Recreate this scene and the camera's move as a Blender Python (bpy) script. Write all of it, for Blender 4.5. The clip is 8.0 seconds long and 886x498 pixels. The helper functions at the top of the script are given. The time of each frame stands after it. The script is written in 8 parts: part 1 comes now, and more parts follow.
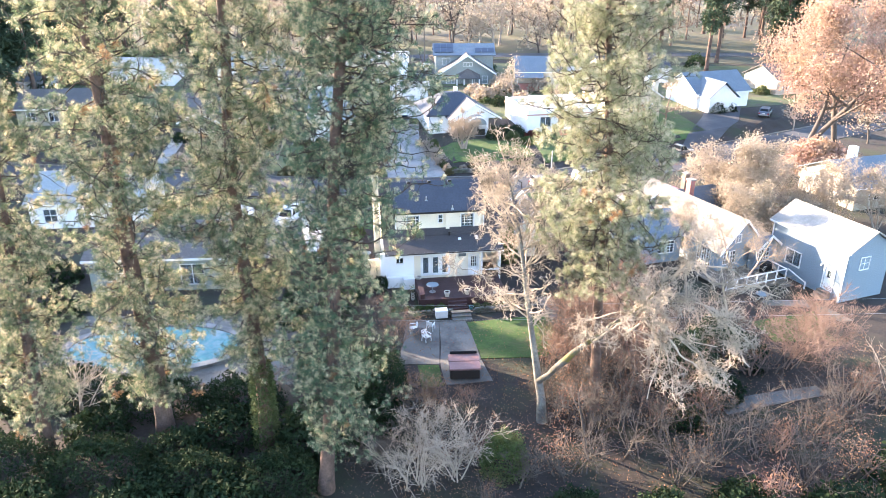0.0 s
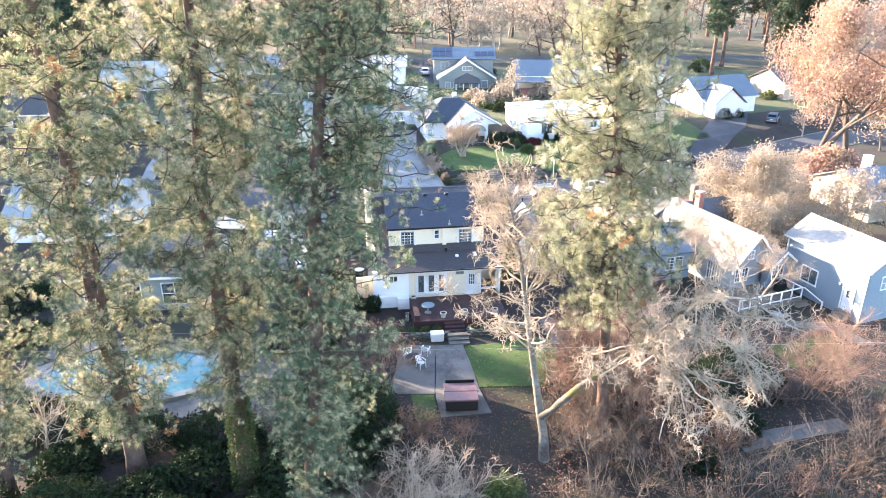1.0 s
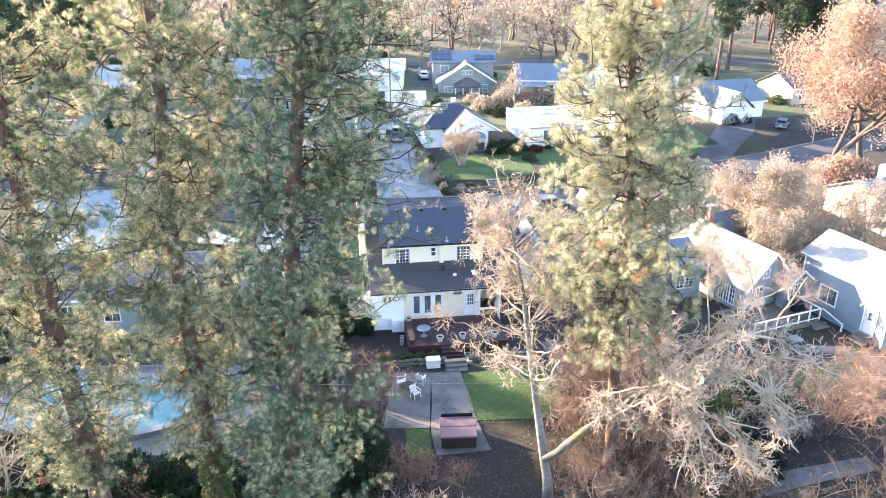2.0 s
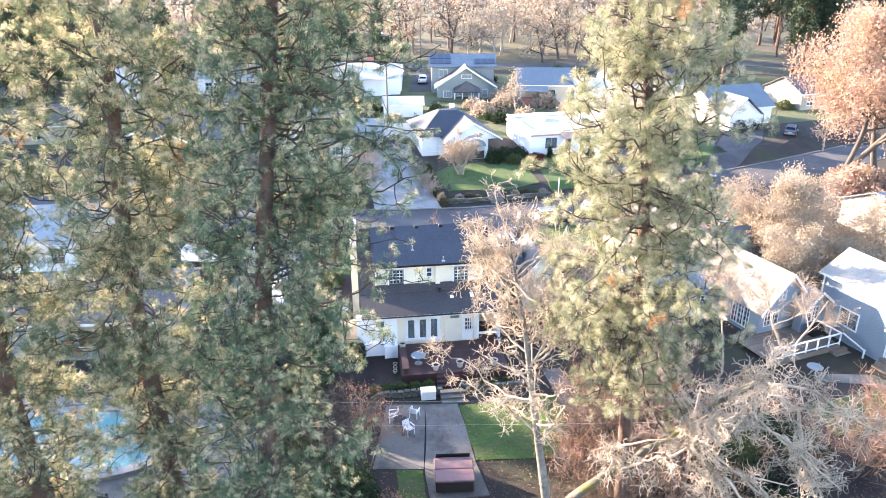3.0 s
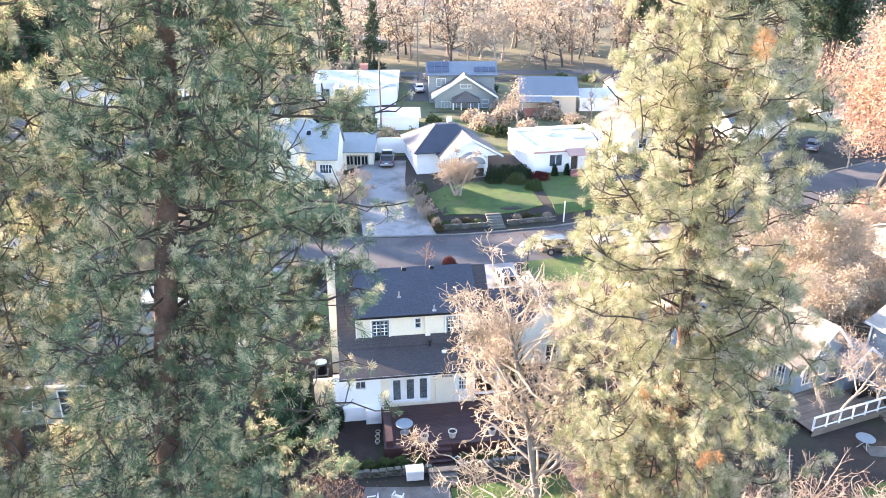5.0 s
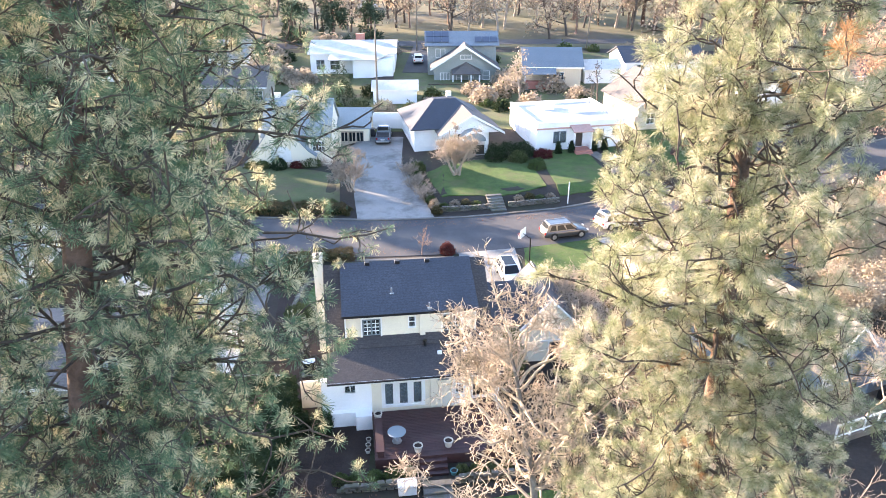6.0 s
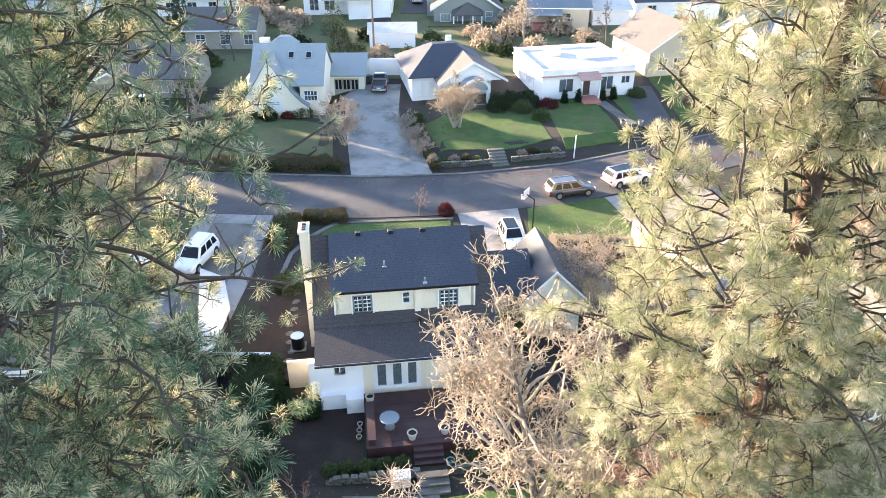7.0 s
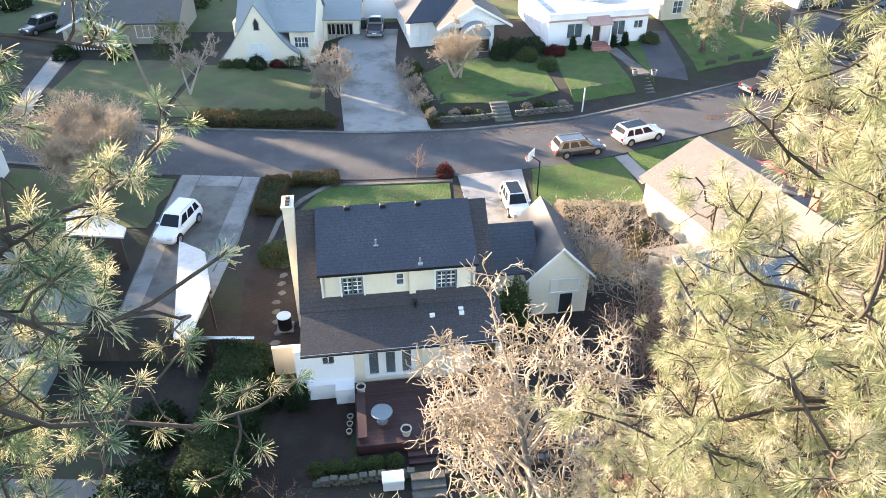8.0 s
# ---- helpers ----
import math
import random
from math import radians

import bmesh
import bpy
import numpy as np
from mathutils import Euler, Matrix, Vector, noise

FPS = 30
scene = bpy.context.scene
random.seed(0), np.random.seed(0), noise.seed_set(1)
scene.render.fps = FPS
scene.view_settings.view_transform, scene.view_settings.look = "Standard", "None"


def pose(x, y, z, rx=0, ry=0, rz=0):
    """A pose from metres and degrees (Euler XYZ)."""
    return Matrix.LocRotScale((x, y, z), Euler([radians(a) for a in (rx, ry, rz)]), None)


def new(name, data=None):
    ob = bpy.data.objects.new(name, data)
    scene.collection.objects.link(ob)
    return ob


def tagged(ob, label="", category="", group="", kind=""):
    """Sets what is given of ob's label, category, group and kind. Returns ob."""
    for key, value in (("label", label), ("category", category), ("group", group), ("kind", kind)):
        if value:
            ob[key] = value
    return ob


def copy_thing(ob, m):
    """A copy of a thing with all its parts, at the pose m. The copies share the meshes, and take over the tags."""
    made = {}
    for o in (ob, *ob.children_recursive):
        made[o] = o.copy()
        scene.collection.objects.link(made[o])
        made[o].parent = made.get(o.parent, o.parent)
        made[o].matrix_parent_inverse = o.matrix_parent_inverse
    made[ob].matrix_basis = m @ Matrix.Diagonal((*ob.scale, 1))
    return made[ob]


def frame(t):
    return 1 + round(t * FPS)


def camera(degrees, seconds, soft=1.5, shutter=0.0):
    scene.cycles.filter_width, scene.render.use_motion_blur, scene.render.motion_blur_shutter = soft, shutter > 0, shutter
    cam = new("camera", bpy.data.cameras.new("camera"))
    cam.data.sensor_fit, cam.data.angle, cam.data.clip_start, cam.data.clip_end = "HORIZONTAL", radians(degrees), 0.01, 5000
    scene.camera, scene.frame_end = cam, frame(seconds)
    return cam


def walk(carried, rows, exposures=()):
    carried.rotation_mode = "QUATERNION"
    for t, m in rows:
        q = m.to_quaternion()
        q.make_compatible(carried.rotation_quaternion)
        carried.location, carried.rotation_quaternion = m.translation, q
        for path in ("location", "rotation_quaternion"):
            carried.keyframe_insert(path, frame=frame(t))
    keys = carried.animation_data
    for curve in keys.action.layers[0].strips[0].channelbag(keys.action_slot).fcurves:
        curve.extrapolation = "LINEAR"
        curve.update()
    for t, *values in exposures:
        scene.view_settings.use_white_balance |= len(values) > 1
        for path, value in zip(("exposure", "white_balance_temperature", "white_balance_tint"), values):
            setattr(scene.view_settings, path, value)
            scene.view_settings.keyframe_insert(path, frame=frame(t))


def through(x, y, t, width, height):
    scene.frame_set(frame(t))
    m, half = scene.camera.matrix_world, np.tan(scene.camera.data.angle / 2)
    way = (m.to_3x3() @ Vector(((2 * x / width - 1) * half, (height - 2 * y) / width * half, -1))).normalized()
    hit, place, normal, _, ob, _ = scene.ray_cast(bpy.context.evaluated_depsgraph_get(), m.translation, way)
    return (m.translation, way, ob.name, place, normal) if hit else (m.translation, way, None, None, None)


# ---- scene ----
cam = camera(62.9, 8.0, soft=0.55)
METRES, EYE, TILT, LEAN, TURN = 32.0, 28.8, -23.0, 0.0, 0.0
ROWS = [
    (0.0, 0.0, 0.0, 0.0, 0.0, 0.0, 0.0),
    (0.5, 0.0062, 0.0557, 0.0214, 0.04, 0.06, 0.0),
    (1.0, 0.012, 0.1101, 0.0437, 0.06, 0.11, -0.0),
    (1.5, 0.0171, 0.165, 0.0664, 0.1, 0.14, 0.0),
    (3.0, 0.0319, 0.3306, 0.139, 0.17, 0.2, -0.05),
    (3.5, 0.037, 0.3863, 0.1638, 0.2, 0.23, -0.05),
    (4.0, 0.0427, 0.4427, 0.1889, 0.24, 0.26, -0.07),
    (4.5, 0.0484, 0.5007, 0.2137, 0.26, 0.28, -0.1),
    (5.0, 0.0541, 0.5589, 0.239, 0.31, 0.28, -0.13),
    (6.5, 0.0687, 0.7323, 0.3129, 0.49, -4.52, -0.2),
    (7.0, 0.073, 0.7918, 0.338, 0.58, -6.92, -0.21),
    (7.5, 0.0764, 0.8528, 0.3638, 0.63, -9.38, -0.23),
    (8.0, 0.0802, 0.9169, 0.3904, 0.76, -11.84, -0.24),
]
walk(cam, [(t, pose(0, 0, EYE, TILT, LEAN, TURN) @ pose(METRES * x, METRES * y, METRES * z, 90 + pitch, roll, yaw)) for t, x, y, z, yaw, pitch, roll in ROWS],
     exposures=[(0.0, 3.05, 6600, 18), (5.0, 3.05, 6750, 22), (6.5, 2.78, 6950, 18), (8.0, 2.66, 7200, 14)])

# ---- world and sun ----
SUN_ELEV, SUN_AZ = 14.0, 149.0          # degrees; azimuth counted from +x towards +y
world = bpy.data.worlds.new("sky")
scene.world = world
world.use_nodes = True
wn = world.node_tree.nodes
sky = wn.new("ShaderNodeTexSky")
sky.sky_type = "NISHITA"
sky.sun_disc = False
sky.sun_elevation = radians(SUN_ELEV)
sky.sun_rotation = radians(90 - SUN_AZ)
sky.dust_density = 0.6
sky.ozone_density = 2.0
world.node_tree.links.new(sky.outputs[0], wn["Background"].inputs[0])
wn["Background"].inputs[1].default_value = 0.15
sun_data = bpy.data.lights.new("sun", "SUN")
sun_data.energy, sun_data.angle, sun_data.color = 5.0, radians(0.6), (1.0, 0.82, 0.6)
sun = new("sun", sun_data)
to_sun = Vector((math.cos(radians(SUN_ELEV)) * math.cos(radians(SUN_AZ)), math.cos(radians(SUN_ELEV)) * math.sin(radians(SUN_AZ)), math.sin(radians(SUN_ELEV))))
sun.matrix_world = Matrix.Translation((-80, 40, 60)) @ to_sun.to_track_quat("Z", "Y").to_matrix().to_4x4()

# ---- materials ----
def nodes_of(name):
    m = bpy.data.materials.new(name)
    m.use_nodes = True
    t = m.node_tree
    return m, t, t.nodes, t.links, t.nodes["Principled BSDF"]


def noise_node(t, vec, scale, detail=4.0, rough=0.6):
    n = t.nodes.new("ShaderNodeTexNoise")
    n.inputs["Scale"].default_value, n.inputs["Detail"].default_value, n.inputs["Roughness"].default_value = scale, detail, rough
    t.links.new(vec, n.inputs["Vector"])
    return n


def mixed(t, fac, a, b, mode="MIX"):
    m = t.nodes.new("ShaderNodeMix")
    m.data_type, m.blend_type = "RGBA", mode
    for sock, v in ((m.inputs[0], fac), (m.inputs[6], a), (m.inputs[7], b)):
        if isinstance(v, (int, float)):
            sock.default_value = v
        elif isinstance(v, tuple):
            sock.default_value = (*v, 1.0) if len(v) == 3 else v
        else:
            t.links.new(v, sock)
    return m.outputs[2]


def ramp(t, fac, lo, hi):
    r = t.nodes.new("ShaderNodeMapRange")
    r.inputs[1].default_value, r.inputs[2].default_value = lo, hi
    t.links.new(fac, r.inputs[0])
    return r.outputs[0]


def surface(name, c1, c2, coarse=0.6, fine=12.0, rough=0.85, bump=0.3, stain=None, stain_scale=0.15, metal=0.0, depth=0.02, per_object=0.0):
    """A matt surface whose colour varies at two scales, with fine relief and, if given, broad stains."""
    m, t, n, l, p = nodes_of(name)
    geo = n.new("ShaderNodeNewGeometry")
    vec = geo.outputs["Position"]
    a, b = noise_node(t, vec, coarse, 5), noise_node(t, vec, fine, 3)
    col = mixed(t, ramp(t, a.outputs[0], 0.35, 0.65), c1, c2)
    grain = mixed(t, ramp(t, b.outputs[0], 0.3, 0.7), tuple(v * 0.8 for v in c1), tuple(min(1, v * 1.15) for v in c2))
    col = mixed(t, 0.4, col, grain)
    if stain:
        s = noise_node(t, vec, stain_scale, 6, 0.7)
        col = mixed(t, ramp(t, s.outputs[0], 0.48, 0.66), col, stain)
    if per_object:
        info = n.new("ShaderNodeObjectInfo")
        hsv = n.new("ShaderNodeHueSaturation")
        l.new(ramp_out(t, info.outputs["Random"], 1 - per_object, 1 + per_object), hsv.inputs["Value"])
        l.new(col, hsv.inputs["Color"])
        col = hsv.outputs[0]
    l.new(col, p.inputs["Base Color"])
    p.inputs["Roughness"].default_value, p.inputs["Metallic"].default_value = rough, metal
    if bump:
        k = n.new("ShaderNodeBump")
        k.inputs["Strength"].default_value, k.inputs["Distance"].default_value = bump, depth
        l.new(b.outputs[0], k.inputs["Height"])
        l.new(k.outputs[0], p.inputs["Normal"])
    return m


def ramp_out(t, fac, lo, hi):
    r = t.nodes.new("ShaderNodeMapRange")
    r.inputs[3].default_value, r.inputs[4].default_value = lo, hi
    t.links.new(fac, r.inputs[0])
    return r.outputs[0]


def courses(name, c1, c2, step=0.2, axis=2, rough=0.85, depth=0.02, dark=0.6, speck=9.0):
    """Lapped courses (shingles, boards): lines every step metres along an axis of the object, with speckle."""
    m, t, n, l, p = nodes_of(name)
    tex = n.new("ShaderNodeTexCoord")
    sep = n.new("ShaderNodeSeparateXYZ")
    l.new(tex.outputs["Object"], sep.inputs[0])
    div = n.new("ShaderNodeMath"); div.operation = "DIVIDE"; div.inputs[1].default_value = step
    l.new(sep.outputs[axis], div.inputs[0])
    fr = n.new("ShaderNodeMath"); fr.operation = "FRACT"
    l.new(div.outputs[0], fr.inputs[0])
    a, b = noise_node(t, tex.outputs["Object"], 0.5, 5), noise_node(t, tex.outputs["Object"], speck, 3)
    col = mixed(t, ramp(t, a.outputs[0], 0.3, 0.7), c1, c2)
    col = mixed(t, ramp(t, b.outputs[0], 0.35, 0.7), tuple(v * 0.7 for v in c1), col)
    edge = ramp(t, fr.outputs[0], 0.0, 0.16)
    col = mixed(t, edge, tuple(v * dark for v in c1), col)
    l.new(col, p.inputs["Base Color"])
    p.inputs["Roughness"].default_value = rough
    k = n.new("ShaderNodeBump")
    k.inputs["Strength"].default_value, k.inputs["Distance"].default_value = 0.6, depth
    l.new(fr.outputs[0], k.inputs["Height"])
    l.new(k.outputs[0], p.inputs["Normal"])
    return m


def foliage(name, c1, c2, c3, through=0.35, rough=0.6, patch=0.35, edge=(0.42, 0.68)):
    """Leaves or needles: colour varies from leaf to leaf and in patches; light comes through them."""
    m, t, n, l, p = nodes_of(name)
    geo = n.new("ShaderNodeNewGeometry")
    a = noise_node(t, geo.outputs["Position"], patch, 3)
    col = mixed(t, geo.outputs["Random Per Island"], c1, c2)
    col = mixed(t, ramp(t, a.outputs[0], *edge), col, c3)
    l.new(col, p.inputs["Base Color"])
    p.inputs["Roughness"].default_value = rough
    p.inputs["Specular IOR Level"].default_value = 0.12
    tr = n.new("ShaderNodeBsdfTranslucent")
    l.new(col, tr.inputs[0])
    mix = n.new("ShaderNodeMixShader")
    mix.inputs[0].default_value = through
    l.new(p.outputs[0], mix.inputs[1]); l.new(tr.outputs[0], mix.inputs[2])
    l.new(mix.outputs[0], n["Material Output"].inputs[0])
    return m


def plain(name, c, rough=0.5, metal=0.0, coat=0.0, wear=0.12, specular=0.5):
    """Paint, plastic or metal with slight unevenness."""
    m, t, n, l, p = nodes_of(name)
    tex = n.new("ShaderNodeTexCoord")
    a = noise_node(t, tex.outputs["Object"], 3.0, 5)
    col = mixed(t, ramp(t, a.outputs[0], 0.3, 0.75), tuple(v * (1 - wear) for v in c), c)
    l.new(col, p.inputs["Base Color"])
    l.new(ramp_out(t, a.outputs[0], rough * 0.85, min(1, rough * 1.15)), p.inputs["Roughness"])
    p.inputs["Metallic"].default_value = metal
    p.inputs["Coat Weight"].default_value = coat
    p.inputs["Specular IOR Level"].default_value = specular
    return m


def glass(name, tint, rough=0.04):
    m, t, n, l, p = nodes_of(name)
    p.inputs["Base Color"].default_value = (*tint, 1)
    p.inputs["Roughness"].default_value = rough
    p.inputs["Transmission Weight"].default_value = 0.75
    p.inputs["IOR"].default_value = 1.45
    return m


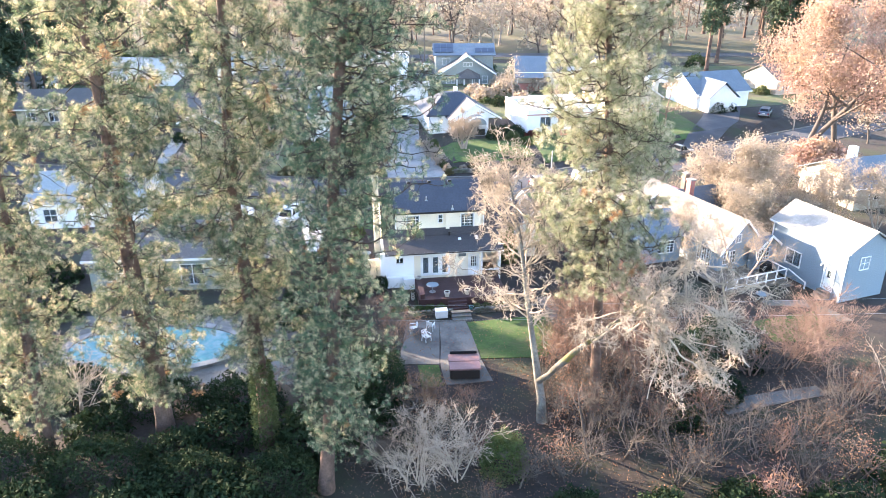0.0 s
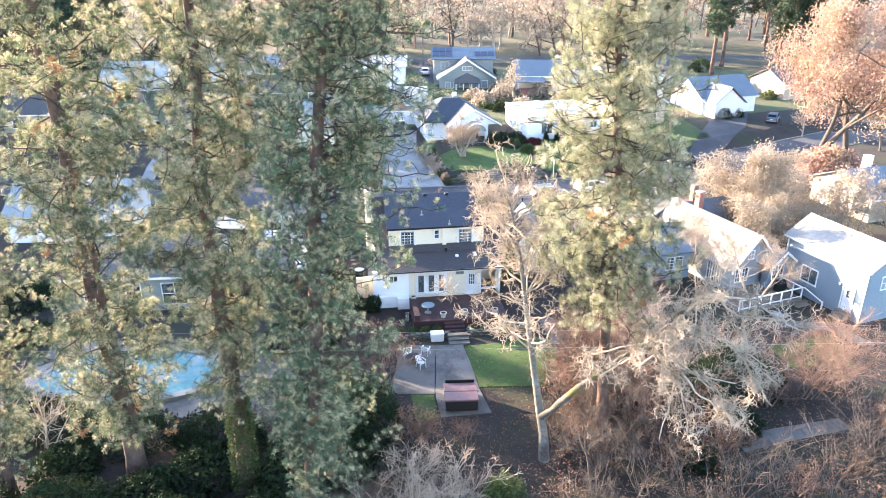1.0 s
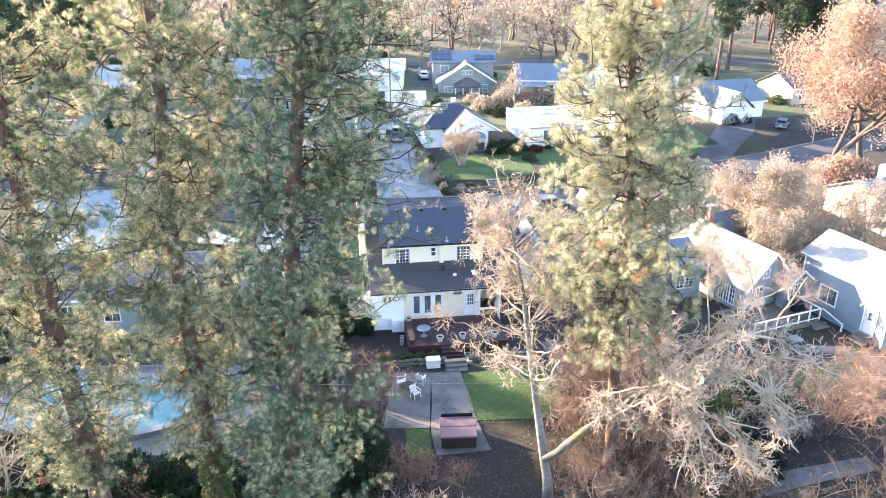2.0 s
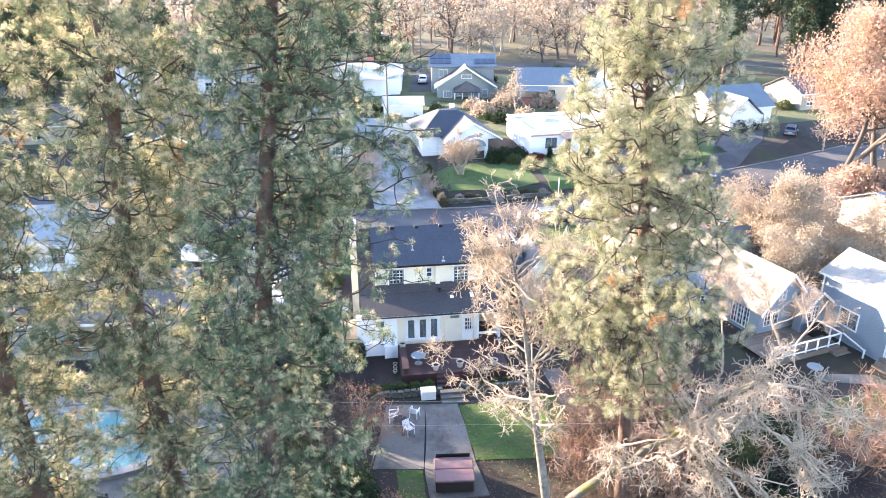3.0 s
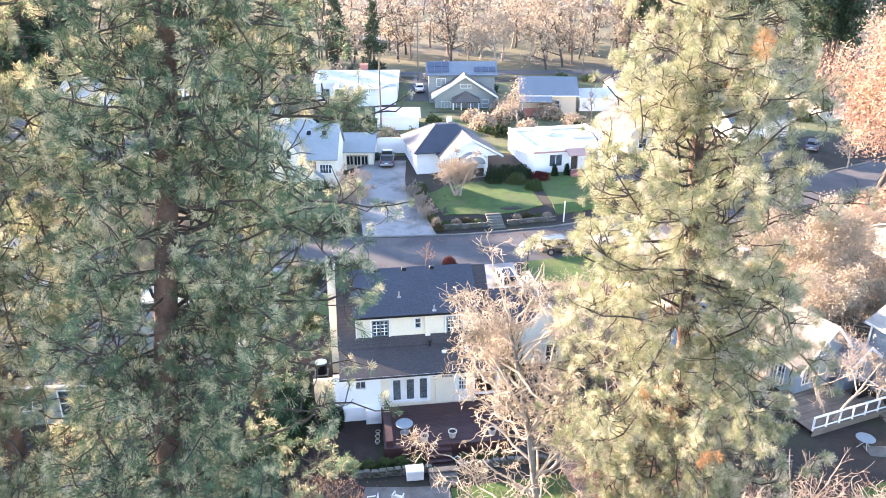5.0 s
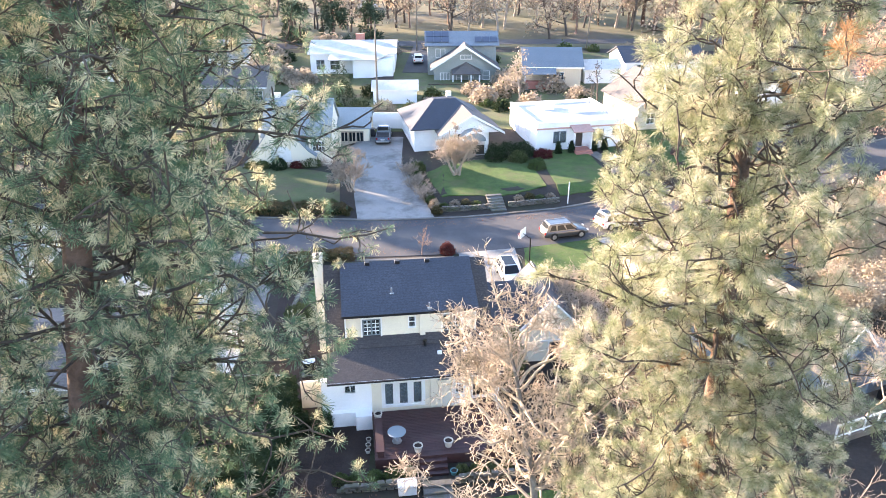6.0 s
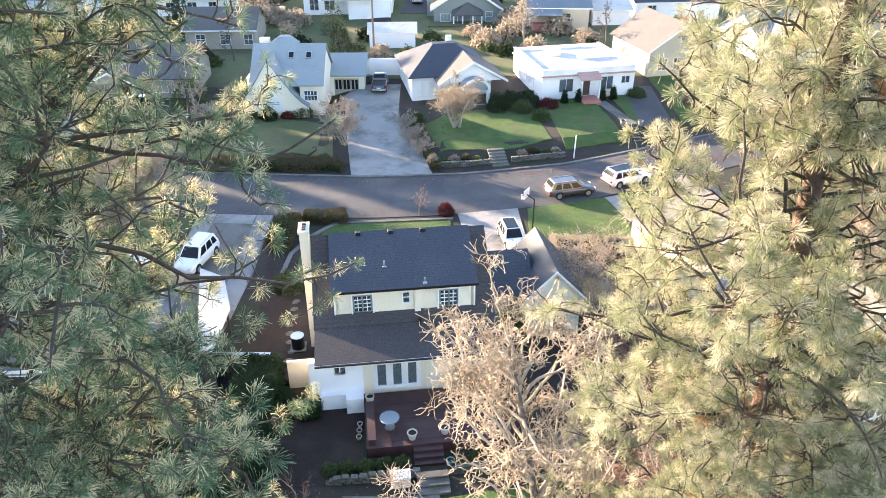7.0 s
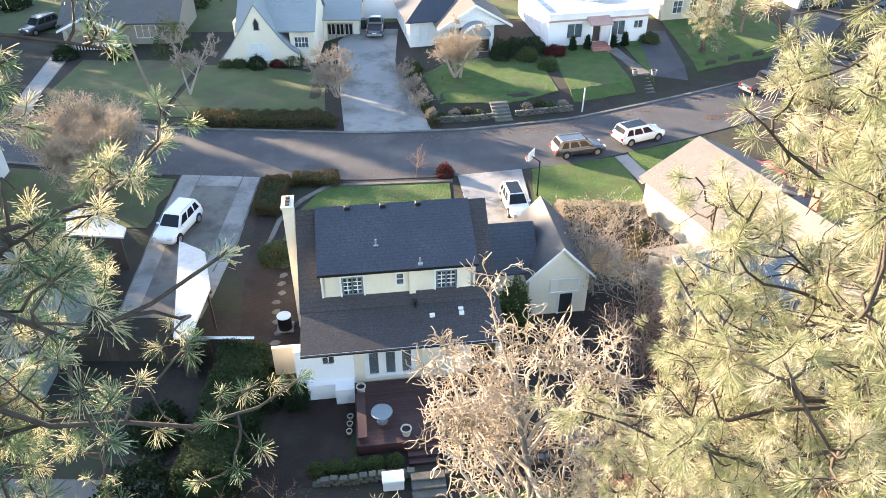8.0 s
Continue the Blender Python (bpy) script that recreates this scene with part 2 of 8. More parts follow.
M = dict(
    litter=surface("leaf_litter_soil", (0.018, 0.0135, 0.011), (0.042, 0.032, 0.026), 0.35, 5.0, 0.95, 0.6, (0.026, 0.034, 0.014), 0.12, depth=0.06),
    grass=surface("lawn_grass", (0.026, 0.062, 0.01), (0.066, 0.118, 0.023), 0.9, 6.0, 0.95, 1.0, (0.07, 0.082, 0.032), 0.35, depth=0.09),
    dimgrass=surface("rough_grass", (0.055, 0.08, 0.025), (0.105, 0.115, 0.05), 0.4, 8.0, 0.95, 0.7, (0.085, 0.068, 0.045), 0.25, depth=0.06),
    parkgrass=surface("park_grass", (0.07, 0.075, 0.035), (0.11, 0.1, 0.055), 0.05, 1.0, 0.95, 0.5, (0.08, 0.065, 0.05), 0.03, depth=0.06),
    asphalt=surface("asphalt", (0.042, 0.043, 0.049), (0.062, 0.063, 0.07), 0.3, 20.0, 0.85, 0.25, (0.078, 0.078, 0.082), 0.18),
    concrete=surface("concrete", (0.2, 0.197, 0.192), (0.28, 0.275, 0.267), 0.4, 15.0, 0.85, 0.2, (0.12, 0.117, 0.11), 0.3),
    paving=surface("weathered_concrete", (0.115, 0.107, 0.097), (0.17, 0.16, 0.146), 0.4, 15.0, 0.9, 0.2, (0.068, 0.064, 0.056), 0.35),
    mulch=surface("bark_mulch", (0.016, 0.0095, 0.0075), (0.032, 0.019, 0.0145), 0.6, 8.0, 0.95, 0.7, (0.04, 0.03, 0.022), 0.4, depth=0.06),
    stone=surface("garden_stone", (0.09, 0.085, 0.078), (0.16, 0.15, 0.135), 0.8, 10.0, 0.9, 0.5, (0.08, 0.09, 0.05), 0.7, per_object=0.2),
    fallen=foliage("fallen_leaves", (0.25, 0.12, 0.07), (0.32, 0.2, 0.11), (0.22, 0.1, 0.08), 0.1),
    cream=surface("cream_stucco", (0.75, 0.68, 0.54), (0.81, 0.74, 0.61), 0.5, 20, 0.8, 0.15, (0.66, 0.6, 0.5), 0.25),
    white=surface("white_paint", (0.76, 0.76, 0.75), (0.82, 0.82, 0.81), 0.6, 20, 0.6, 0.1, (0.66, 0.65, 0.63), 0.3),
    whitewall=surface("white_render", (0.82, 0.82, 0.83), (0.88, 0.88, 0.88), 0.6, 20, 0.8, 0.12, (0.76, 0.76, 0.76), 0.3),
    membrane=surface("pale_roof_membrane", (0.45, 0.445, 0.43), (0.53, 0.52, 0.505), 0.5, 6, 0.75, 0.1, (0.36, 0.35, 0.34), 0.35),
    slate=courses("charcoal_shingles", (0.04, 0.047, 0.066), (0.068, 0.077, 0.1), 0.2, 1, 0.6, 0.03, 0.35),
    rustroof=courses("brown_black_shingles", (0.05, 0.046, 0.05), (0.088, 0.075, 0.074), 0.2, 1, 0.8, 0.03, 0.5),
    greyroof=courses("grey_brown_shingles", (0.12, 0.11, 0.108), (0.17, 0.155, 0.15), 0.2, 1, 0.85, 0.02),
    paleroof=courses("pale_grey_shingles", (0.28, 0.32, 0.34), (0.36, 0.39, 0.4), 0.2, 1, 0.8, 0.02, 0.75),
    buffroof=courses("pale_grey_shingles", (0.165, 0.152, 0.142), (0.22, 0.203, 0.19), 0.2, 1, 0.9, 0.02, 0.75),
    # Lit copy of the cottage shingles; blueroof serves as its shaded copy.
    litroof=courses("buff_shingles", (0.2, 0.182, 0.162), (0.26, 0.238, 0.214), 0.2, 1, 0.95, 0.02, 0.75),
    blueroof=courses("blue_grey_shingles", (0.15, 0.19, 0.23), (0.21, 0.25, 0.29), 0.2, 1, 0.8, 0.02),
    siding=courses("blue_lap_siding", (0.24, 0.31, 0.37), (0.28, 0.355, 0.42), 0.18, 2, 0.6, 0.012, 0.8),
    greysiding=courses("grey_green_lap_siding", (0.25, 0.29, 0.29), (0.3, 0.34, 0.34), 0.2, 2, 0.6, 0.012, 0.8),
    creamsiding=courses("cream_lap_siding", (0.66, 0.58, 0.45), (0.72, 0.64, 0.52), 0.2, 2, 0.7, 0.012, 0.85),
    tansiding=courses("tan_lap_siding", (0.42, 0.37, 0.3), (0.5, 0.44, 0.36), 0.2, 2, 0.7, 0.012, 0.8),
    deck=surface("red_brown_deck_stain", (0.04, 0.017, 0.018), (0.064, 0.028, 0.027), 0.8, 14, 0.6, 0.2, (0.06, 0.034, 0.03), 0.6, per_object=0.18),
    timber=surface("weathered_timber", (0.12, 0.095, 0.075), (0.2, 0.165, 0.13), 0.8, 14, 0.85, 0.3, per_object=0.15),
    darkwood=surface("dark_timber", (0.045, 0.035, 0.03), (0.08, 0.06, 0.05), 0.8, 14, 0.8, 0.3, per_object=0.15),
    brick=surface("red_brick", (0.36, 0.14, 0.11), (0.45, 0.2, 0.16), 1.0, 12, 0.85, 0.3),
    pinkroof=surface("terracotta_roof", (0.4, 0.24, 0.2), (0.5, 0.3, 0.26), 1.0, 6, 0.85, 0.3),
    glass=glass("window_glass", (0.35, 0.42, 0.46)),
    curtain=plain("grey_curtain", (0.26, 0.31, 0.33), 0.9),
    dark=plain("dark_interior", (0.02, 0.02, 0.022), 0.9),
    greyblue=plain("grey_blue_paint", (0.2, 0.245, 0.27), 0.55),
    blackmetal=plain("black_metal", (0.02, 0.02, 0.022), 0.45, 0.4),
    metal=plain("galvanised_metal", (0.5, 0.51, 0.52), 0.4, 0.9),
    tubcover=surface("maroon_vinyl_cover", (0.17, 0.085, 0.08), (0.22, 0.115, 0.105), 1.2, 18, 0.5, 0.1, (0.26, 0.16, 0.15), 0.8),
    tubside=plain("dark_brown_panel", (0.035, 0.025, 0.02), 0.6),
    poolwater=surface("turquoise_pool_cover", (0.02, 0.15, 0.16), (0.05, 0.23, 0.24), 0.4, 3, 0.5, 0.15, (0.22, 0.29, 0.31), 0.3),
    pinebark=surface("pine_bark", (0.085, 0.05, 0.038), (0.17, 0.105, 0.08), 1.4, 9, 0.95, 0.9, (0.05, 0.035, 0.03), 1.1, depth=0.08),
    limbbark=surface("dark_limb_bark", (0.035, 0.027, 0.023), (0.08, 0.062, 0.05), 1.0, 12, 0.95, 0.5, depth=0.03),
    lichenbark=surface("lichen_grey_bark", (0.36, 0.295, 0.23), (0.56, 0.475, 0.385), 1.2, 10, 0.95, 0.7, (0.14, 0.122, 0.09), 0.8, depth=0.04),
    oakbark=surface("grey_oak_bark", (0.1, 0.088, 0.076), (0.21, 0.19, 0.168), 1.3, 9, 0.97, 1.0, (0.28, 0.27, 0.23), 1.2, depth=0.06),
    mossbark=surface("mossy_bark", (0.065, 0.058, 0.05), (0.16, 0.145, 0.125), 1.4, 8, 0.98, 1.0, (0.15, 0.13, 0.02), 0.9, depth=0.07),
    greytwig=surface("grey_brown_twigs", (0.052, 0.042, 0.037), (0.115, 0.094, 0.08), 0.8, 10, 0.95, 0.3),
    palebark=surface("pale_twig_bark", (0.28, 0.22, 0.175), (0.41, 0.335, 0.27), 0.8, 10, 0.95, 0.3),
    pinktwig=surface("reddish_twigs", (0.17, 0.11, 0.085), (0.28, 0.185, 0.145), 0.8, 10, 0.95, 0.3),
    # Pale third colour paints sunlit tufts into these two needle materials.
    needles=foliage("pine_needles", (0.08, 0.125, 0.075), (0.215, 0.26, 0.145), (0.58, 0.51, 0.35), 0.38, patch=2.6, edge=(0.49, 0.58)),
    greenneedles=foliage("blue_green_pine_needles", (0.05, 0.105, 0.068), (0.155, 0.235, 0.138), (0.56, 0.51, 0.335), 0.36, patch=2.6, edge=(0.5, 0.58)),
    barnroof=surface("pale_weathered_roofing", (0.27, 0.26, 0.24), (0.34, 0.33, 0.305), 0.5, 6, 0.85, 0.15, (0.22, 0.21, 0.19), 0.35),
    # Its cream patches likewise put sunlight on the tufts into the colour.
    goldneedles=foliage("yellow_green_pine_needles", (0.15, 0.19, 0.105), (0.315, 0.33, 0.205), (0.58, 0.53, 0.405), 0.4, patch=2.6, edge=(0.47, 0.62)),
    deadneedles=foliage("dry_pine_needles", (0.26, 0.13, 0.06), (0.36, 0.2, 0.1), (0.3, 0.18, 0.1), 0.3),
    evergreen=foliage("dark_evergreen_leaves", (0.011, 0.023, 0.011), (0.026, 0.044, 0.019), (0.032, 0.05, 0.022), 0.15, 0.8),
    olive=foliage("olive_brown_leaves", (0.06, 0.058, 0.025), (0.11, 0.095, 0.045), (0.12, 0.085, 0.05), 0.2),
    shrubgreen=foliage("shrub_leaves", (0.045, 0.075, 0.025), (0.09, 0.125, 0.045), (0.1, 0.105, 0.05), 0.2),
    rustleaf=foliage("russet_oak_leaves", (0.34, 0.205, 0.16), (0.48, 0.325, 0.26), (0.4, 0.285, 0.19), 0.35, patch=0.25),
    beigeleaf=foliage("dry_beige_leaves", (0.3, 0.245, 0.19), (0.42, 0.355, 0.285), (0.34, 0.28, 0.2), 0.4, patch=0.3),
    redleaf=foliage("dark_red_leaves", (0.09, 0.02, 0.02), (0.15, 0.035, 0.03), (0.07, 0.025, 0.025), 0.2),
    farconifer=foliage("distant_conifer", (0.035, 0.06, 0.035), (0.06, 0.085, 0.05), (0.05, 0.075, 0.05), 0.15),
    tyre=plain("tyre_rubber", (0.02, 0.02, 0.02), 0.85),
    rim=plain("alloy_rim", (0.5, 0.5, 0.52), 0.35, 0.8),
    carglass=plain("dark_car_glass", (0.015, 0.018, 0.022), 0.12, 0.0, 0.0, specular=0.2),
    whitecar=plain("white_car_paint", (0.78, 0.78, 0.78), 0.3, 0.0, 0.8, 0.04),
    silvercar=plain("silver_car_paint", (0.5, 0.51, 0.52), 0.32, 0.4, 0.8, 0.05),
    darkcar=plain("dark_grey_car_paint", (0.07, 0.074, 0.084), 0.3, 0.4, 0.8, 0.05),
    bluecar=plain("slate_blue_car_paint", (0.10, 0.13, 0.17), 0.35, 0.3, 0.6, 0.05),
    redcar=plain("red_car_paint", (0.4, 0.03, 0.03), 0.3, 0.0, 0.8, 0.05),
    headlight=plain("clear_lamp_lens", (0.7, 0.7, 0.7), 0.15),
    taillight=plain("red_lamp_lens", (0.35, 0.02, 0.02), 0.2),
    plastic=plain("white_plastic", (0.75, 0.75, 0.73), 0.5),
    terracotta=plain("pale_ceramic", (0.55, 0.5, 0.43), 0.7),
    solar=plain("solar_panel_glass", (0.035, 0.05, 0.085), 0.3, 0.0, 0.2),
    purple=plain("purple_fabric", (0.12, 0.05, 0.3), 0.8),
)

# ---- building helpers ----
def link(name, bm, material, smooth=False):
    me = bpy.data.meshes.new(name)
    bm.to_mesh(me)
    bm.free()
    if smooth:
        me.polygons.foreach_set("use_smooth", [True] * len(me.polygons))
    me.materials.append(M[material])
    return new(name, me)


def part(name, bm, material, parent, label="", smooth=False):
    ob = link(name, bm, material, smooth)
    ob.parent = parent
    return tagged(ob, label)


def solid(name, bm, material, label, category, m=None, group="", kind="", smooth=False):
    ob = link(name, bm, material, smooth)
    if m is not None:
        ob.matrix_basis = m
    return tagged(ob, label, category, group, kind)


def thing(name, label, category, m=None, group="", kind=""):
    ob = new(name)
    ob.empty_display_size = 0.2
    if m is not None:
        ob.matrix_basis = m
    return tagged(ob, label, category, group, kind)


def box(bm, x0, x1, y0, y1, z0, z1, m=None):
    v = [bm.verts.new((x, y, z)) for z in (z0, z1) for x, y in ((x0, y0), (x1, y0), (x1, y1), (x0, y1))]
    if m is not None:
        for q in v:
            q.co = m @ q.co
    for f in ((3, 2, 1, 0), (4, 5, 6, 7), (0, 1, 5, 4), (1, 2, 6, 5), (2, 3, 7, 6), (3, 0, 4, 7)):
        bm.faces.new([v[i] for i in f])
    return bm


def B(*boxes, bevel=0.0):
    bm = bmesh.new()
    for b in boxes:
        box(bm, *b)
    if bevel:
        bmesh.ops.bevel(bm, geom=bm.edges[:], offset=bevel, segments=1, affect="EDGES")
    return bm


def slab(bm, pts, by):
    """A flat outline given depth: pts swept along the vector by."""
    by = Vector(by)
    a = [bm.verts.new(p) for p in pts]
    b = [bm.verts.new(Vector(p) + by) for p in pts]
    n = len(pts)
    bm.faces.new(a[::-1])
    bm.faces.new(b)
    for i in range(n):
        bm.faces.new((a[i], a[(i + 1) % n], b[(i + 1) % n], b[i]))
    bmesh.ops.recalc_face_normals(bm, faces=bm.faces[:])
    return bm


def S(pts, by):
    return slab(bmesh.new(), pts, by)


def rod(bm, p0, p1, r0, r1=None, n=8):
    p0, p1 = Vector(p0), Vector(p1)
    d = p1 - p0
    if d.length < 1e-6:
        return bm
    mm = Matrix.Translation((p0 + p1) / 2) @ d.to_track_quat("Z", "Y").to_matrix().to_4x4()
    bmesh.ops.create_cone(bm, cap_ends=True, segments=n, radius1=r0, radius2=r0 if r1 is None else r1, depth=d.length, matrix=mm)
    return bm


def R(p0, p1, r0, r1=None, n=8):
    return rod(bmesh.new(), p0, p1, r0, r1, n)


def lathe(profile, n=14):
    """A turned shape from (radius, height) pairs."""
    bm = bmesh.new()
    rings = []
    for r, z in profile:
        rings.append([bm.verts.new((r * math.cos(i * math.tau / n), r * math.sin(i * math.tau / n), z)) for i in range(n)])
    for a, b in zip(rings, rings[1:]):
        for i in range(n):
            bm.faces.new((a[i], a[(i + 1) % n], b[(i + 1) % n], b[i]))
    bm.faces.new(rings[0][::-1])
    bm.faces.new(rings[-1])
    return bm


def panel(x0, x1, z0, z1, y0, y1, holes=()):
    """A wall along x with openings right through it."""
    xs = sorted({x0, x1, *[h[0] for h in holes], *[h[1] for h in holes]})
    zs = sorted({z0, z1, *[h[2] for h in holes], *[h[3] for h in holes]})
    bm = bmesh.new()
    for xa, xb in zip(xs, xs[1:]):
        run = None
        for za, zb in zip(zs, zs[1:]):
            cx, cz = (xa + xb) / 2, (za + zb) / 2
            if any(h[0] < cx < h[1] and h[2] < cz < h[3] for h in holes):
                if run:
                    box(bm, xa, xb, y0, y1, *run)
                    run = None
            else:
                run = (run[0], zb) if run else (za, zb)
        if run:
            box(bm, xa, xb, y0, y1, *run)
    bmesh.ops.remove_doubles(bm, verts=bm.verts[:], dist=1e-4)
    return bm


def turned(bm, m):
    bmesh.ops.transform(bm, matrix=m, verts=bm.verts[:])
    return bm


def window(parent, x0, x1, z0, z1, y, m=None, cols=2, rows=3, trim="white", curtain="dark", name="window", bars=None, w=0.07):
    """A window in a wall that faces -y at depth y: surround, glazing bars, one pane and what hangs behind it."""
    m = m or Matrix.Identity(4)
    bars = bars or trim
    fr = part(name, turned(B((x0 - w, x1 + w, y - 0.05, y + 0.06, z1, z1 + w), (x0 - w, x1 + w, y - 0.07, y + 0.06, z0 - w, z0),
                             (x0 - w, x0, y - 0.05, y + 0.06, z0, z1), (x1, x1 + w, y - 0.05, y + 0.06, z0, z1)), m), trim, parent)
    for i in range(1, cols):
        x = x0 + (x1 - x0) * i / cols
        part("glazing_bar", turned(B((x - 0.022, x + 0.022, y - 0.012, y + 0.03, z0, z1)), m), bars, fr)
    for j in range(1, rows):
        z = z0 + (z1 - z0) * j / rows
        part("glazing_bar", turned(B((x0, x1, y - 0.008, y + 0.026, z - 0.02, z + 0.02)), m), bars, fr)
    part("pane", turned(B((x0, x1, y + 0.034, y + 0.042, z0, z1)), m), "glass", fr)
    part("blind", turned(B((x0, x1, y + 0.09, y + 0.1, z0, z1)), m), curtain, fr)
    return fr


# ---- lie of the land ----
ROAD = [(-150, 118), (-90, 101), (-60, 94.2), (-40, 90.6), (-22, 87.8), (-5, 87.0), (4, 87.9), (14, 90.4), (24, 95.2), (33, 99.8), (48, 108), (75, 124), (120, 150)]


def road_y(x):
    return float(np.interp(x, [p[0] for p in ROAD], [p[1] for p in ROAD]))


def lie(x, y):
    """Height of the ground."""
    d = (y - road_y(x)) * 0.95 - 4.2
    z = np.interp(d, [-30, -22, -6, 0, 1.6, 4.0, 18, 60, 160, 320, 700], [-0.3, -0.3, 0.0, 0.0, 0.15, 1.1, 1.55, 3.2, 6.0, 9.0, 14.0])
    if x < -9.5 and 0 < d < 60:
        z = z * float(np.interp(d, [0, 26, 60], [0.42, 0.42, 1.0])) if x < -11 else z * (1 - 0.58 * (-9.5 - x) / 1.5 * float(np.interp(d, [26, 60], [1, 0])))
    if -12.5 < x < 1.5 and d > 0:
        w = min(1.0, max(0.0, (-11.0 - x) / -1.5)) if x < -9.5 else min(1.0, max(0.0, (1.5 - x) / 1.5))
        z = z * (1 - w) + w * np.interp(d, [0, 20, 60, 160, 320, 700], [0.0, 1.4, 3.2, 6.0, 9.0, 14.0])
    return float(z)


def ground_sheet():
    xs = np.concatenate([np.arange(-520, -60, 20), np.arange(-60, 62, 1.5), np.arange(80, 540, 20)])
    ys = np.concatenate([np.arange(-260, 20, 20), np.arange(20, 125, 1.5), np.arange(125, 260, 6), np.arange(260, 760, 25)])
    v = [(x, y, lie(x, y) + (0.05 * noise.noise((x * 0.4, y * 0.4, 0)) if abs(y - road_y(x)) > 8 else -0.03)) for y in ys for x in xs]
    nx = len(xs)
    f = [(j * nx + i, j * nx + i + 1, (j + 1) * nx + i + 1, (j + 1) * nx + i) for j in range(len(ys) - 1) for i in range(nx - 1)]
    me = bpy.data.meshes.new("ground")
    me.from_pydata(v, [], f)
    me.materials.append(M["litter"])
    tagged(new("ground", me), "brown leaf-littered soil with patches of moss", "ground", kind="structure")


def strip(name, left, right, material, label, category, lift=0.03, thick=0.12, step=1.0, kind="structure", across=None):
    """A sheet laid on the ground between two lines, with an edge of its own."""
    def spread(line, n):
        p = np.array(line, float)
        s = np.concatenate([[0], np.cumsum(np.linalg.norm(np.diff(p, axis=0), axis=1))])
        u = np.linspace(0, s[-1], n)
        return np.stack([np.interp(u, s, p[:, 0]), np.interp(u, s, p[:, 1])], 1)
    ln = max(np.linalg.norm(np.diff(np.array(left, float), axis=0), axis=1).sum(), np.linalg.norm(np.diff(np.array(right, float), axis=0), axis=1).sum())
    n = max(2, int(ln / step) + 1)
    a, b = spread(left, n), spread(right, n)
    k = across or max(2, int(np.linalg.norm(a - b, axis=1).max() / 1.5) + 1)
    if category == "lawn":
        wob = np.array([[0.3 * noise.noise((p[0] * 0.5, p[1] * 0.5, k)) for k in (0, 5)] for p in np.concatenate([a, b])])
        a, b = a + wob[:n], b + wob[n:]
    bm = bmesh.new()
    g = [[bm.verts.new((*(q := p0 + (p1 - p0) * j / (k - 1)), lie(*q) + lift)) for j in range(k)] for p0, p1 in zip(a, b)]
    for i in range(n - 1):
        for j in range(k - 1):
            bm.faces.new((g[i][j], g[i][j + 1], g[i + 1][j + 1], g[i + 1][j]))
    bmesh.ops.recalc_face_normals(bm, faces=bm.faces[:])
    if bm.faces[:][0].normal.z < 0:
        bmesh.ops.reverse_faces(bm, faces=bm.faces[:])
    rim = [e for e in bm.edges if e.is_boundary]
    ex = bmesh.ops.extrude_edge_only(bm, edges=rim)
    for q in ex["geom"]:
        if isinstance(q, bmesh.types.BMVert):
            q.co.z -= thick
    return solid(name, bm, material, label, category, kind=kind)


ground_sheet()
xs_road = list(np.linspace(-150, 120, 110))
strip("road", [(x, road_y(x) + 4.3) for x in xs_road], [(x, road_y(x) - 4.0) for x in xs_road], "asphalt", "worn grey asphalt street with a pale centre", "road", 0.02)
strip("kerb", [(x, road_y(x) - 4.0) for x in xs_road if x < -20], [(x, road_y(x) - 4.3) for x in xs_road if x < -20], "paving", "low weathered concrete kerb along the street", "kerb", 0.1, 0.2)
strip("kerb_far", [(x, road_y(x) + 4.6) for x in xs_road], [(x, road_y(x) + 4.3) for x in xs_road], "paving", "low weathered concrete kerb below the front gardens", "kerb", 0.12, 0.2)

# ---- the cream house ----
HOUSE = pose(-5.1, 59.3, 0, 0, 0, 8)
house = thing("house", "cream stucco one-and-a-half storey house with dark shingle roof and shed dormer", "house", HOUSE)
WALL_Y, BASE, DECK_Z = 0.45, -0.5, 0.4
tri = [(3.35, 3.9), (4.25, 4.8), (5.12, 5.67)]
part("wall", panel(2.55, 8.75, BASE, 3.0, WALL_Y, WALL_Y + 0.25, [(a, b, 0.75, 2.4) for a, b in tri] + [(7.62, 8.5, DECK_Z, 2.45), (6.65, 7.35, 2.3, 2.6)]), "cream", house)
part("wall", panel(-0.5, 2.55, -1.5, 2.95, WALL_Y - 0.12, WALL_Y + 0.25, [(0.95, 1.55, 2.0, 2.5)]), "whitewall", house, "bright white rendered wall")
part("plinth", B((0.0, 1.5, -0.02, WALL_Y - 0.12, -1.0, 0.75)), "whitewall", house, "white rendered plinth")
part("plinth", B((1.5, 2.5, -0.5, WALL_Y - 0.12, -1.0, 0.75)), "whitewall", house, "white rendered plinth")
window(house, 0.95, 1.55, 2.0, 2.5, WALL_Y - 0.1, cols=2, rows=1)
part("trim", B((3.15, 3.35, WALL_Y - 0.05, WALL_Y, 0.6, 2.62), (5.67, 5.87, WALL_Y - 0.05, WALL_Y, 0.6, 2.62), (3.35, 5.67, WALL_Y - 0.05, WALL_Y, 2.4, 2.62),
                (3.35, 5.67, WALL_Y - 0.07, WALL_Y, 0.6, 0.75), (3.9, 4.25, WALL_Y - 0.04, WALL_Y, 0.75, 2.4), (4.8, 5.12, WALL_Y - 0.04, WALL_Y, 0.75, 2.4)), "white", house)
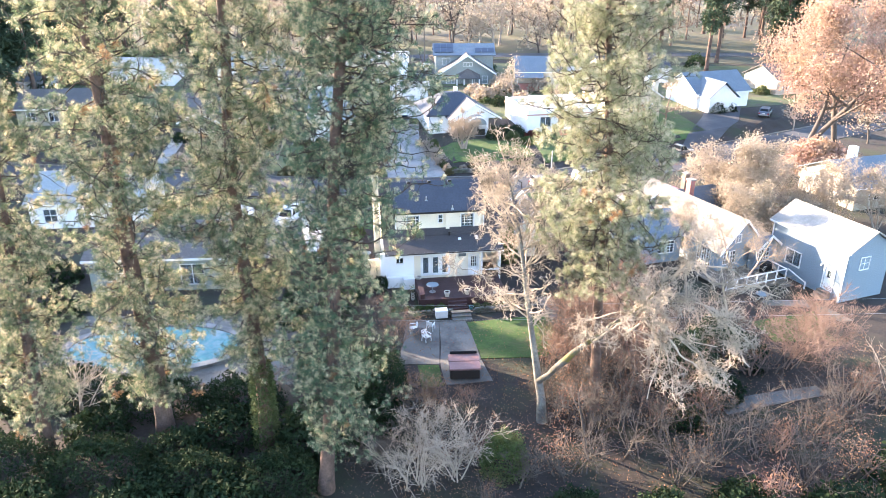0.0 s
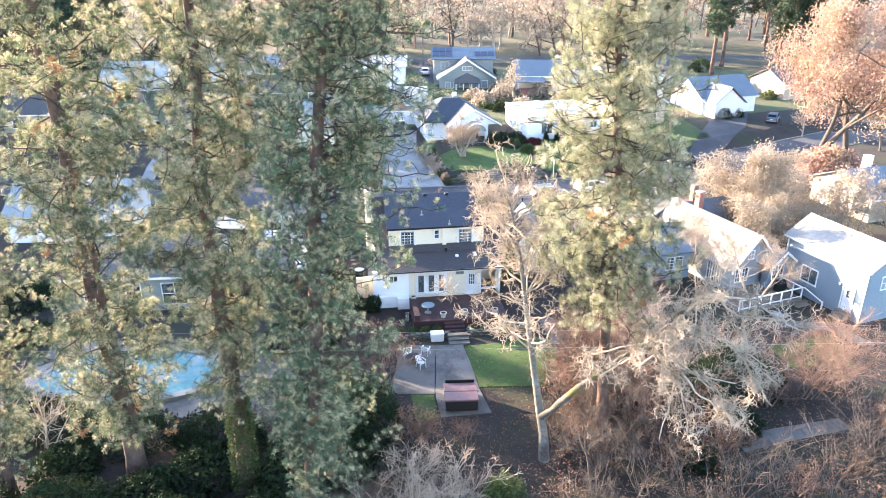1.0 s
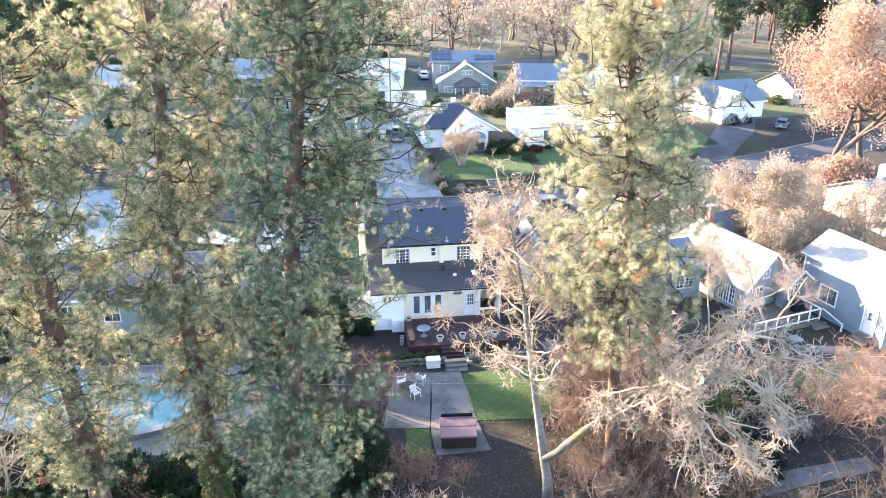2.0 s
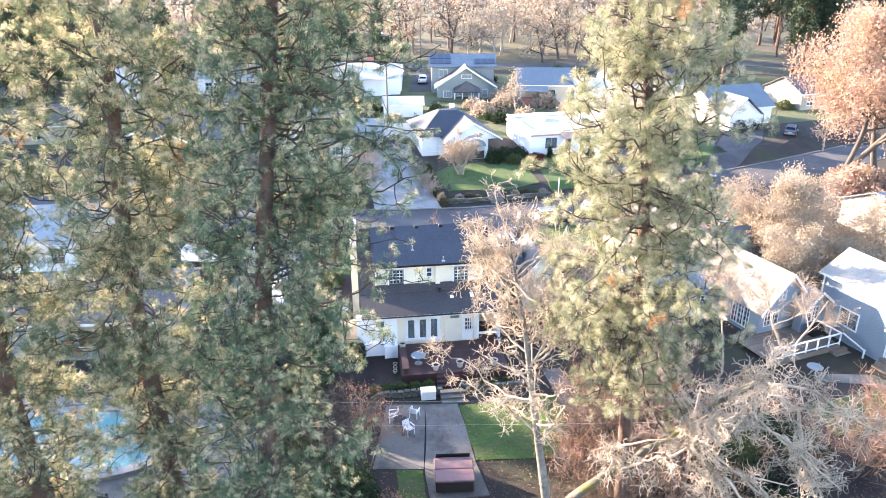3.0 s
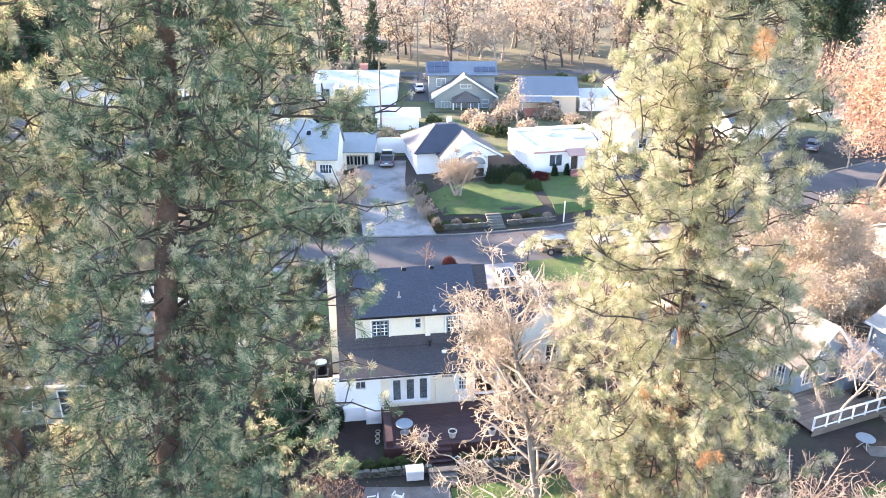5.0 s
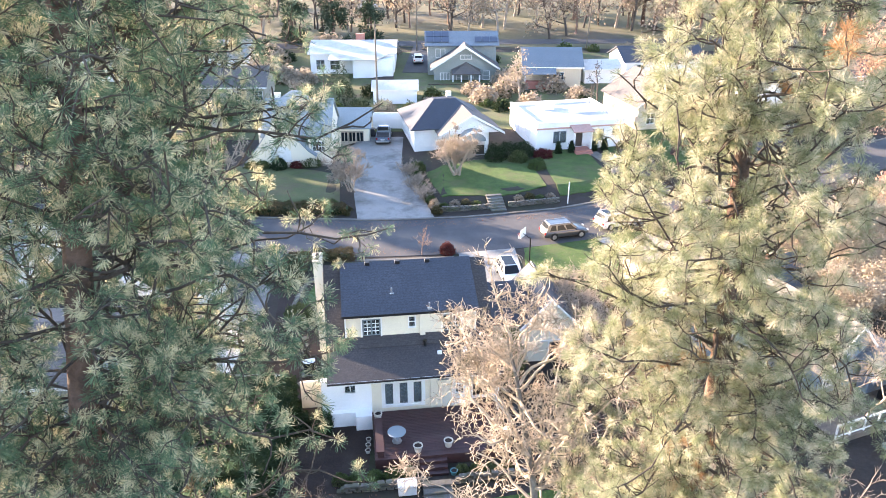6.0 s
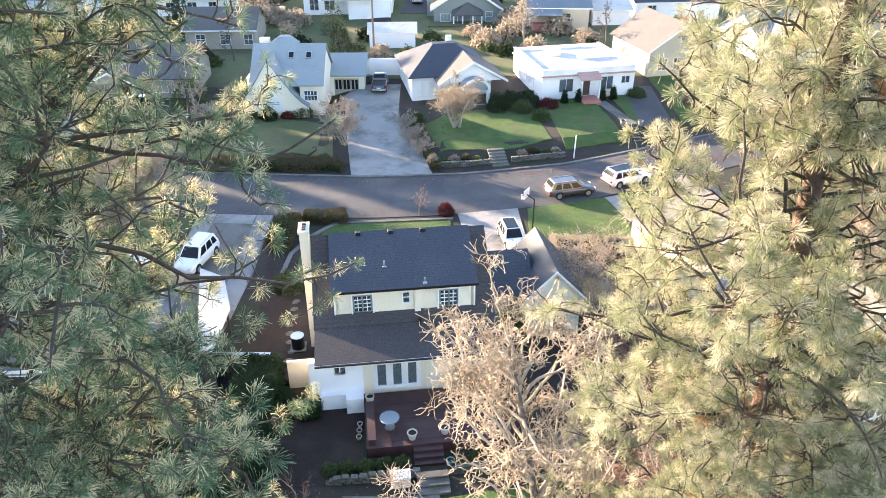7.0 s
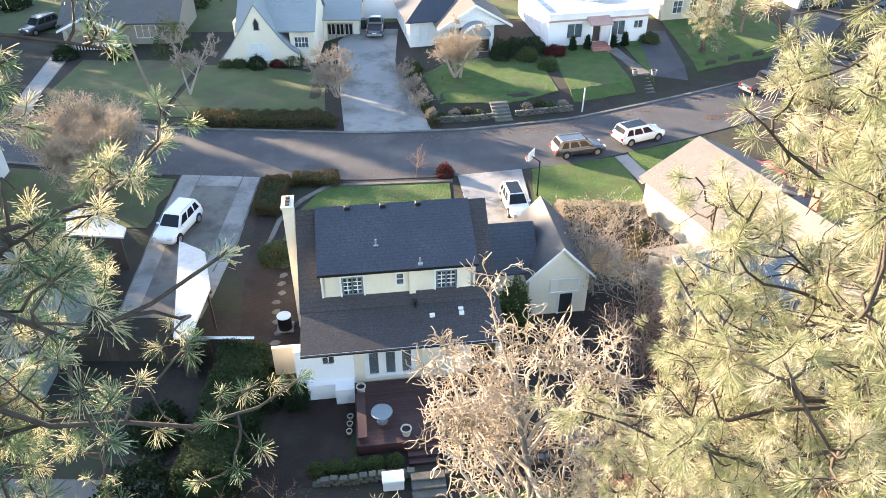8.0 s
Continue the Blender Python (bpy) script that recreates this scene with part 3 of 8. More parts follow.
for a, b in tri:
    window(house, a + 0.03, b - 0.03, 0.78, 2.37, WALL_Y + 0.02, cols=1, rows=1, curtain="curtain", w=0.03)
part("downpipe", B((6.2, 6.3, WALL_Y - 0.1, WALL_Y, 0.3, 2.9)), "cream", house)
part("vent", B(*[(6.65, 7.35, WALL_Y - 0.02, WALL_Y + 0.1, 2.32 + 0.07 * i, 2.36 + 0.07 * i) for i in range(4)]), "greyblue", house, "grey slatted vent")
door = part("door", panel(7.66, 8.46, DECK_Z, 2.42, WALL_Y + 0.06, WALL_Y + 0.11, [(7.82, 8.3, 1.25, 2.25)]), "white", house, "white back door with nine small panes")
window(house, 7.82, 8.3, 1.25, 2.25, WALL_Y + 0.05, cols=3, rows=3, w=0.03, name="door_light")
part("handle", R((8.38, WALL_Y, 1.35), (8.38, WALL_Y + 0.06, 1.35), 0.035), "metal", house)
part("door_frame", B((7.55, 7.66, WALL_Y - 0.04, WALL_Y + 0.2, DECK_Z, 2.5), (8.46, 8.57, WALL_Y - 0.04, WALL_Y + 0.2, DECK_Z, 2.5), (7.55, 8.57, WALL_Y - 0.04, WALL_Y + 0.2, 2.42, 2.53)), "white", house)
# open side porch at the corner
part("porch_post", B((10.4, 10.6, WALL_Y, WALL_Y + 0.2, BASE, 3.0)), "white", house)
part("porch_post", B((8.75, 8.9, WALL_Y, WALL_Y + 0.2, BASE, 3.0)), "white", house)
part("porch_rail", B((8.9, 10.4, WALL_Y + 0.02, WALL_Y + 0.14, 0.75, 0.9)), "white", house)
part("porch_beam", B((8.9, 10.4, WALL_Y + 0.02, WALL_Y + 0.14, 2.6, 3.0)), "white", house)
part("porch_floor", B((8.75, 10.6, WALL_Y, 3.2, 0.2, 0.4)), "darkwood", house)
part("wall", B((8.75, 10.6, 3.2, 3.4, BASE, 3.4)), "cream", house)
# dormer wall
DY = 3.2
dd = [(2.2, 3.36), (7.32, 8.48)]
part("dormer_wall", panel(1.15, 9.45, 3.2, 5.72, DY, DY + 0.2, [(a, b, 3.75, 5.42) for a, b in dd] + [(5.16, 5.56, 4.65, 5.42)]), "cream", house)
for a, b in dd:
    fr = part("french_door", panel(a, b, 3.75, 5.42, DY + 0.03, DY + 0.08, [(a + 0.1, (a + b) / 2 - 0.05, 4.25, 5.32), ((a + b) / 2 + 0.05, b - 0.1, 4.25, 5.32)]), "greyblue", house, "grey-blue French door")
    for p, q in ((a + 0.1, (a + b) / 2 - 0.05), ((a + b) / 2 + 0.05, b - 0.1)):
        window(house, p, q, 4.25, 5.32, DY + 0.02, cols=2, rows=4, w=0.02, name="door_light", trim="greyblue", bars="white")
    part("door_frame", B((a - 0.09, a, DY - 0.04, DY + 0.1, 3.7, 5.5), (b, b + 0.09, DY - 0.04, DY + 0.1, 3.7, 5.5), (a - 0.09, b + 0.09, DY - 0.045, DY + 0.1, 5.42, 5.52)), "white", house)
window(house, 5.18, 5.54, 4.67, 5.4, DY, cols=1, rows=2)
part("flue_box", B((5.85, 6.2, DY - 0.12, DY, 3.5, 5.66)), "cream", house)
part("corner_board", B((1.1, 1.2, DY - 0.03, DY, 3.4, 5.66)), "white", house)
part("corner_board", B((9.4, 9.5, DY - 0.03, DY, 3.4, 5.66)), "white", house)
for x in (1.15, 9.25):
    part("dormer_cheek", S([(x, DY, 3.4), (x, DY, 5.7), (x, 7.0, 7.3)], (0.2, 0, 0)), "cream", house)
RIDGE_Y, RIDGE_Z = 7.1, 7.4
# roofs: each slope is a slab of its own
part("dormer_roof", S([(0.95, 3.02, 5.7), (9.65, 3.02, 5.7), (9.65, RIDGE_Y, RIDGE_Z + 0.04), (0.95, RIDGE_Y, RIDGE_Z + 0.04)], (0, 0, 0.1)), "slate", house, "charcoal asphalt shingles in courses")
part("back_slope", S([(-0.15, 2.6, 3.55), (10.65, 2.6, 3.55), (10.65, RIDGE_Y, RIDGE_Z - 0.05), (-0.15, RIDGE_Y, RIDGE_Z - 0.05)], (0, 0, 0.1)), "rustroof", house)
part("porch_roof", S([(-0.1, -0.1, 2.98), (10.75, -0.1, 2.98), (10.75, 2.75, 3.56), (-0.1, 2.75, 3.56)], (0, 0, 0.1)), "rustroof", house, "dark shallow-pitched shingle roof")
part("front_slope", S([(-0.15, RIDGE_Y, RIDGE_Z - 0.05), (10.65, RIDGE_Y, RIDGE_Z - 0.05), (10.65, 12.1, 3.0), (-0.15, 12.1, 3.0)], (0, 0, 0.1)), "slate", house)
part("fascia", B((-0.1, 10.75, -0.14, -0.1, 2.86, 3.06)), "white", house)
part("fascia", B((0.95, 9.65, 2.985, 3.02, 5.64, 5.8)), "blackmetal", house)
part("gutter", B((-0.1, 10.75, -0.24, -0.14, 2.98, 3.07)), "blackmetal", house)
for x in (0.0, 10.3):
    part("gable_wall", S([(x, 0.7, BASE), (x, 0.7, 3.05), (x, 2.7, 3.5), (x, RIDGE_Y, RIDGE_Z - 0.1), (x, 11.6, 3.3), (x, 11.6, BASE)], (0.25, 0, 0)), "cream", house)
part("front_wall", B((0.25, 10.3, 11.4, 11.6, BASE, 3.2)), "cream", house)
chim = part("chimney", turned(B((-0.72, -0.18, 6.1, 7.25, -0.3, 8.15), (-0.78, -0.12, 6.02, 7.33, 8.15, 8.3)), Matrix.Identity(4)), "cream", house, "tall cream chimney stack")
for i in range(3):
    part("flue", B((-0.56, -0.32, 6.22 + 0.33 * i, 6.45 + 0.33 * i, 8.3, 8.38)), "dark", chim)
for x in (2.75, 4.75, 6.75):
    v = part("ridge_vent", B((x - 0.16, x + 0.16, 6.75, 7.05, 7.35, 7.62), bevel=0.03), "blackmetal", house, "black roof vent")
    part("vent_face", B((x - 0.17, x - 0.15, 6.8, 7.0, 7.45, 7.58)), "metal", v)
for x, y, z in ((4.2, 4.6, 6.4), (6.5, 3.3, 5.88)):
    part("vent_pipe", R((x, y, z - 0.1), (x, y, z + 0.4), 0.05), "metal", house)
    part("flashing", B((x - 0.13, x + 0.13, y - 0.16, y + 0.1, z - 0.14, z + 0.06)), "metal", house)
for x, y in ((6.95, 1.75), (8.55, 2.1), (8.55, 1.75)):
    part("roof_vent", B((x - 0.14, x + 0.14, y - 0.1, y + 0.1, 3.4, 3.62), bevel=0.03), "white", house)
part("vent_pipe", R((6.1, 2.5, 3.5), (6.1, 2.5, 3.95), 0.07), "blackmetal", house)
part("vent_cap", R((6.1, 2.5, 3.92), (6.1, 2.5, 4.02), 0.15), "blackmetal", house)

# wing with the steep cross gable, and the low link to it
wing = thing("garage_wing", "cream gabled wing with charcoal shingle roof beside the house", "house wing", HOUSE)
gx0, gx1, gm, gy0, gy1, ge, ga = 13.1, 17.1, 15.1, 5.2, 11.2, 2.6, 4.75
part("gable_wall", S([(gx0 + 0.15, gy0 + 0.3, BASE), (gx1 - 0.15, gy0 + 0.3, BASE), (gx1 - 0.15, gy0 + 0.3, ge), (gm, gy0 + 0.3, ga - 0.15), (gx0 + 0.15, gy0 + 0.3, ge)], (0, 0.2, 0)), "cream", wing)
part("wall", B((gx0 + 0.15, gx0 + 0.35, gy0 + 0.5, gy1 - 0.2, BASE, ge), (gx1 - 0.35, gx1 - 0.15, gy0 + 0.5, gy1 - 0.2, BASE, ge)), "cream", wing)
part("gable_wall", S([(gx0 + 0.15, gy1 - 0.4, BASE), (gx1 - 0.15, gy1 - 0.4, BASE), (gx1 - 0.15, gy1 - 0.4, ge), (gm, gy1 - 0.4, ga - 0.15), (gx0 + 0.15, gy1 - 0.4, ge)], (0, 0.2, 0)), "cream", wing)
part("roof_slope", S([(gx0 - 0.1, gy0, ge - 0.1), (gx0 - 0.1, gy1, ge - 0.1), (gm, gy1, ga), (gm, gy0, ga)], (0, 0, 0.1)), "slate", wing)
part("roof_slope", S([(gx1 + 0.1, gy0, ge - 0.1), (gx1 + 0.1, gy1, ge - 0.1), (gm, gy1, ga), (gm, gy0, ga)], (0, 0, 0.1)), "slate", wing)
part("bargeboard", S([(gx0 - 0.15, gy0 - 0.03, ge - 0.2), (gm, gy0 - 0.03, ga - 0.1), (gm, gy0 - 0.03, ga + 0.08), (gx0 - 0.15, gy0 - 0.03, ge - 0.02)], (0, 0.05, 0)), "white", wing)
part("bargeboard", S([(gx1 + 0.15, gy0 - 0.03, ge - 0.2), (gm, gy0 - 0.03, ga - 0.1), (gm, gy0 - 0.03, ga + 0.08), (gx1 + 0.15, gy0 - 0.03, ge - 0.02)], (0, 0.05, 0)), "white", wing)
window(wing, 14.6, 16.3, 1.4, 2.3, gy0 + 0.28, cols=3, rows=1)
part("door", B((15.2, 16.0, gy0 + 0.24, gy0 + 0.29, -0.2, 1.2)), "dark", wing)
part("porch_frame", B((15.1, 15.2, gy0 + 0.2, gy0 + 0.3, -0.3, 1.3), (16.0, 16.1, gy0 + 0.2, gy0 + 0.3, -0.3, 1.3)), "white", wing)
part("link_wall", B((10.6, 13.2, 6.2, 6.4, BASE, 2.7)), "cream", wing)
part("link_slope", S([(10.5, 5.9, 2.6), (14.0, 5.9, 2.6), (14.0, 8.6, 4.55), (10.5, 8.6, 4.55)], (0, 0, 0.1)), "slate", wing)
part("link_slope", S([(10.5, 11.3, 2.6), (14.0, 11.3, 2.6), (14.0, 8.6, 4.55), (10.5, 8.6, 4.55)], (0, 0, 0.1)), "slate", wing)

# ---- deck ----
deck = thing("deck", "red-brown stained timber deck behind the house", "deck", HOUSE)
n_board = 31
bm0 = B((2.55, 10.3, 0, 0.132, DECK_Z - 0.04, DECK_Z))
board = bpy.data.meshes.new("board")
bm0.to_mesh(board); bm0.free()
board.materials.append(M["deck"])
for i in range(n_board):
    ob = new("board", board)
    ob.parent = deck
    ob.location = (0, WALL_Y - 0.15 - 0.14 * (i + 1), 0)
dy0 = WALL_Y - 0.15 - 0.14 * n_board
part("skirt", B((2.55, 10.3, dy0 - 0.05, dy0, -0.3, DECK_Z)), "deck", deck)
part("skirt", B((2.5, 2.55, dy0, WALL_Y, -0.3, DECK_Z)), "deck", deck)
for k, z in enumerate((0.22, 0.04, -0.14)):
    part("step", B((5.0, 6.6, dy0 - 0.35 - 0.32 * k, dy0 - 0.05 - 0.32 * k, -0.3, z)), "deck", deck)
bench = thing("bench", "red-brown timber bench along the edge of the deck", "bench", HOUSE)
part("seat", B((2.6, 3.05, dy0 + 0.1, -0.9, DECK_Z + 0.4, DECK_Z + 0.46)), "deck", bench)
for y in (dy0 + 0.15, -1.0):
    part("leg", B((2.65, 3.0, y, y + 0.1, DECK_Z, DECK_Z + 0.4)), "deck", bench)
tab = thing("patio_table", "round pale grey-blue table on the deck", "table", HOUSE @ pose(3.85, -2.6, DECK_Z))
part("tabletop", lathe([(0.02, 0.68), (0.53, 0.68), (0.55, 0.7), (0.53, 0.73), (0.02, 0.73)], 20), "greyblue", tab)
part("pedestal", R((0, 0, 0), (0, 0, 0.69), 0.05), "metal", tab)
part("foot", R((0, 0, 0), (0, 0, 0.04), 0.3), "metal", tab)


def pot(m, r, h, label, mat="terracotta", plant=True):
    t = thing("planter", label, "plant pot", m, "garden pots")
    part("pot", lathe([(r * 0.7, 0), (r, h * 0.85), (r * 1.1, h * 0.86), (r * 1.1, h), (r * 0.9, h), (r * 0.88, h * 0.8), (0.02, h * 0.8)]), mat, t)
    part("soil", R((0, 0, h * 0.78), (0, 0, h * 0.84), r * 0.86, n=12), "mulch", t)
    return t


pot(HOUSE @ pose(2.85, -0.55, DECK_Z), 0.24, 0.6, "pale ceramic pot on the deck beside the bench")
pot(HOUSE @ pose(5.0, -3.6, DECK_Z), 0.26, 0.45, "cream ceramic pot at the edge of the deck")
pot(HOUSE @ pose(6.8, -3.4, DECK_Z), 0.26, 0.45, "cream ceramic pot at the edge of the deck")
pot(HOUSE @ pose(9.3, -3.5, DECK_Z), 0.26, 0.45, "cream ceramic pot at the edge of the deck")
pot(HOUSE @ pose(6.9, -5.0, -0.3), 0.2, 0.3, "small turquoise pot beside the steps", "poolwater")
for i, y in enumerate((-1.6, -2.1, -2.6)):
    pot(HOUSE @ pose(2.2 - 0.04 * i, y, -0.3), 0.15, 0.25, "small cream pot on the soil beside the deck")

# ---- terrace wall, steps and patio ----
LAWN_Z = -0.3
wallstones = thing("garden_wall", "low dry stone retaining wall below the deck", "garden wall", HOUSE)
random.seed(4)
stone_meshes = []
for k in range(5):
    bm = B((0, random.uniform(0.34, 0.5), 0, 0.3, 0, 0.17), bevel=0.03)
    for q in bm.verts:
        q.co += Vector((random.uniform(-0.02, 0.02), random.uniform(-0.03, 0.03), random.uniform(-0.015, 0.015)))
    me = bpy.data.meshes.new("stone")
    bm.to_mesh(me); bm.free()
    me.materials.append(M["stone"])
    stone_meshes.append(me)
for row in range(3):
    for x0, x1 in ((0.3, 5.0), (6.7, 12.0)):
        x = x0 + 0.2 * row
        while x < x1:
            me = random.choice(stone_meshes)
            ob = new("stone", me)
            ob.parent = wallstones
            ob.location = (x, -5.75 + random.uniform(-0.04, 0.04), -0.35 + 0.17 * row)
            x += 0.46
steps = thing("garden_steps", "weathered stone steps from the terrace to the patio", "steps", HOUSE)
for k in range(3):
    part("tread", B((5.0, 6.65, -6.2 - 0.42 * k, -5.75 - 0.42 * k, -0.5, 0.12 - 0.14 * k), bevel=0.03), "stone", steps)
strip("patio", [(-0.3, 53.0), (-0.15, 49), (-0.22, 46.4), (0.22, 43.7)], [(1.85, 53.2), (2.3, 51), (2.9, 47), (3.6, 44.2)], "paving", "stained grey concrete patio slab", "patio", 0.06, 0.15)
strip("patio_side", [(-3.3, 46.4), (-3.0, 53.0)], [(-0.26, 46.4), (-0.3, 53.0)], "paving", "stained grey concrete patio slab with leaves", "patio", 0.064, 0.15)
strip("back_lawn", [(2.0, 53.0), (2.9, 47.3)], [(9.0, 54.3), (9.3, 52), (8.0, 47.6)], "grass", "short green lawn in the shade beside the patio", "lawn", 0.04)
strip("lawn_patch", [(-1.9, 46.3), (-1.4, 43.2)], [(-0.35, 46.3), (0.05, 43.6)], "grass", "small patch of grass beside the patio", "lawn", 0.045)
strip("terrace_bed", [(-7.0, 53.4), (-7.0, 60)], [(-2.4, 53.9), (-2.6, 60)], "mulch", "dark soil bed beside the house", "flower bed", 0.03)

tub = thing("hot_tub", "square hot tub with folded maroon vinyl cover on the patio", "hot tub", pose(1.55, 45.35, lie(1.5, 45) + 0.06, 0, 0, 3))
part("cabinet", B((-1.08, 1.08, -1.0, 1.0, 0.0, 0.78), bevel=0.06), "tubside", tub)
part("cover", B((-1.14, 1.14, -1.06, -0.01, 0.78, 0.92), bevel=0.04), "tubcover", tub)
part("cover", B((-1.14, 1.14, 0.01, 1.06, 0.78, 0.92), bevel=0.04), "tubcover", tub)
part("rail", B((-1.0, 1.0, 1.1, 1.14, 0.5, 1.1), (-1.0, -0.96, 1.1, 1.14, 0, 1.1), (0.96, 1.0, 1.1, 1.14, 0, 1.1)), "blackmetal", tub)
chest = thing("deck_box", "white plastic storage box beside the garden steps", "storage box", HOUSE @ pose(4.15, -6.1, -0.24))
part("body", B((-0.5, 0.5, -0.32, 0.32, 0, 0.62), bevel=0.03), "plastic", chest)
part("lid", B((-0.53, 0.53, -0.35, 0.35, 0.62, 0.7), bevel=0.03), "plastic", chest)


def patio_chair(m):
    t = thing("patio_chair", "white moulded plastic garden chair on the patio", "chair", m, "garden chairs")
    part("seat", B((-0.25, 0.25, -0.25, 0.25, 0.4, 0.44), bevel=0.01), "plastic", t)
    part("backrest", turned(B((-0.26, 0.26, -0.02, 0.02, 0, 0.48), bevel=0.01), pose(0, 0.26, 0.42, -12)), "plastic", t)
    for sx in (-1, 1):
        part("armrest", B((sx * 0.28 - 0.03, sx * 0.28 + 0.03, -0.25, 0.25, 0.62, 0.66)), "plastic", t)
        for sy in (-1, 1):
            part("leg", R((sx * 0.27, sy * 0.26, 0), (sx * 0.25, sy * 0.22, 0.64 if sy < 0 else 0.45), 0.03), "plastic", t)
    return t


c0 = patio_chair(pose(-1.3, 49.8, -0.22, 0, 0, 40))
copy_thing(c0, pose(-1.0, 51.6, -0.22, 0, 0, 160))
copy_thing(c0, pose(-2.4, 51.2, -0.22, 0, 0, -80))
fp = thing("garden_table", "low round dark metal table on the patio", "table", pose(-1.9, 50.6, -0.22))
part("tabletop", lathe([(0.02, 0.42), (0.5, 0.42), (0.52, 0.45), (0.5, 0.48), (0.02, 0.48)], 18), "blackmetal", fp)
for a in range(4):
    part("leg", R((0.4 * math.cos(a * 1.57 + 0.4), 0.4 * math.sin(a * 1.57 + 0.4), 0), (0.3 * math.cos(a * 1.57 + 0.4), 0.3 * math.sin(a * 1.57 + 0.4), 0.43), 0.02), "blackmetal", fp)

# side of the house
ac = thing("air_conditioner", "round-topped outdoor air conditioning unit on a pad", "air conditioner", HOUSE @ pose(-1.55, 6.1, -0.2))
part("casing", lathe([(0.42, 0.05), (0.42, 0.85), (0.44, 0.86), (0.44, 0.92), (0.36, 0.92), (0.35, 0.84), (0.02, 0.84)], 18), "blackmetal", ac)
part("grille", lathe([(0.36, 0.93), (0.43, 0.93), (0.43, 0.96), (0.36, 0.96), (0.34, 0.94)], 18), "metal", ac)
part("pad", B((-0.5, 0.5, -0.5, 0.5, 0, 0.05)), "concrete", ac)
solid("screen_wall", B((-1.9, -0.3, 2.2, 2.38, -0.5, 1.7)), "cream", "low cream rendered screen wall beside the house", "wall", HOUSE, kind="structure")
strip("side_bed", [(-9.6, 62), (-11.2, 70), (-12.2, 79)], [(-6.0, 62), (-7.0, 70), (-8.5, 79)], "mulch", "brown bark mulch bed beside the house", "flower bed", 0.03)
path = thing("stepping_stones", "flat grey stepping stones in bark mulch", "stepping stones")
for k in range(9):
    bm = lathe([(0.15, 0), (0.26, 0.02), (0.24, 0.05), (0.02, 0.055)], 6)
    for q in bm.verts:
        q.co.x *= random.uniform(0.9, 1.5)
    part("stone", turned(bm, pose(-7.9 - 0.12 * k + random.uniform(-0.2, 0.2), 63.8 + 0.95 * k, lie(-8, 63.8 + 0.95 * k) + 0.03, 0, 0, random.uniform(0, 90))), "stone", path)

# ---- plants ----
class Geo:
    """Collects vertices and faces of one mesh."""
    def __init__(self):
        self.v, self.f, self.n, self.tubes = [], [], 0, {}

    def add(self, v, f):
        self.v.append(np.asarray(v, np.float32))
        self.f.append((np.asarray(f, np.int64) + self.n))
        self.n += len(v)

    def flush(self):
        """Turns the waiting lines into tubes, all those of one kind at once."""
        for (n, sides), rows in self.tubes.items():
            path = np.array([r[0] for r in rows], float)
            radii = np.array([r[1] for r in rows], float)
            d = np.gradient(path, axis=1)
            d /= np.linalg.norm(d, axis=2, keepdims=True) + 1e-9
            ref = np.where(np.abs(d[..., 2:3]) > 0.9, np.array([1.0, 0, 0]), np.array([0, 0, 1.0]))
            a = np.cross(d, ref)
            a /= np.linalg.norm(a, axis=2, keepdims=True) + 1e-9
            b = np.cross(d, a)
            ang = np.arange(sides) * math.tau / sides
            v = path[:, :, None] + radii[:, :, None, None] * (np.cos(ang)[:, None] * a[:, :, None] + np.sin(ang)[:, None] * b[:, :, None])
            i, j = np.meshgrid(np.arange(n - 1), np.arange(sides), indexing="ij")
            f = np.stack([i * sides + j, i * sides + (j + 1) % sides, (i + 1) * sides + (j + 1) % sides, (i + 1) * sides + j], -1).reshape(-1, 4)
            f = (np.arange(len(rows)) * n * sides)[:, None, None] + f[None]
            self.add(v.reshape(-1, 3), f.reshape(-1, 4))
        self.tubes = {}

    def obj(self, name, material, smooth=False):
        self.flush()
        me = bpy.data.meshes.new(name)
        v = np.concatenate(self.v)
        counts = np.concatenate([np.full(len(f), f.shape[1]) for f in self.f])
        loops = np.concatenate([f.ravel() for f in self.f]).astype(np.int32)
        me.vertices.add(len(v))
        me.vertices.foreach_set("co", v.ravel())
        me.loops.add(len(loops))
        me.loops.foreach_set("vertex_index", loops)
        me.polygons.add(len(counts))
        me.polygons.foreach_set("loop_start", np.concatenate([[0], np.cumsum(counts)[:-1]]).astype(np.int32))
        if smooth:
            me.polygons.foreach_set("use_smooth", np.ones(len(counts), bool))
        me.update(calc_edges=True)
        me.materials.append(M[material])
        return new(name, me)


def tube(geo, path, radii, sides=6):
    """A round tapering tube along a line of points."""
    geo.tubes.setdefault((len(path), sides), []).append((path, radii))


def wander(rng, start, way, length, steps, jitter, droop=0.0):
    """A crooked line from start."""
    p, d = [np.array(start, float)], np.array(way, float)
    d /= np.linalg.norm(d)
    for k in range(steps):
        d = d + rng.normal(0, jitter, 3) + np.array([0, 0, droop])
        d /= np.linalg.norm(d)
        p.append(p[-1] + d * length / steps)
    return np.array(p)


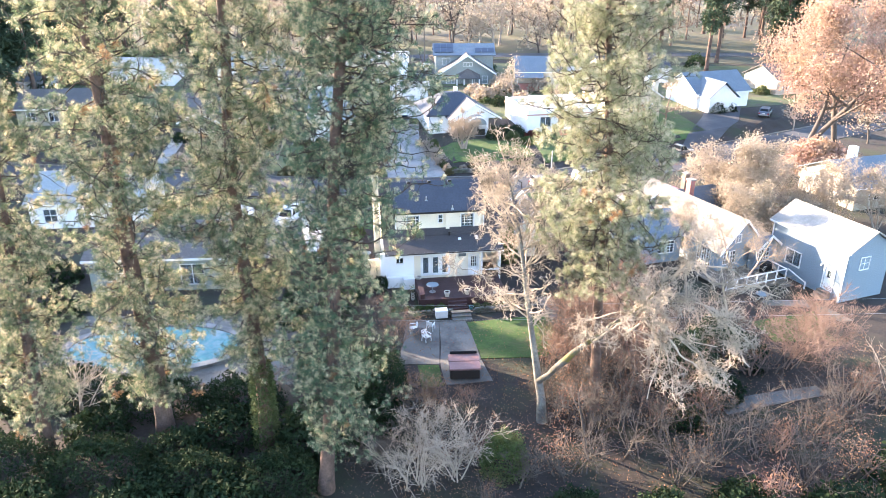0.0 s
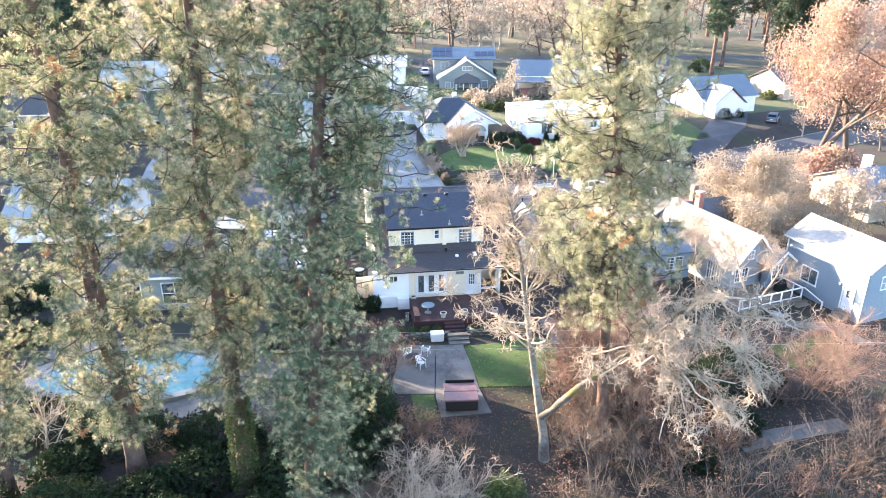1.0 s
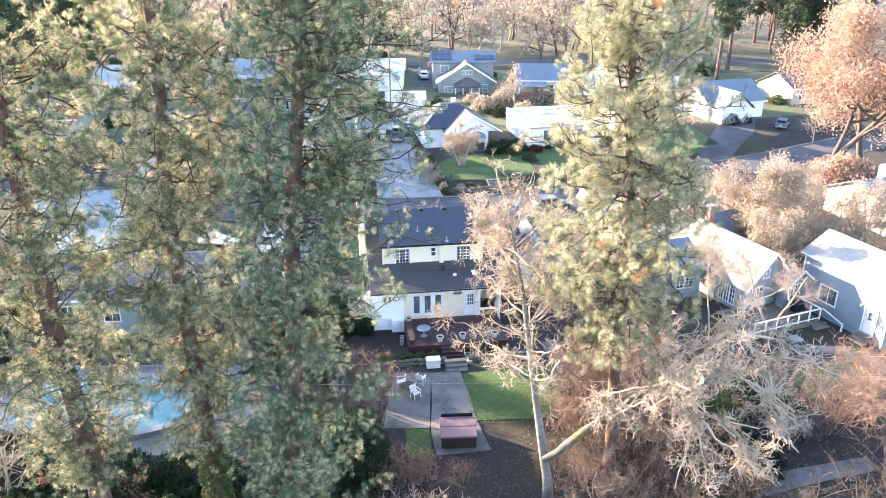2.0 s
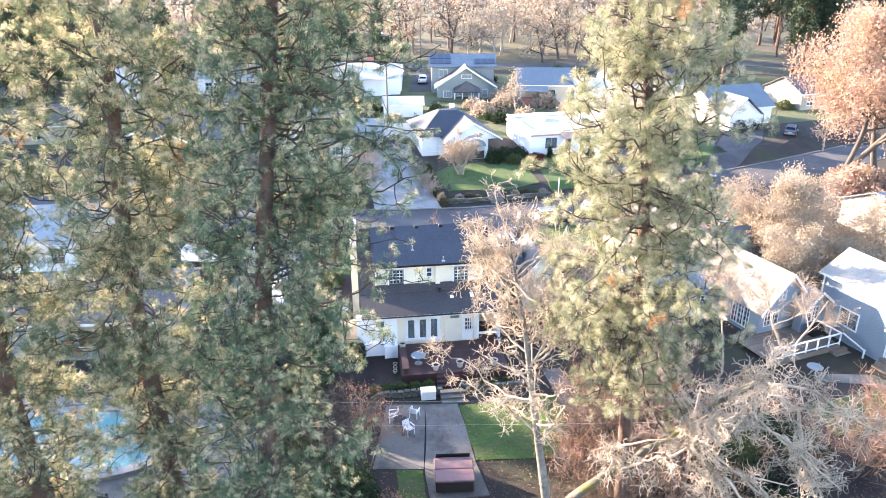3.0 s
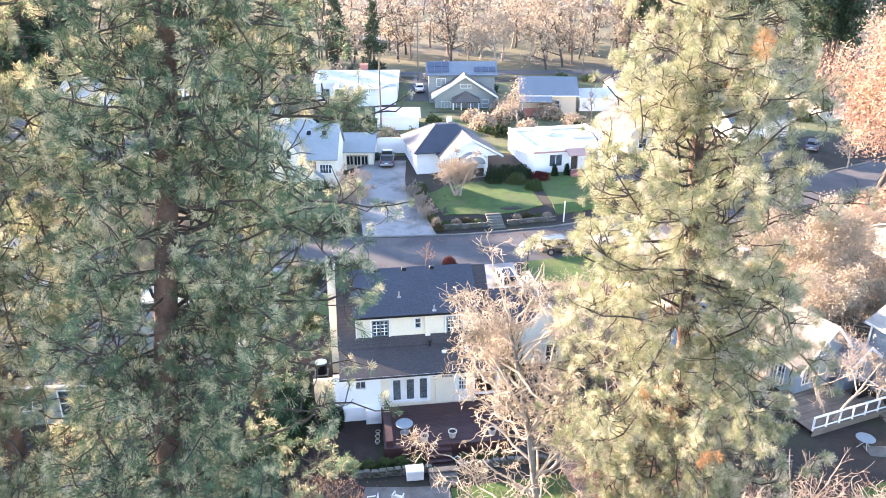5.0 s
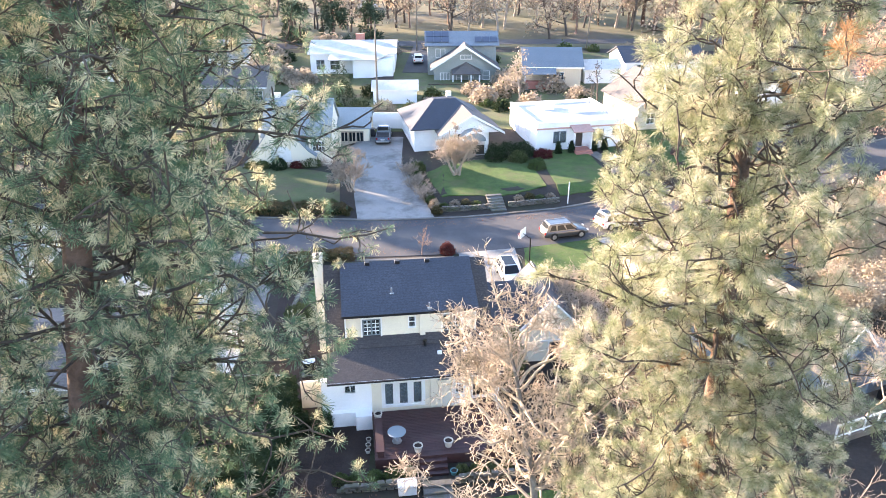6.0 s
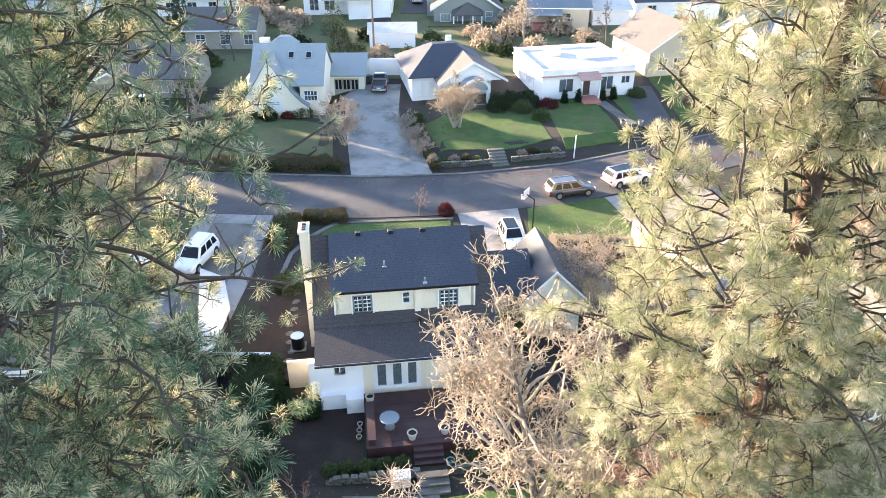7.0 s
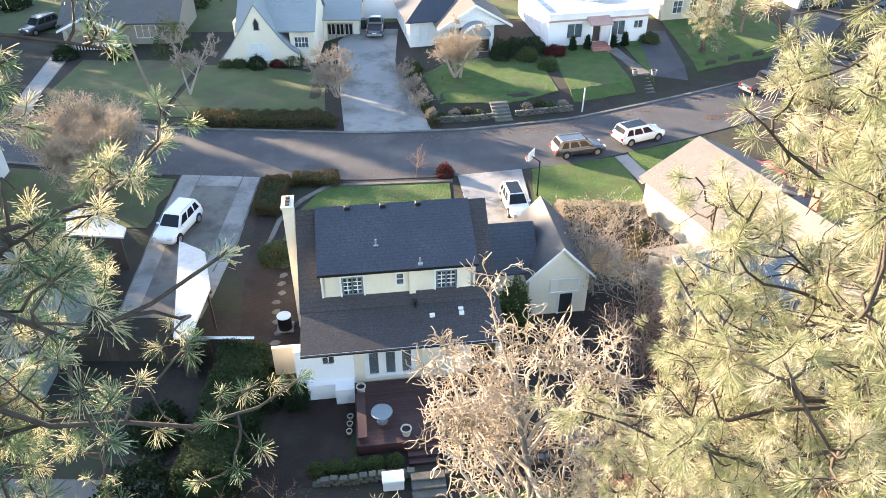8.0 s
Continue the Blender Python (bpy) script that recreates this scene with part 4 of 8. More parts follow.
def tufts(geo, rng, centres, ways, count=34, length=0.26, width=0.016, spread=0.75, back=0.35):
    """Bottle-brush sprays of needles round each shoot's end."""
    n = len(centres)
    c = np.repeat(np.asarray(centres), count, 0)
    w = np.repeat(np.asarray(ways), count, 0)
    d = rng.normal(0, spread, (n * count, 3)) + w * 0.75
    d /= np.linalg.norm(d, axis=1, keepdims=True)
    size = np.repeat(rng.uniform(0.75, 1.2, (n, 1)), count, 0)
    ln = length * size * rng.uniform(0.75, 1.1, (n * count, 1))
    root = c - w * rng.uniform(0.0, back, (n * count, 1)) * length * 2
    tip = root + d * ln
    tip[:, 2] -= ln[:, 0] * 0.15
    side = np.cross(d, rng.normal(0, 1, (n * count, 3)))
    side /= np.linalg.norm(side, axis=1, keepdims=True)
    side *= width * 0.5
    v = np.stack([root, tip + side, tip - side], 1).reshape(-1, 3)
    geo.add(v, np.arange(len(v)).reshape(-1, 3))


def pine(seed, trunk, radius, crown_z, reach, label, needle="needles", limbs=120, boughs=5, tips=4, count=34, dead=0.012, bare=0.2, shape=None, length=0.22, width=0.014, category="pine tree", twigs=True, bias=(0.0, 0.0), gap=0.0, taper=0.55, extra=0):
    """A tall pine along the trunk line (points): crooked limbs from crown_z upwards, boughs on them, and tufts at the ends of their twigs."""
    rng = np.random.default_rng(seed)
    tr = np.array(trunk, float)
    t = thing("pine_tree", label, category, pose(*tr[0]))
    tr = tr - tr[0]
    base_z = trunk[0][2]
    top = tr[-1][2]
    zz = np.linspace(0, top, 26)
    line = np.stack([np.interp(zz, tr[:, 2], tr[:, 0]) + 0.12 * np.sin(zz * 0.35 + seed), np.interp(zz, tr[:, 2], tr[:, 1]), zz], 1)
    g = Geo()
    tube(g, line, radius * (1 - taper * zz / top - (0.9 - taper) * (zz / top) ** 5) + 0.12 * np.exp(-zz / 0.6), 10)
    ob = g.obj("trunk", "pinebark", True)
    ob.parent = t
    wood, leaf, old = Geo(), Geo(), Geo()
    cs, ws, co, wo = [], [], [], []
    lo = crown_z - base_z
    for k in range(limbs + extra):
        u = (k + rng.uniform(0, 1)) / limbs if k < limbs else rng.uniform(0.42, 0.8)
        z = lo + (top - lo - 0.5) * u
        a = k * 2.4 + rng.normal(0, 0.4) if k < limbs else rng.uniform(-0.2, 1.6)
        if noise.noise((math.cos(a) * 1.1 + seed, math.sin(a) * 1.1, z * 0.4)) < gap - 0.5:
            continue
        p0 = np.array([np.interp(z, zz, line[:, 0]), np.interp(z, zz, line[:, 1]), z])
        prof = np.interp(u, *(shape or ([0, 0.12, 0.4, 0.75, 1.0], [0.5, 0.85, 1.0, 0.7, 0.12])))
        ln = reach * prof * rng.uniform(0.5, 1.12) * (1 + bias[0] * math.cos(a) + bias[1] * math.sin(a))
        rise = np.interp(u, [0, 0.3, 0.7, 1], [-0.4, -0.15, 0.15, 0.8])
        limb = wander(rng, p0, (math.cos(a), math.sin(a), rise), ln, 9, 0.32, 0.05 if u > 0.25 else 0.0)
        r0 = 0.014 + 0.0065 * ln
        tube(wood, limb, np.linspace(r0, 0.014, 10), 5 if twigs else 3)
        for s in range(max(2, int(round(boughs * (0.4 + 0.6 * prof) * (1.55 - 0.8 * u))))):
            q = rng.uniform(0.18, 1.0) ** 0.8 * 8.99
            i = int(q)
            start = limb[i] + (limb[i + 1] - limb[i]) * (q - i)
            along = (limb[i + 1] - limb[i]) / (np.linalg.norm(limb[i + 1] - limb[i]) + 1e-9)
            out = along * 0.5 + rng.normal(0, 0.6, 3) + np.array([0, 0, 0.1])
            bl = min(rng.uniform(0.6, 1.7), 0.25 + ln * 0.45) * (1.2 - 0.06 * i)
            bough = wander(rng, start, out, bl, 5, 0.42, 0.08)
            if twigs:
                tube(wood, bough, np.linspace(0.020, 0.009, 6), 4)
            if rng.uniform() < bare * (1.5 - u):
                continue
            dest = (co, wo) if rng.uniform() < dead else (cs, ws)
            for e in range(tips):
                if e == 0:
                    d, at_ = bough[5] - bough[4], bough[5]
                else:
                    m = rng.integers(1, 5)
                    tw = wander(rng, bough[m], (bough[m + 1] - bough[m]) / bl * 3 + rng.normal(0, 0.6, 3), rng.uniform(0.2, 0.55), 2, 0.3, 0.15)
                    if twigs:
                        tube(wood, tw, [0.009, 0.008, 0.006], 3)
                    d, at_ = tw[2] - tw[1], tw[2]
                dest[0].append(at_)
                dest[1].append(d / np.linalg.norm(d))
        d = limb[-1] - limb[-2]
        cs.append(limb[-1]); ws.append(d / np.linalg.norm(d))
    wood.obj("branchwork", "limbbark").parent = t
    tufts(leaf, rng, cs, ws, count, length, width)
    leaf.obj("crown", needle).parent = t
    if co:
        tufts(old, rng, co, wo, count, length, width)
        old.obj("dry_needles", "deadneedles").parent = t
    return t


def grow(geo, rng, path, r0, r1, level, fork, length, jitter, sides, lift, keep=None, spread=0.8, rmin=0.009, crook=0):
    """A limb and, on it, smaller and smaller crooked branches."""
    path = np.asarray(path, float)
    n = len(path)
    tube(geo, path, np.linspace(r0, r1, n), sides)
    if keep is not None:
        keep.append((path[-1], path[-1] - path[-2]))
    if level == 0:
        return
    for k in range(fork):
        q = rng.uniform(0.15, 1.0) * (n - 1.001)
        i = int(q)
        start = path[i] + (path[i + 1] - path[i]) * (q - i)
        way = path[i + 1] - path[i]
        way = way / np.linalg.norm(way) + rng.normal(0, spread, 3) + np.array([0, 0, lift])
        ln = length * rng.uniform(0.6, 1.25) * (1.15 - 0.55 * q / n)
        rad = (r0 + (r1 - r0) * q / n) * 0.55
        grow(geo, rng, wander(rng, start, way, ln, (4 if level > 2 else level + 1) + crook, jitter), max(rad, rmin), max(rad * 0.45, rmin * 0.7), level - 1, fork, length * 0.6, jitter, max(3, sides - 1), lift, keep, spread, rmin, crook)


def leaves(geo, rng, centres, count, size, spread):
    """Small folded leaves scattered round each centre."""
    n = len(centres) * count
    c = np.repeat(np.asarray(centres), count, 0) + rng.normal(0, spread, (n, 3))
    a = rng.normal(0, 1, (n, 3)); a /= np.linalg.norm(a, axis=1, keepdims=True)
    b = np.cross(a, rng.normal(0, 1, (n, 3))); b /= np.linalg.norm(b, axis=1, keepdims=True)
    s = size * rng.uniform(0.6, 1.3, (n, 1))
    v = np.stack([c - a * s, c + b * s * 0.5, c + a * s, c - b * s * 0.5], 1).reshape(-1, 3)
    geo.add(v, np.arange(len(v)).reshape(-1, 4))


def bare_tree(seed, height, spread, name, label, category, m, material="greytwig", level=3, fork=5, jitter=0.22, trunk=0.2, twig=0.9, stems=1, lift=0.25, leaf=None, leaf_n=8, leaf_size=0.08, leaf_spread=0.25, group="", rmin=0.010):
    """A broadleaf tree in winter: trunk (or several stems), limbs, twigs, and leaves that still hang on."""
    rng = np.random.default_rng(seed)
    t = thing(name, label, category, m, group)
    g, w, keep = Geo(), Geo(), []
    for s in range(stems):
        a = rng.uniform(0, math.tau)
        tilt = 0.12 if stems == 1 else 0.45
        way = np.array([math.cos(a) * tilt, math.sin(a) * tilt, 1.0])
        st = wander(rng, (rng.normal(0, 0.1 * stems ** 0.5), rng.normal(0, 0.1 * stems ** 0.5), -0.1), way, height * (0.75 if stems == 1 else rng.uniform(0.6, 0.85)), 8, 0.07, 0.03)
        tube(g, st, np.linspace(trunk, trunk * 0.25, 9), 8)
        for k in range(fork + 4 if stems == 1 else fork):
            q = rng.uniform(0.25, 1.0) * 7.99
            i = int(q)
            start = st[i] + (st[i + 1] - st[i]) * (q - i)
            b = k * 2.4 + rng.normal(0, 0.5)
            reach = spread * rng.uniform(0.6, 1.1) * (1.15 - 0.06 * i)
            way = np.array([math.cos(b), math.sin(b), rng.uniform(0.2, 0.9)])
            limb = wander(rng, start, way, reach, 6, jitter * 0.7, 0.04)
            r = trunk * (0.6 - 0.05 * i)
            grow(w, rng, limb, max(r, 0.02, rmin * 1.6), max(0.012, rmin), level - 1, fork, reach * 0.5 * twig, jitter, 4, lift, keep, 0.8, rmin)
    g.obj("trunk", material, True).parent = t
    w.obj("branchwork", material).parent = t
    if leaf:
        h = Geo()
        leaves(h, rng, [k[0] for k in keep], leaf_n, leaf_size, leaf_spread)
        h.obj("crown", leaf).parent = t
    return t


def shrub(seed, m, radii, n, size, name, label, category, material="shrubgreen", group="", lumps=0.25, kind=""):
    """An evergreen shrub or hedge: many small leaves over an uneven rounded mass, over a dark core of stems."""
    rng = np.random.default_rng(seed)
    t = thing(name, label, category, m, group, kind)
    d = rng.normal(0, 1, (n, 3)); d /= np.linalg.norm(d, axis=1, keepdims=True)
    d[:, 2] = np.abs(d[:, 2]) * 1.0 - 0.05
    if radii[2] > 1.6:
        n = int(n * 0.8)
        d = d[:n]
    lump = np.array([noise.noise(Vector(q * 2.2) + Vector((seed, 0, 0))) for q in d])
    c = d * (1 + lumps * lump[:, None]) * rng.uniform(0.72, 1.03, (n, 1)) * np.array(radii)
    g = Geo()
    leaves(g, rng, c, 3, size, size * 0.8)
    g.obj("foliage", material).parent = t
    s = Geo()
    for k in range(14):
        e = c[rng.integers(n)] * 0.9
        tube(s, wander(rng, (e[0] * 0.15, e[1] * 0.15, -0.05), e + np.array([0, 0, 0.2]), np.linalg.norm(e) * 0.95, 4, 0.08), np.linspace(0.03, 0.01, 5), 4)
    s.obj("stemwork", "limbbark").parent = t
    return t


def hedge(seed, x0, x1, y0, y1, h, m, name, label, material="evergreen", n=5000, size=0.09, category="hedge", taper=0.12):
    """A clipped block of leaves with uneven faces."""
    rng = np.random.default_rng(seed)
    t = thing(name, label, category, m)
    p = rng.uniform(0, 1, (n, 3))
    face = rng.integers(0, 5, n)
    p[face == 0, 2] = 1
    p[face == 1, 0], p[face == 2, 0] = 0, 1
    p[face == 3, 1], p[face == 4, 1] = 0, 1
    c = np.stack([x0 + (x1 - x0) * p[:, 0], y0 + (y1 - y0) * p[:, 1], h * p[:, 2]], 1)
    mid = np.array([(x0 + x1) / 2, (y0 + y1) / 2])
    c[:, :2] = mid + (c[:, :2] - mid) * (1 - taper * p[:, 2:3])
    c += np.array([noise.noise_vector(Vector(q) * 0.9) for q in c]) * 0.28 + rng.normal(0, 0.05, c.shape)
    c[:, 2] = np.maximum(c[:, 2], 0.05)
    g = Geo()
    leaves(g, rng, c, 3, size, size)
    g.obj("foliage", material).parent = t
    k = 0.22
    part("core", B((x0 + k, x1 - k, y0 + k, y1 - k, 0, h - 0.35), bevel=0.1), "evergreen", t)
    return t


# tall pines
COLUMN = ([0, 0.1, 0.35, 0.62, 0.82, 1.0], [0.6, 0.85, 0.95, 1.0, 0.75, 0.12])
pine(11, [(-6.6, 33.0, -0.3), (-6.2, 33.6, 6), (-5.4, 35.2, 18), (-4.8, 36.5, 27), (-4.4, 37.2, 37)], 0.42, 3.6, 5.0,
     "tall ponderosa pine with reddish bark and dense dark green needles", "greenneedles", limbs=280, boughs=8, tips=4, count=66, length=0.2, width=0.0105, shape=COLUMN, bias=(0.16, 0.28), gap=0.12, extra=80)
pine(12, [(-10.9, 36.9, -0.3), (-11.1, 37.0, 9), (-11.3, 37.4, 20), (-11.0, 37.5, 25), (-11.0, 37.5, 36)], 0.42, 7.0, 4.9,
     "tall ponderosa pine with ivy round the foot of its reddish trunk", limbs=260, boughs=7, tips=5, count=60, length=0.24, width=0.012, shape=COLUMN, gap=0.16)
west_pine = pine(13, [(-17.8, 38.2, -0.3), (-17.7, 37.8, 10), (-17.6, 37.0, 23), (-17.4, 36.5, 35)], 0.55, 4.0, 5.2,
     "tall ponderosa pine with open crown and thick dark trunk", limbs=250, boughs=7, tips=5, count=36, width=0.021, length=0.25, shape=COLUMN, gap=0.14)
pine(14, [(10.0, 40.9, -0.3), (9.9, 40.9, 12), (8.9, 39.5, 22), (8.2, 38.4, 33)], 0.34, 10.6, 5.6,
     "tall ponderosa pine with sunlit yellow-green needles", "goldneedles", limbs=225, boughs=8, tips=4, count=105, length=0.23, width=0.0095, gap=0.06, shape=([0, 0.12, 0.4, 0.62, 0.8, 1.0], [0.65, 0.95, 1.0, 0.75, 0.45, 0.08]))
small_pine = copy_thing(west_pine, pose(-24.2, 36.2, -0.3, 0, 0, 140))
small_pine.scale = (0.72, 0.72, 0.72)

# ---- houses of the street ----
def gable_house(name, label, m, w, d, eave, ridge, base, wall, roof, over=0.4, axis="x", category="house", windows=(), back=True, roof2=None):
    """A house with a gabled roof: local x along its width, y into its depth, front at y = 0; axis: the way the ridge runs."""
    t = thing(name, label, category, m)
    k = 0.2
    part("wall", panel(0, w, base, eave, 0, k, [(a, b, c, e) for a, b, c, e, *_ in windows]), wall, t)
    part("wall", B((0, w, d - k, d, base, eave)), wall, t)
    part("wall", B((0, k, k, d - k, base, eave)), wall, t)
    part("wall", B((w - k, w, k, d - k, base, eave)), wall, t)
    s = (ridge - eave)
    if axis == "x":
        q = s / (d / 2)
        part("roof_slope", S([(-over, -over, eave - q * over), (w + over, -over, eave - q * over), (w + over, d / 2, ridge), (-over, d / 2, ridge)], (0, 0, 0.12)), roof, t)
        part("roof_slope", S([(-over, d + over, eave - q * over), (w + over, d + over, eave - q * over), (w + over, d / 2, ridge), (-over, d / 2, ridge)], (0, 0, 0.12)), roof2 or roof, t)
        for x in (0, w - k):
            part("gable", S([(x, 0, eave), (x, d, eave), (x, d / 2, ridge - 0.02)], (k, 0, 0)), wall, t)
        part("fascia", B((-over, w + over, -over - 0.04, -over, eave - q * over - 0.1, eave - q * over + 0.1)), "white", t)
    else:
        q = s / (w / 2)
        part("roof_slope", S([(-over, -over, eave - q * over), (-over, d + over, eave - q * over), (w / 2, d + over, ridge), (w / 2, -over, ridge)], (0, 0, 0.12)), roof, t)
        part("roof_slope", S([(w + over, -over, eave - q * over), (w + over, d + over, eave - q * over), (w / 2, d + over, ridge), (w / 2, -over, ridge)], (0, 0, 0.12)), roof2 or roof, t)
        for y in (0, d - k):
            part("gable", S([(0, y, eave), (w, y, eave), (w / 2, y, ridge - 0.02)], (0, k, 0)), wall, t)
        for sx in (-1, 1):
            x = w / 2 + sx * (w / 2 + over)
            part("bargeboard", S([(x, -over - 0.04, eave - q * over - 0.1), (w / 2, -over - 0.04, ridge - 0.1), (w / 2, -over - 0.04, ridge + 0.12), (x, -over - 0.04, eave - q * over + 0.12)], (0, 0.05, 0)), "white", t)
    for a, b, c, e, *opt in windows:
        window(t, a, b, c, e, 0.03, cols=opt[0] if opt else 2, rows=opt[1] if len(opt) > 1 else 2, curtain=opt[2] if len(opt) > 2 else "dark")
    return t


# white-roofed buildings beside the pool, behind the left hedge
shed = thing("carport", "low carport with bright white roof beside the driveway", "carport", pose(-13.6, 60.3, 0))
part("roof", S([(1.3, 0.5, 2.7), (2.2, 0.4, 2.7), (2.1, 4.8, 2.75), (0.75, 8.4, 2.8), (-1.2, 9.5, 2.8)], (0, 0, 0.14)), "membrane", shed)
for x, y in ((1.4, 0.7), (2.0, 0.6), (1.9, 4.7), (-0.9, 9.1), (0.6, 8.2)):
    part("post", B((x - 0.06, x + 0.06, y - 0.06, y + 0.06, -0.4, 2.72)), "darkwood", shed)
pool_house = gable_house("pool_house", "white neighbouring house with pale shingle roof behind the pines", pose(-31.5, 58.5, 0, 0, 0, 4), 12, 9, 3.0, 4.6, -0.5, "greysiding", "greyroof",
                         windows=((1.5, 3.0, 0.8, 2.2), (5, 6.2, 0.8, 2.2), (8, 10, 0.3, 2.2)))
flat2 = thing("lean_to", "small lean-to with a bright white roof beside the driveway", "shed", pose(-23.2, 69.5, 0, 0, 0, 0))
part("roof", S([(0.6, 1.3, 2.6), (4.5, 1.0, 2.6), (4.4, 1.9, 2.75), (0.1, 4.3, 2.95), (0.0, 3.0, 2.85)], (0, 0, 0.12)), "membrane", flat2)
part("wall", B((1.4, 4.0, 1.5, 1.6, -0.3, 2.62)), "darkwood", flat2)
part("wall", S([(1.3, 0.9, -0.4), (-0.9, 8.9, -0.4), (-0.9, 8.9, 2.72), (1.3, 0.9, 2.66)], (0.12, 0.03, 0)), "darkwood", shed)
part("wall", B((1.46, 1.95, 0.6, 0.7, -0.4, 2.68)), "darkwood", shed)
fence = thing("fence", "dark timber board fence between the gardens", "fence")
for k in range(26):
    x = -21.5 + 0.5 * k
    part("board", B((x, x + 0.47, 62.2, 62.24, -0.3, 1.5)), "darkwood", fence)
part("rail", B((-21.5, -8.5, 62.25, 62.32, 1.2, 1.3)), "darkwood", fence)
part("cap", B((-12.2, -8.5, 62.12, 62.34, 1.5, 1.56)), "metal", fence)

# swimming pool
pool = thing("swimming_pool", "swimming pool under a turquoise and white cover", "swimming pool", pose(-22.3, 48.7, 0, 0, 0, 2))
bm = lathe([(0.02, -0.12), (6.6, -0.12), (6.6, -0.09), (0.02, -0.08)], 40)
for q in bm.verts:
    q.co.y *= 0.5
part("cover", bm, "poolwater", pool)
bm = bmesh.new()
ring = []
for a in range(40):
    c, s = math.cos(a * math.tau / 40), math.sin(a * math.tau / 40)
    ring.append([bm.verts.new((r * c, (r if r < 6.7 else r + 0.1) * s * 0.5 + (0 if r < 6.7 else 0.25 * s), z)) for r, z in ((6.5, -0.15), (6.5, 0.0), (7.2, 0.0), (7.2, -0.3))])
for a in range(40):
    for j in range(3):
        bm.faces.new((ring[a][j], ring[(a + 1) % 40][j], ring[(a + 1) % 40][j + 1], ring[a][j + 1]))
part("coping", bm, "concrete", pool)
strip("pool_terrace", [(-30.5, 43.5), (-30, 54)], [(-10.0, 43.8), (-10.0, 54)], "paving", "grey concrete paving round the pool", "paving", 0.03)

# neighbour to the right of the garden: cottage and tall blue garage
cottage = thing("cottage", "blue cottage with pale sunlit shingle roof", "house", pose(25.9, 62.2, 0, 0, 0, 24))
CW, CD, CE, CR = 4.8, 10.5, 2.35, 5.0
part("wall", panel(0, CW, -0.6, CE, 0, 0.2, [(0.55, 1.15, 0.7, 1.9), (1.35, 1.95, 0.7, 1.9)]), "siding", cottage)
for k in range(2):
    window(cottage, 0.55 + 0.8 * k, 1.15 + 0.8 * k, 0.7, 1.9, 0.02, cols=2, rows=3)
part("gable", S([(0, 0, CE), (CW, 0, CE), (CW / 2, 0, CR - 0.05)], (0, 0.2, 0)), "siding", cottage)
part("gable", S([(0, CD - 0.2, CE), (CW, CD - 0.2, CE), (CW / 2, CD - 0.2, CR - 0.05)], (0, 0.2, 0)), "siding", cottage)
window(cottage, 1.75, 2.35, 2.75, 3.5, -0.02, cols=2, rows=2)
side_l = Matrix.Translation((0, CD, 0)) @ Matrix.Rotation(-math.pi / 2, 4, "Z")
lights = [(CD - 1.6 - 0.62 * k, CD - 1.08 - 0.62 * k, 0.1, 1.95) for k in range(3)] + [(3.2, 4.0, 0.8, 1.9)]
part("wall", turned(panel(0, CD - 0.2, -0.6, CE, 0, 0.2, lights), side_l), "siding", cottage)
for a, b, c, e in lights:
    window(cottage, a, b, c, e, 0.02, m=side_l, cols=2, rows=4, w=0.05)
part("wall", B((CW - 0.2, CW, 0.2, CD - 0.2, -0.6, CE)), "siding", cottage)
# One roof in two tones: sunlit colour on the left, shade blue on the right.
part("roof_slope", S([(-0.4, -0.5, CE - 0.35), (-0.4, CD + 0.4, CE - 0.35), (CW / 2, CD + 0.4, CR), (CW / 2, -0.5, CR)], (0, 0, 0.12)), "litroof", cottage, "sunlit buff shingles")
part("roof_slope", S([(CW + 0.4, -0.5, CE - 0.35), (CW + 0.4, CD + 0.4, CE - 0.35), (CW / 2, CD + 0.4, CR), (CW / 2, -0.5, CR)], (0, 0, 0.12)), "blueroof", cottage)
for sx in (-1, 1):
    x = CW / 2 + sx * (CW / 2 + 0.4)
    part("bargeboard", S([(x, -0.56, CE - 0.47), (CW / 2, -0.56, CR - 0.1), (CW / 2, -0.56, CR + 0.13), (x, -0.56, CE - 0.24)], (0, 0.06, 0)), "white", cottage)
ch = part("chimney", B((2.9, 3.5, 8.0, 8.6, 3.6, 6.3)), "brick", cottage, "brick chimney")
part("cap", B((2.82, 3.58, 7.92, 8.68, 6.3, 6.42)), "concrete", ch)
wingl = thing("cottage_wing", "low blue side wing of the cottage with blue-grey shingles", "house wing", pose(16.6, 63.9, 0, 0, 0, 15))
part("wall", panel(0, 7.0, -0.5, 2.45, 0, 0.2, [(4.6, 5.3, 0.7, 1.9), (5.5, 6.2, 0.7, 1.9)]), "siding", wingl)
for a in (4.6, 5.5):
    window(wingl, a, a + 0.7, 0.7, 1.9, 0.02, cols=2, rows=4)
# Shade is put into the front slope's blue; back slope has the sunlit tone.
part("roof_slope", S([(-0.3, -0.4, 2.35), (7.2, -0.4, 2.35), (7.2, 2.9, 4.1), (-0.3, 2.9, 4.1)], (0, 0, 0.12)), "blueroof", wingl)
part("roof_slope", S([(-0.3, 6.2, 2.35), (7.2, 6.2, 2.35), (7.2, 2.9, 4.1), (-0.3, 2.9, 4.1)], (0, 0, 0.12)), "litroof", wingl)
part("gable", S([(0.0, 0.2, -0.5), (0.0, 5.8, -0.5), (0.0, 5.8, 2.5), (0.0, 2.9, 4.05), (0.0, 0.2, 2.5)], (0.2, 0, 0)), "siding", wingl)
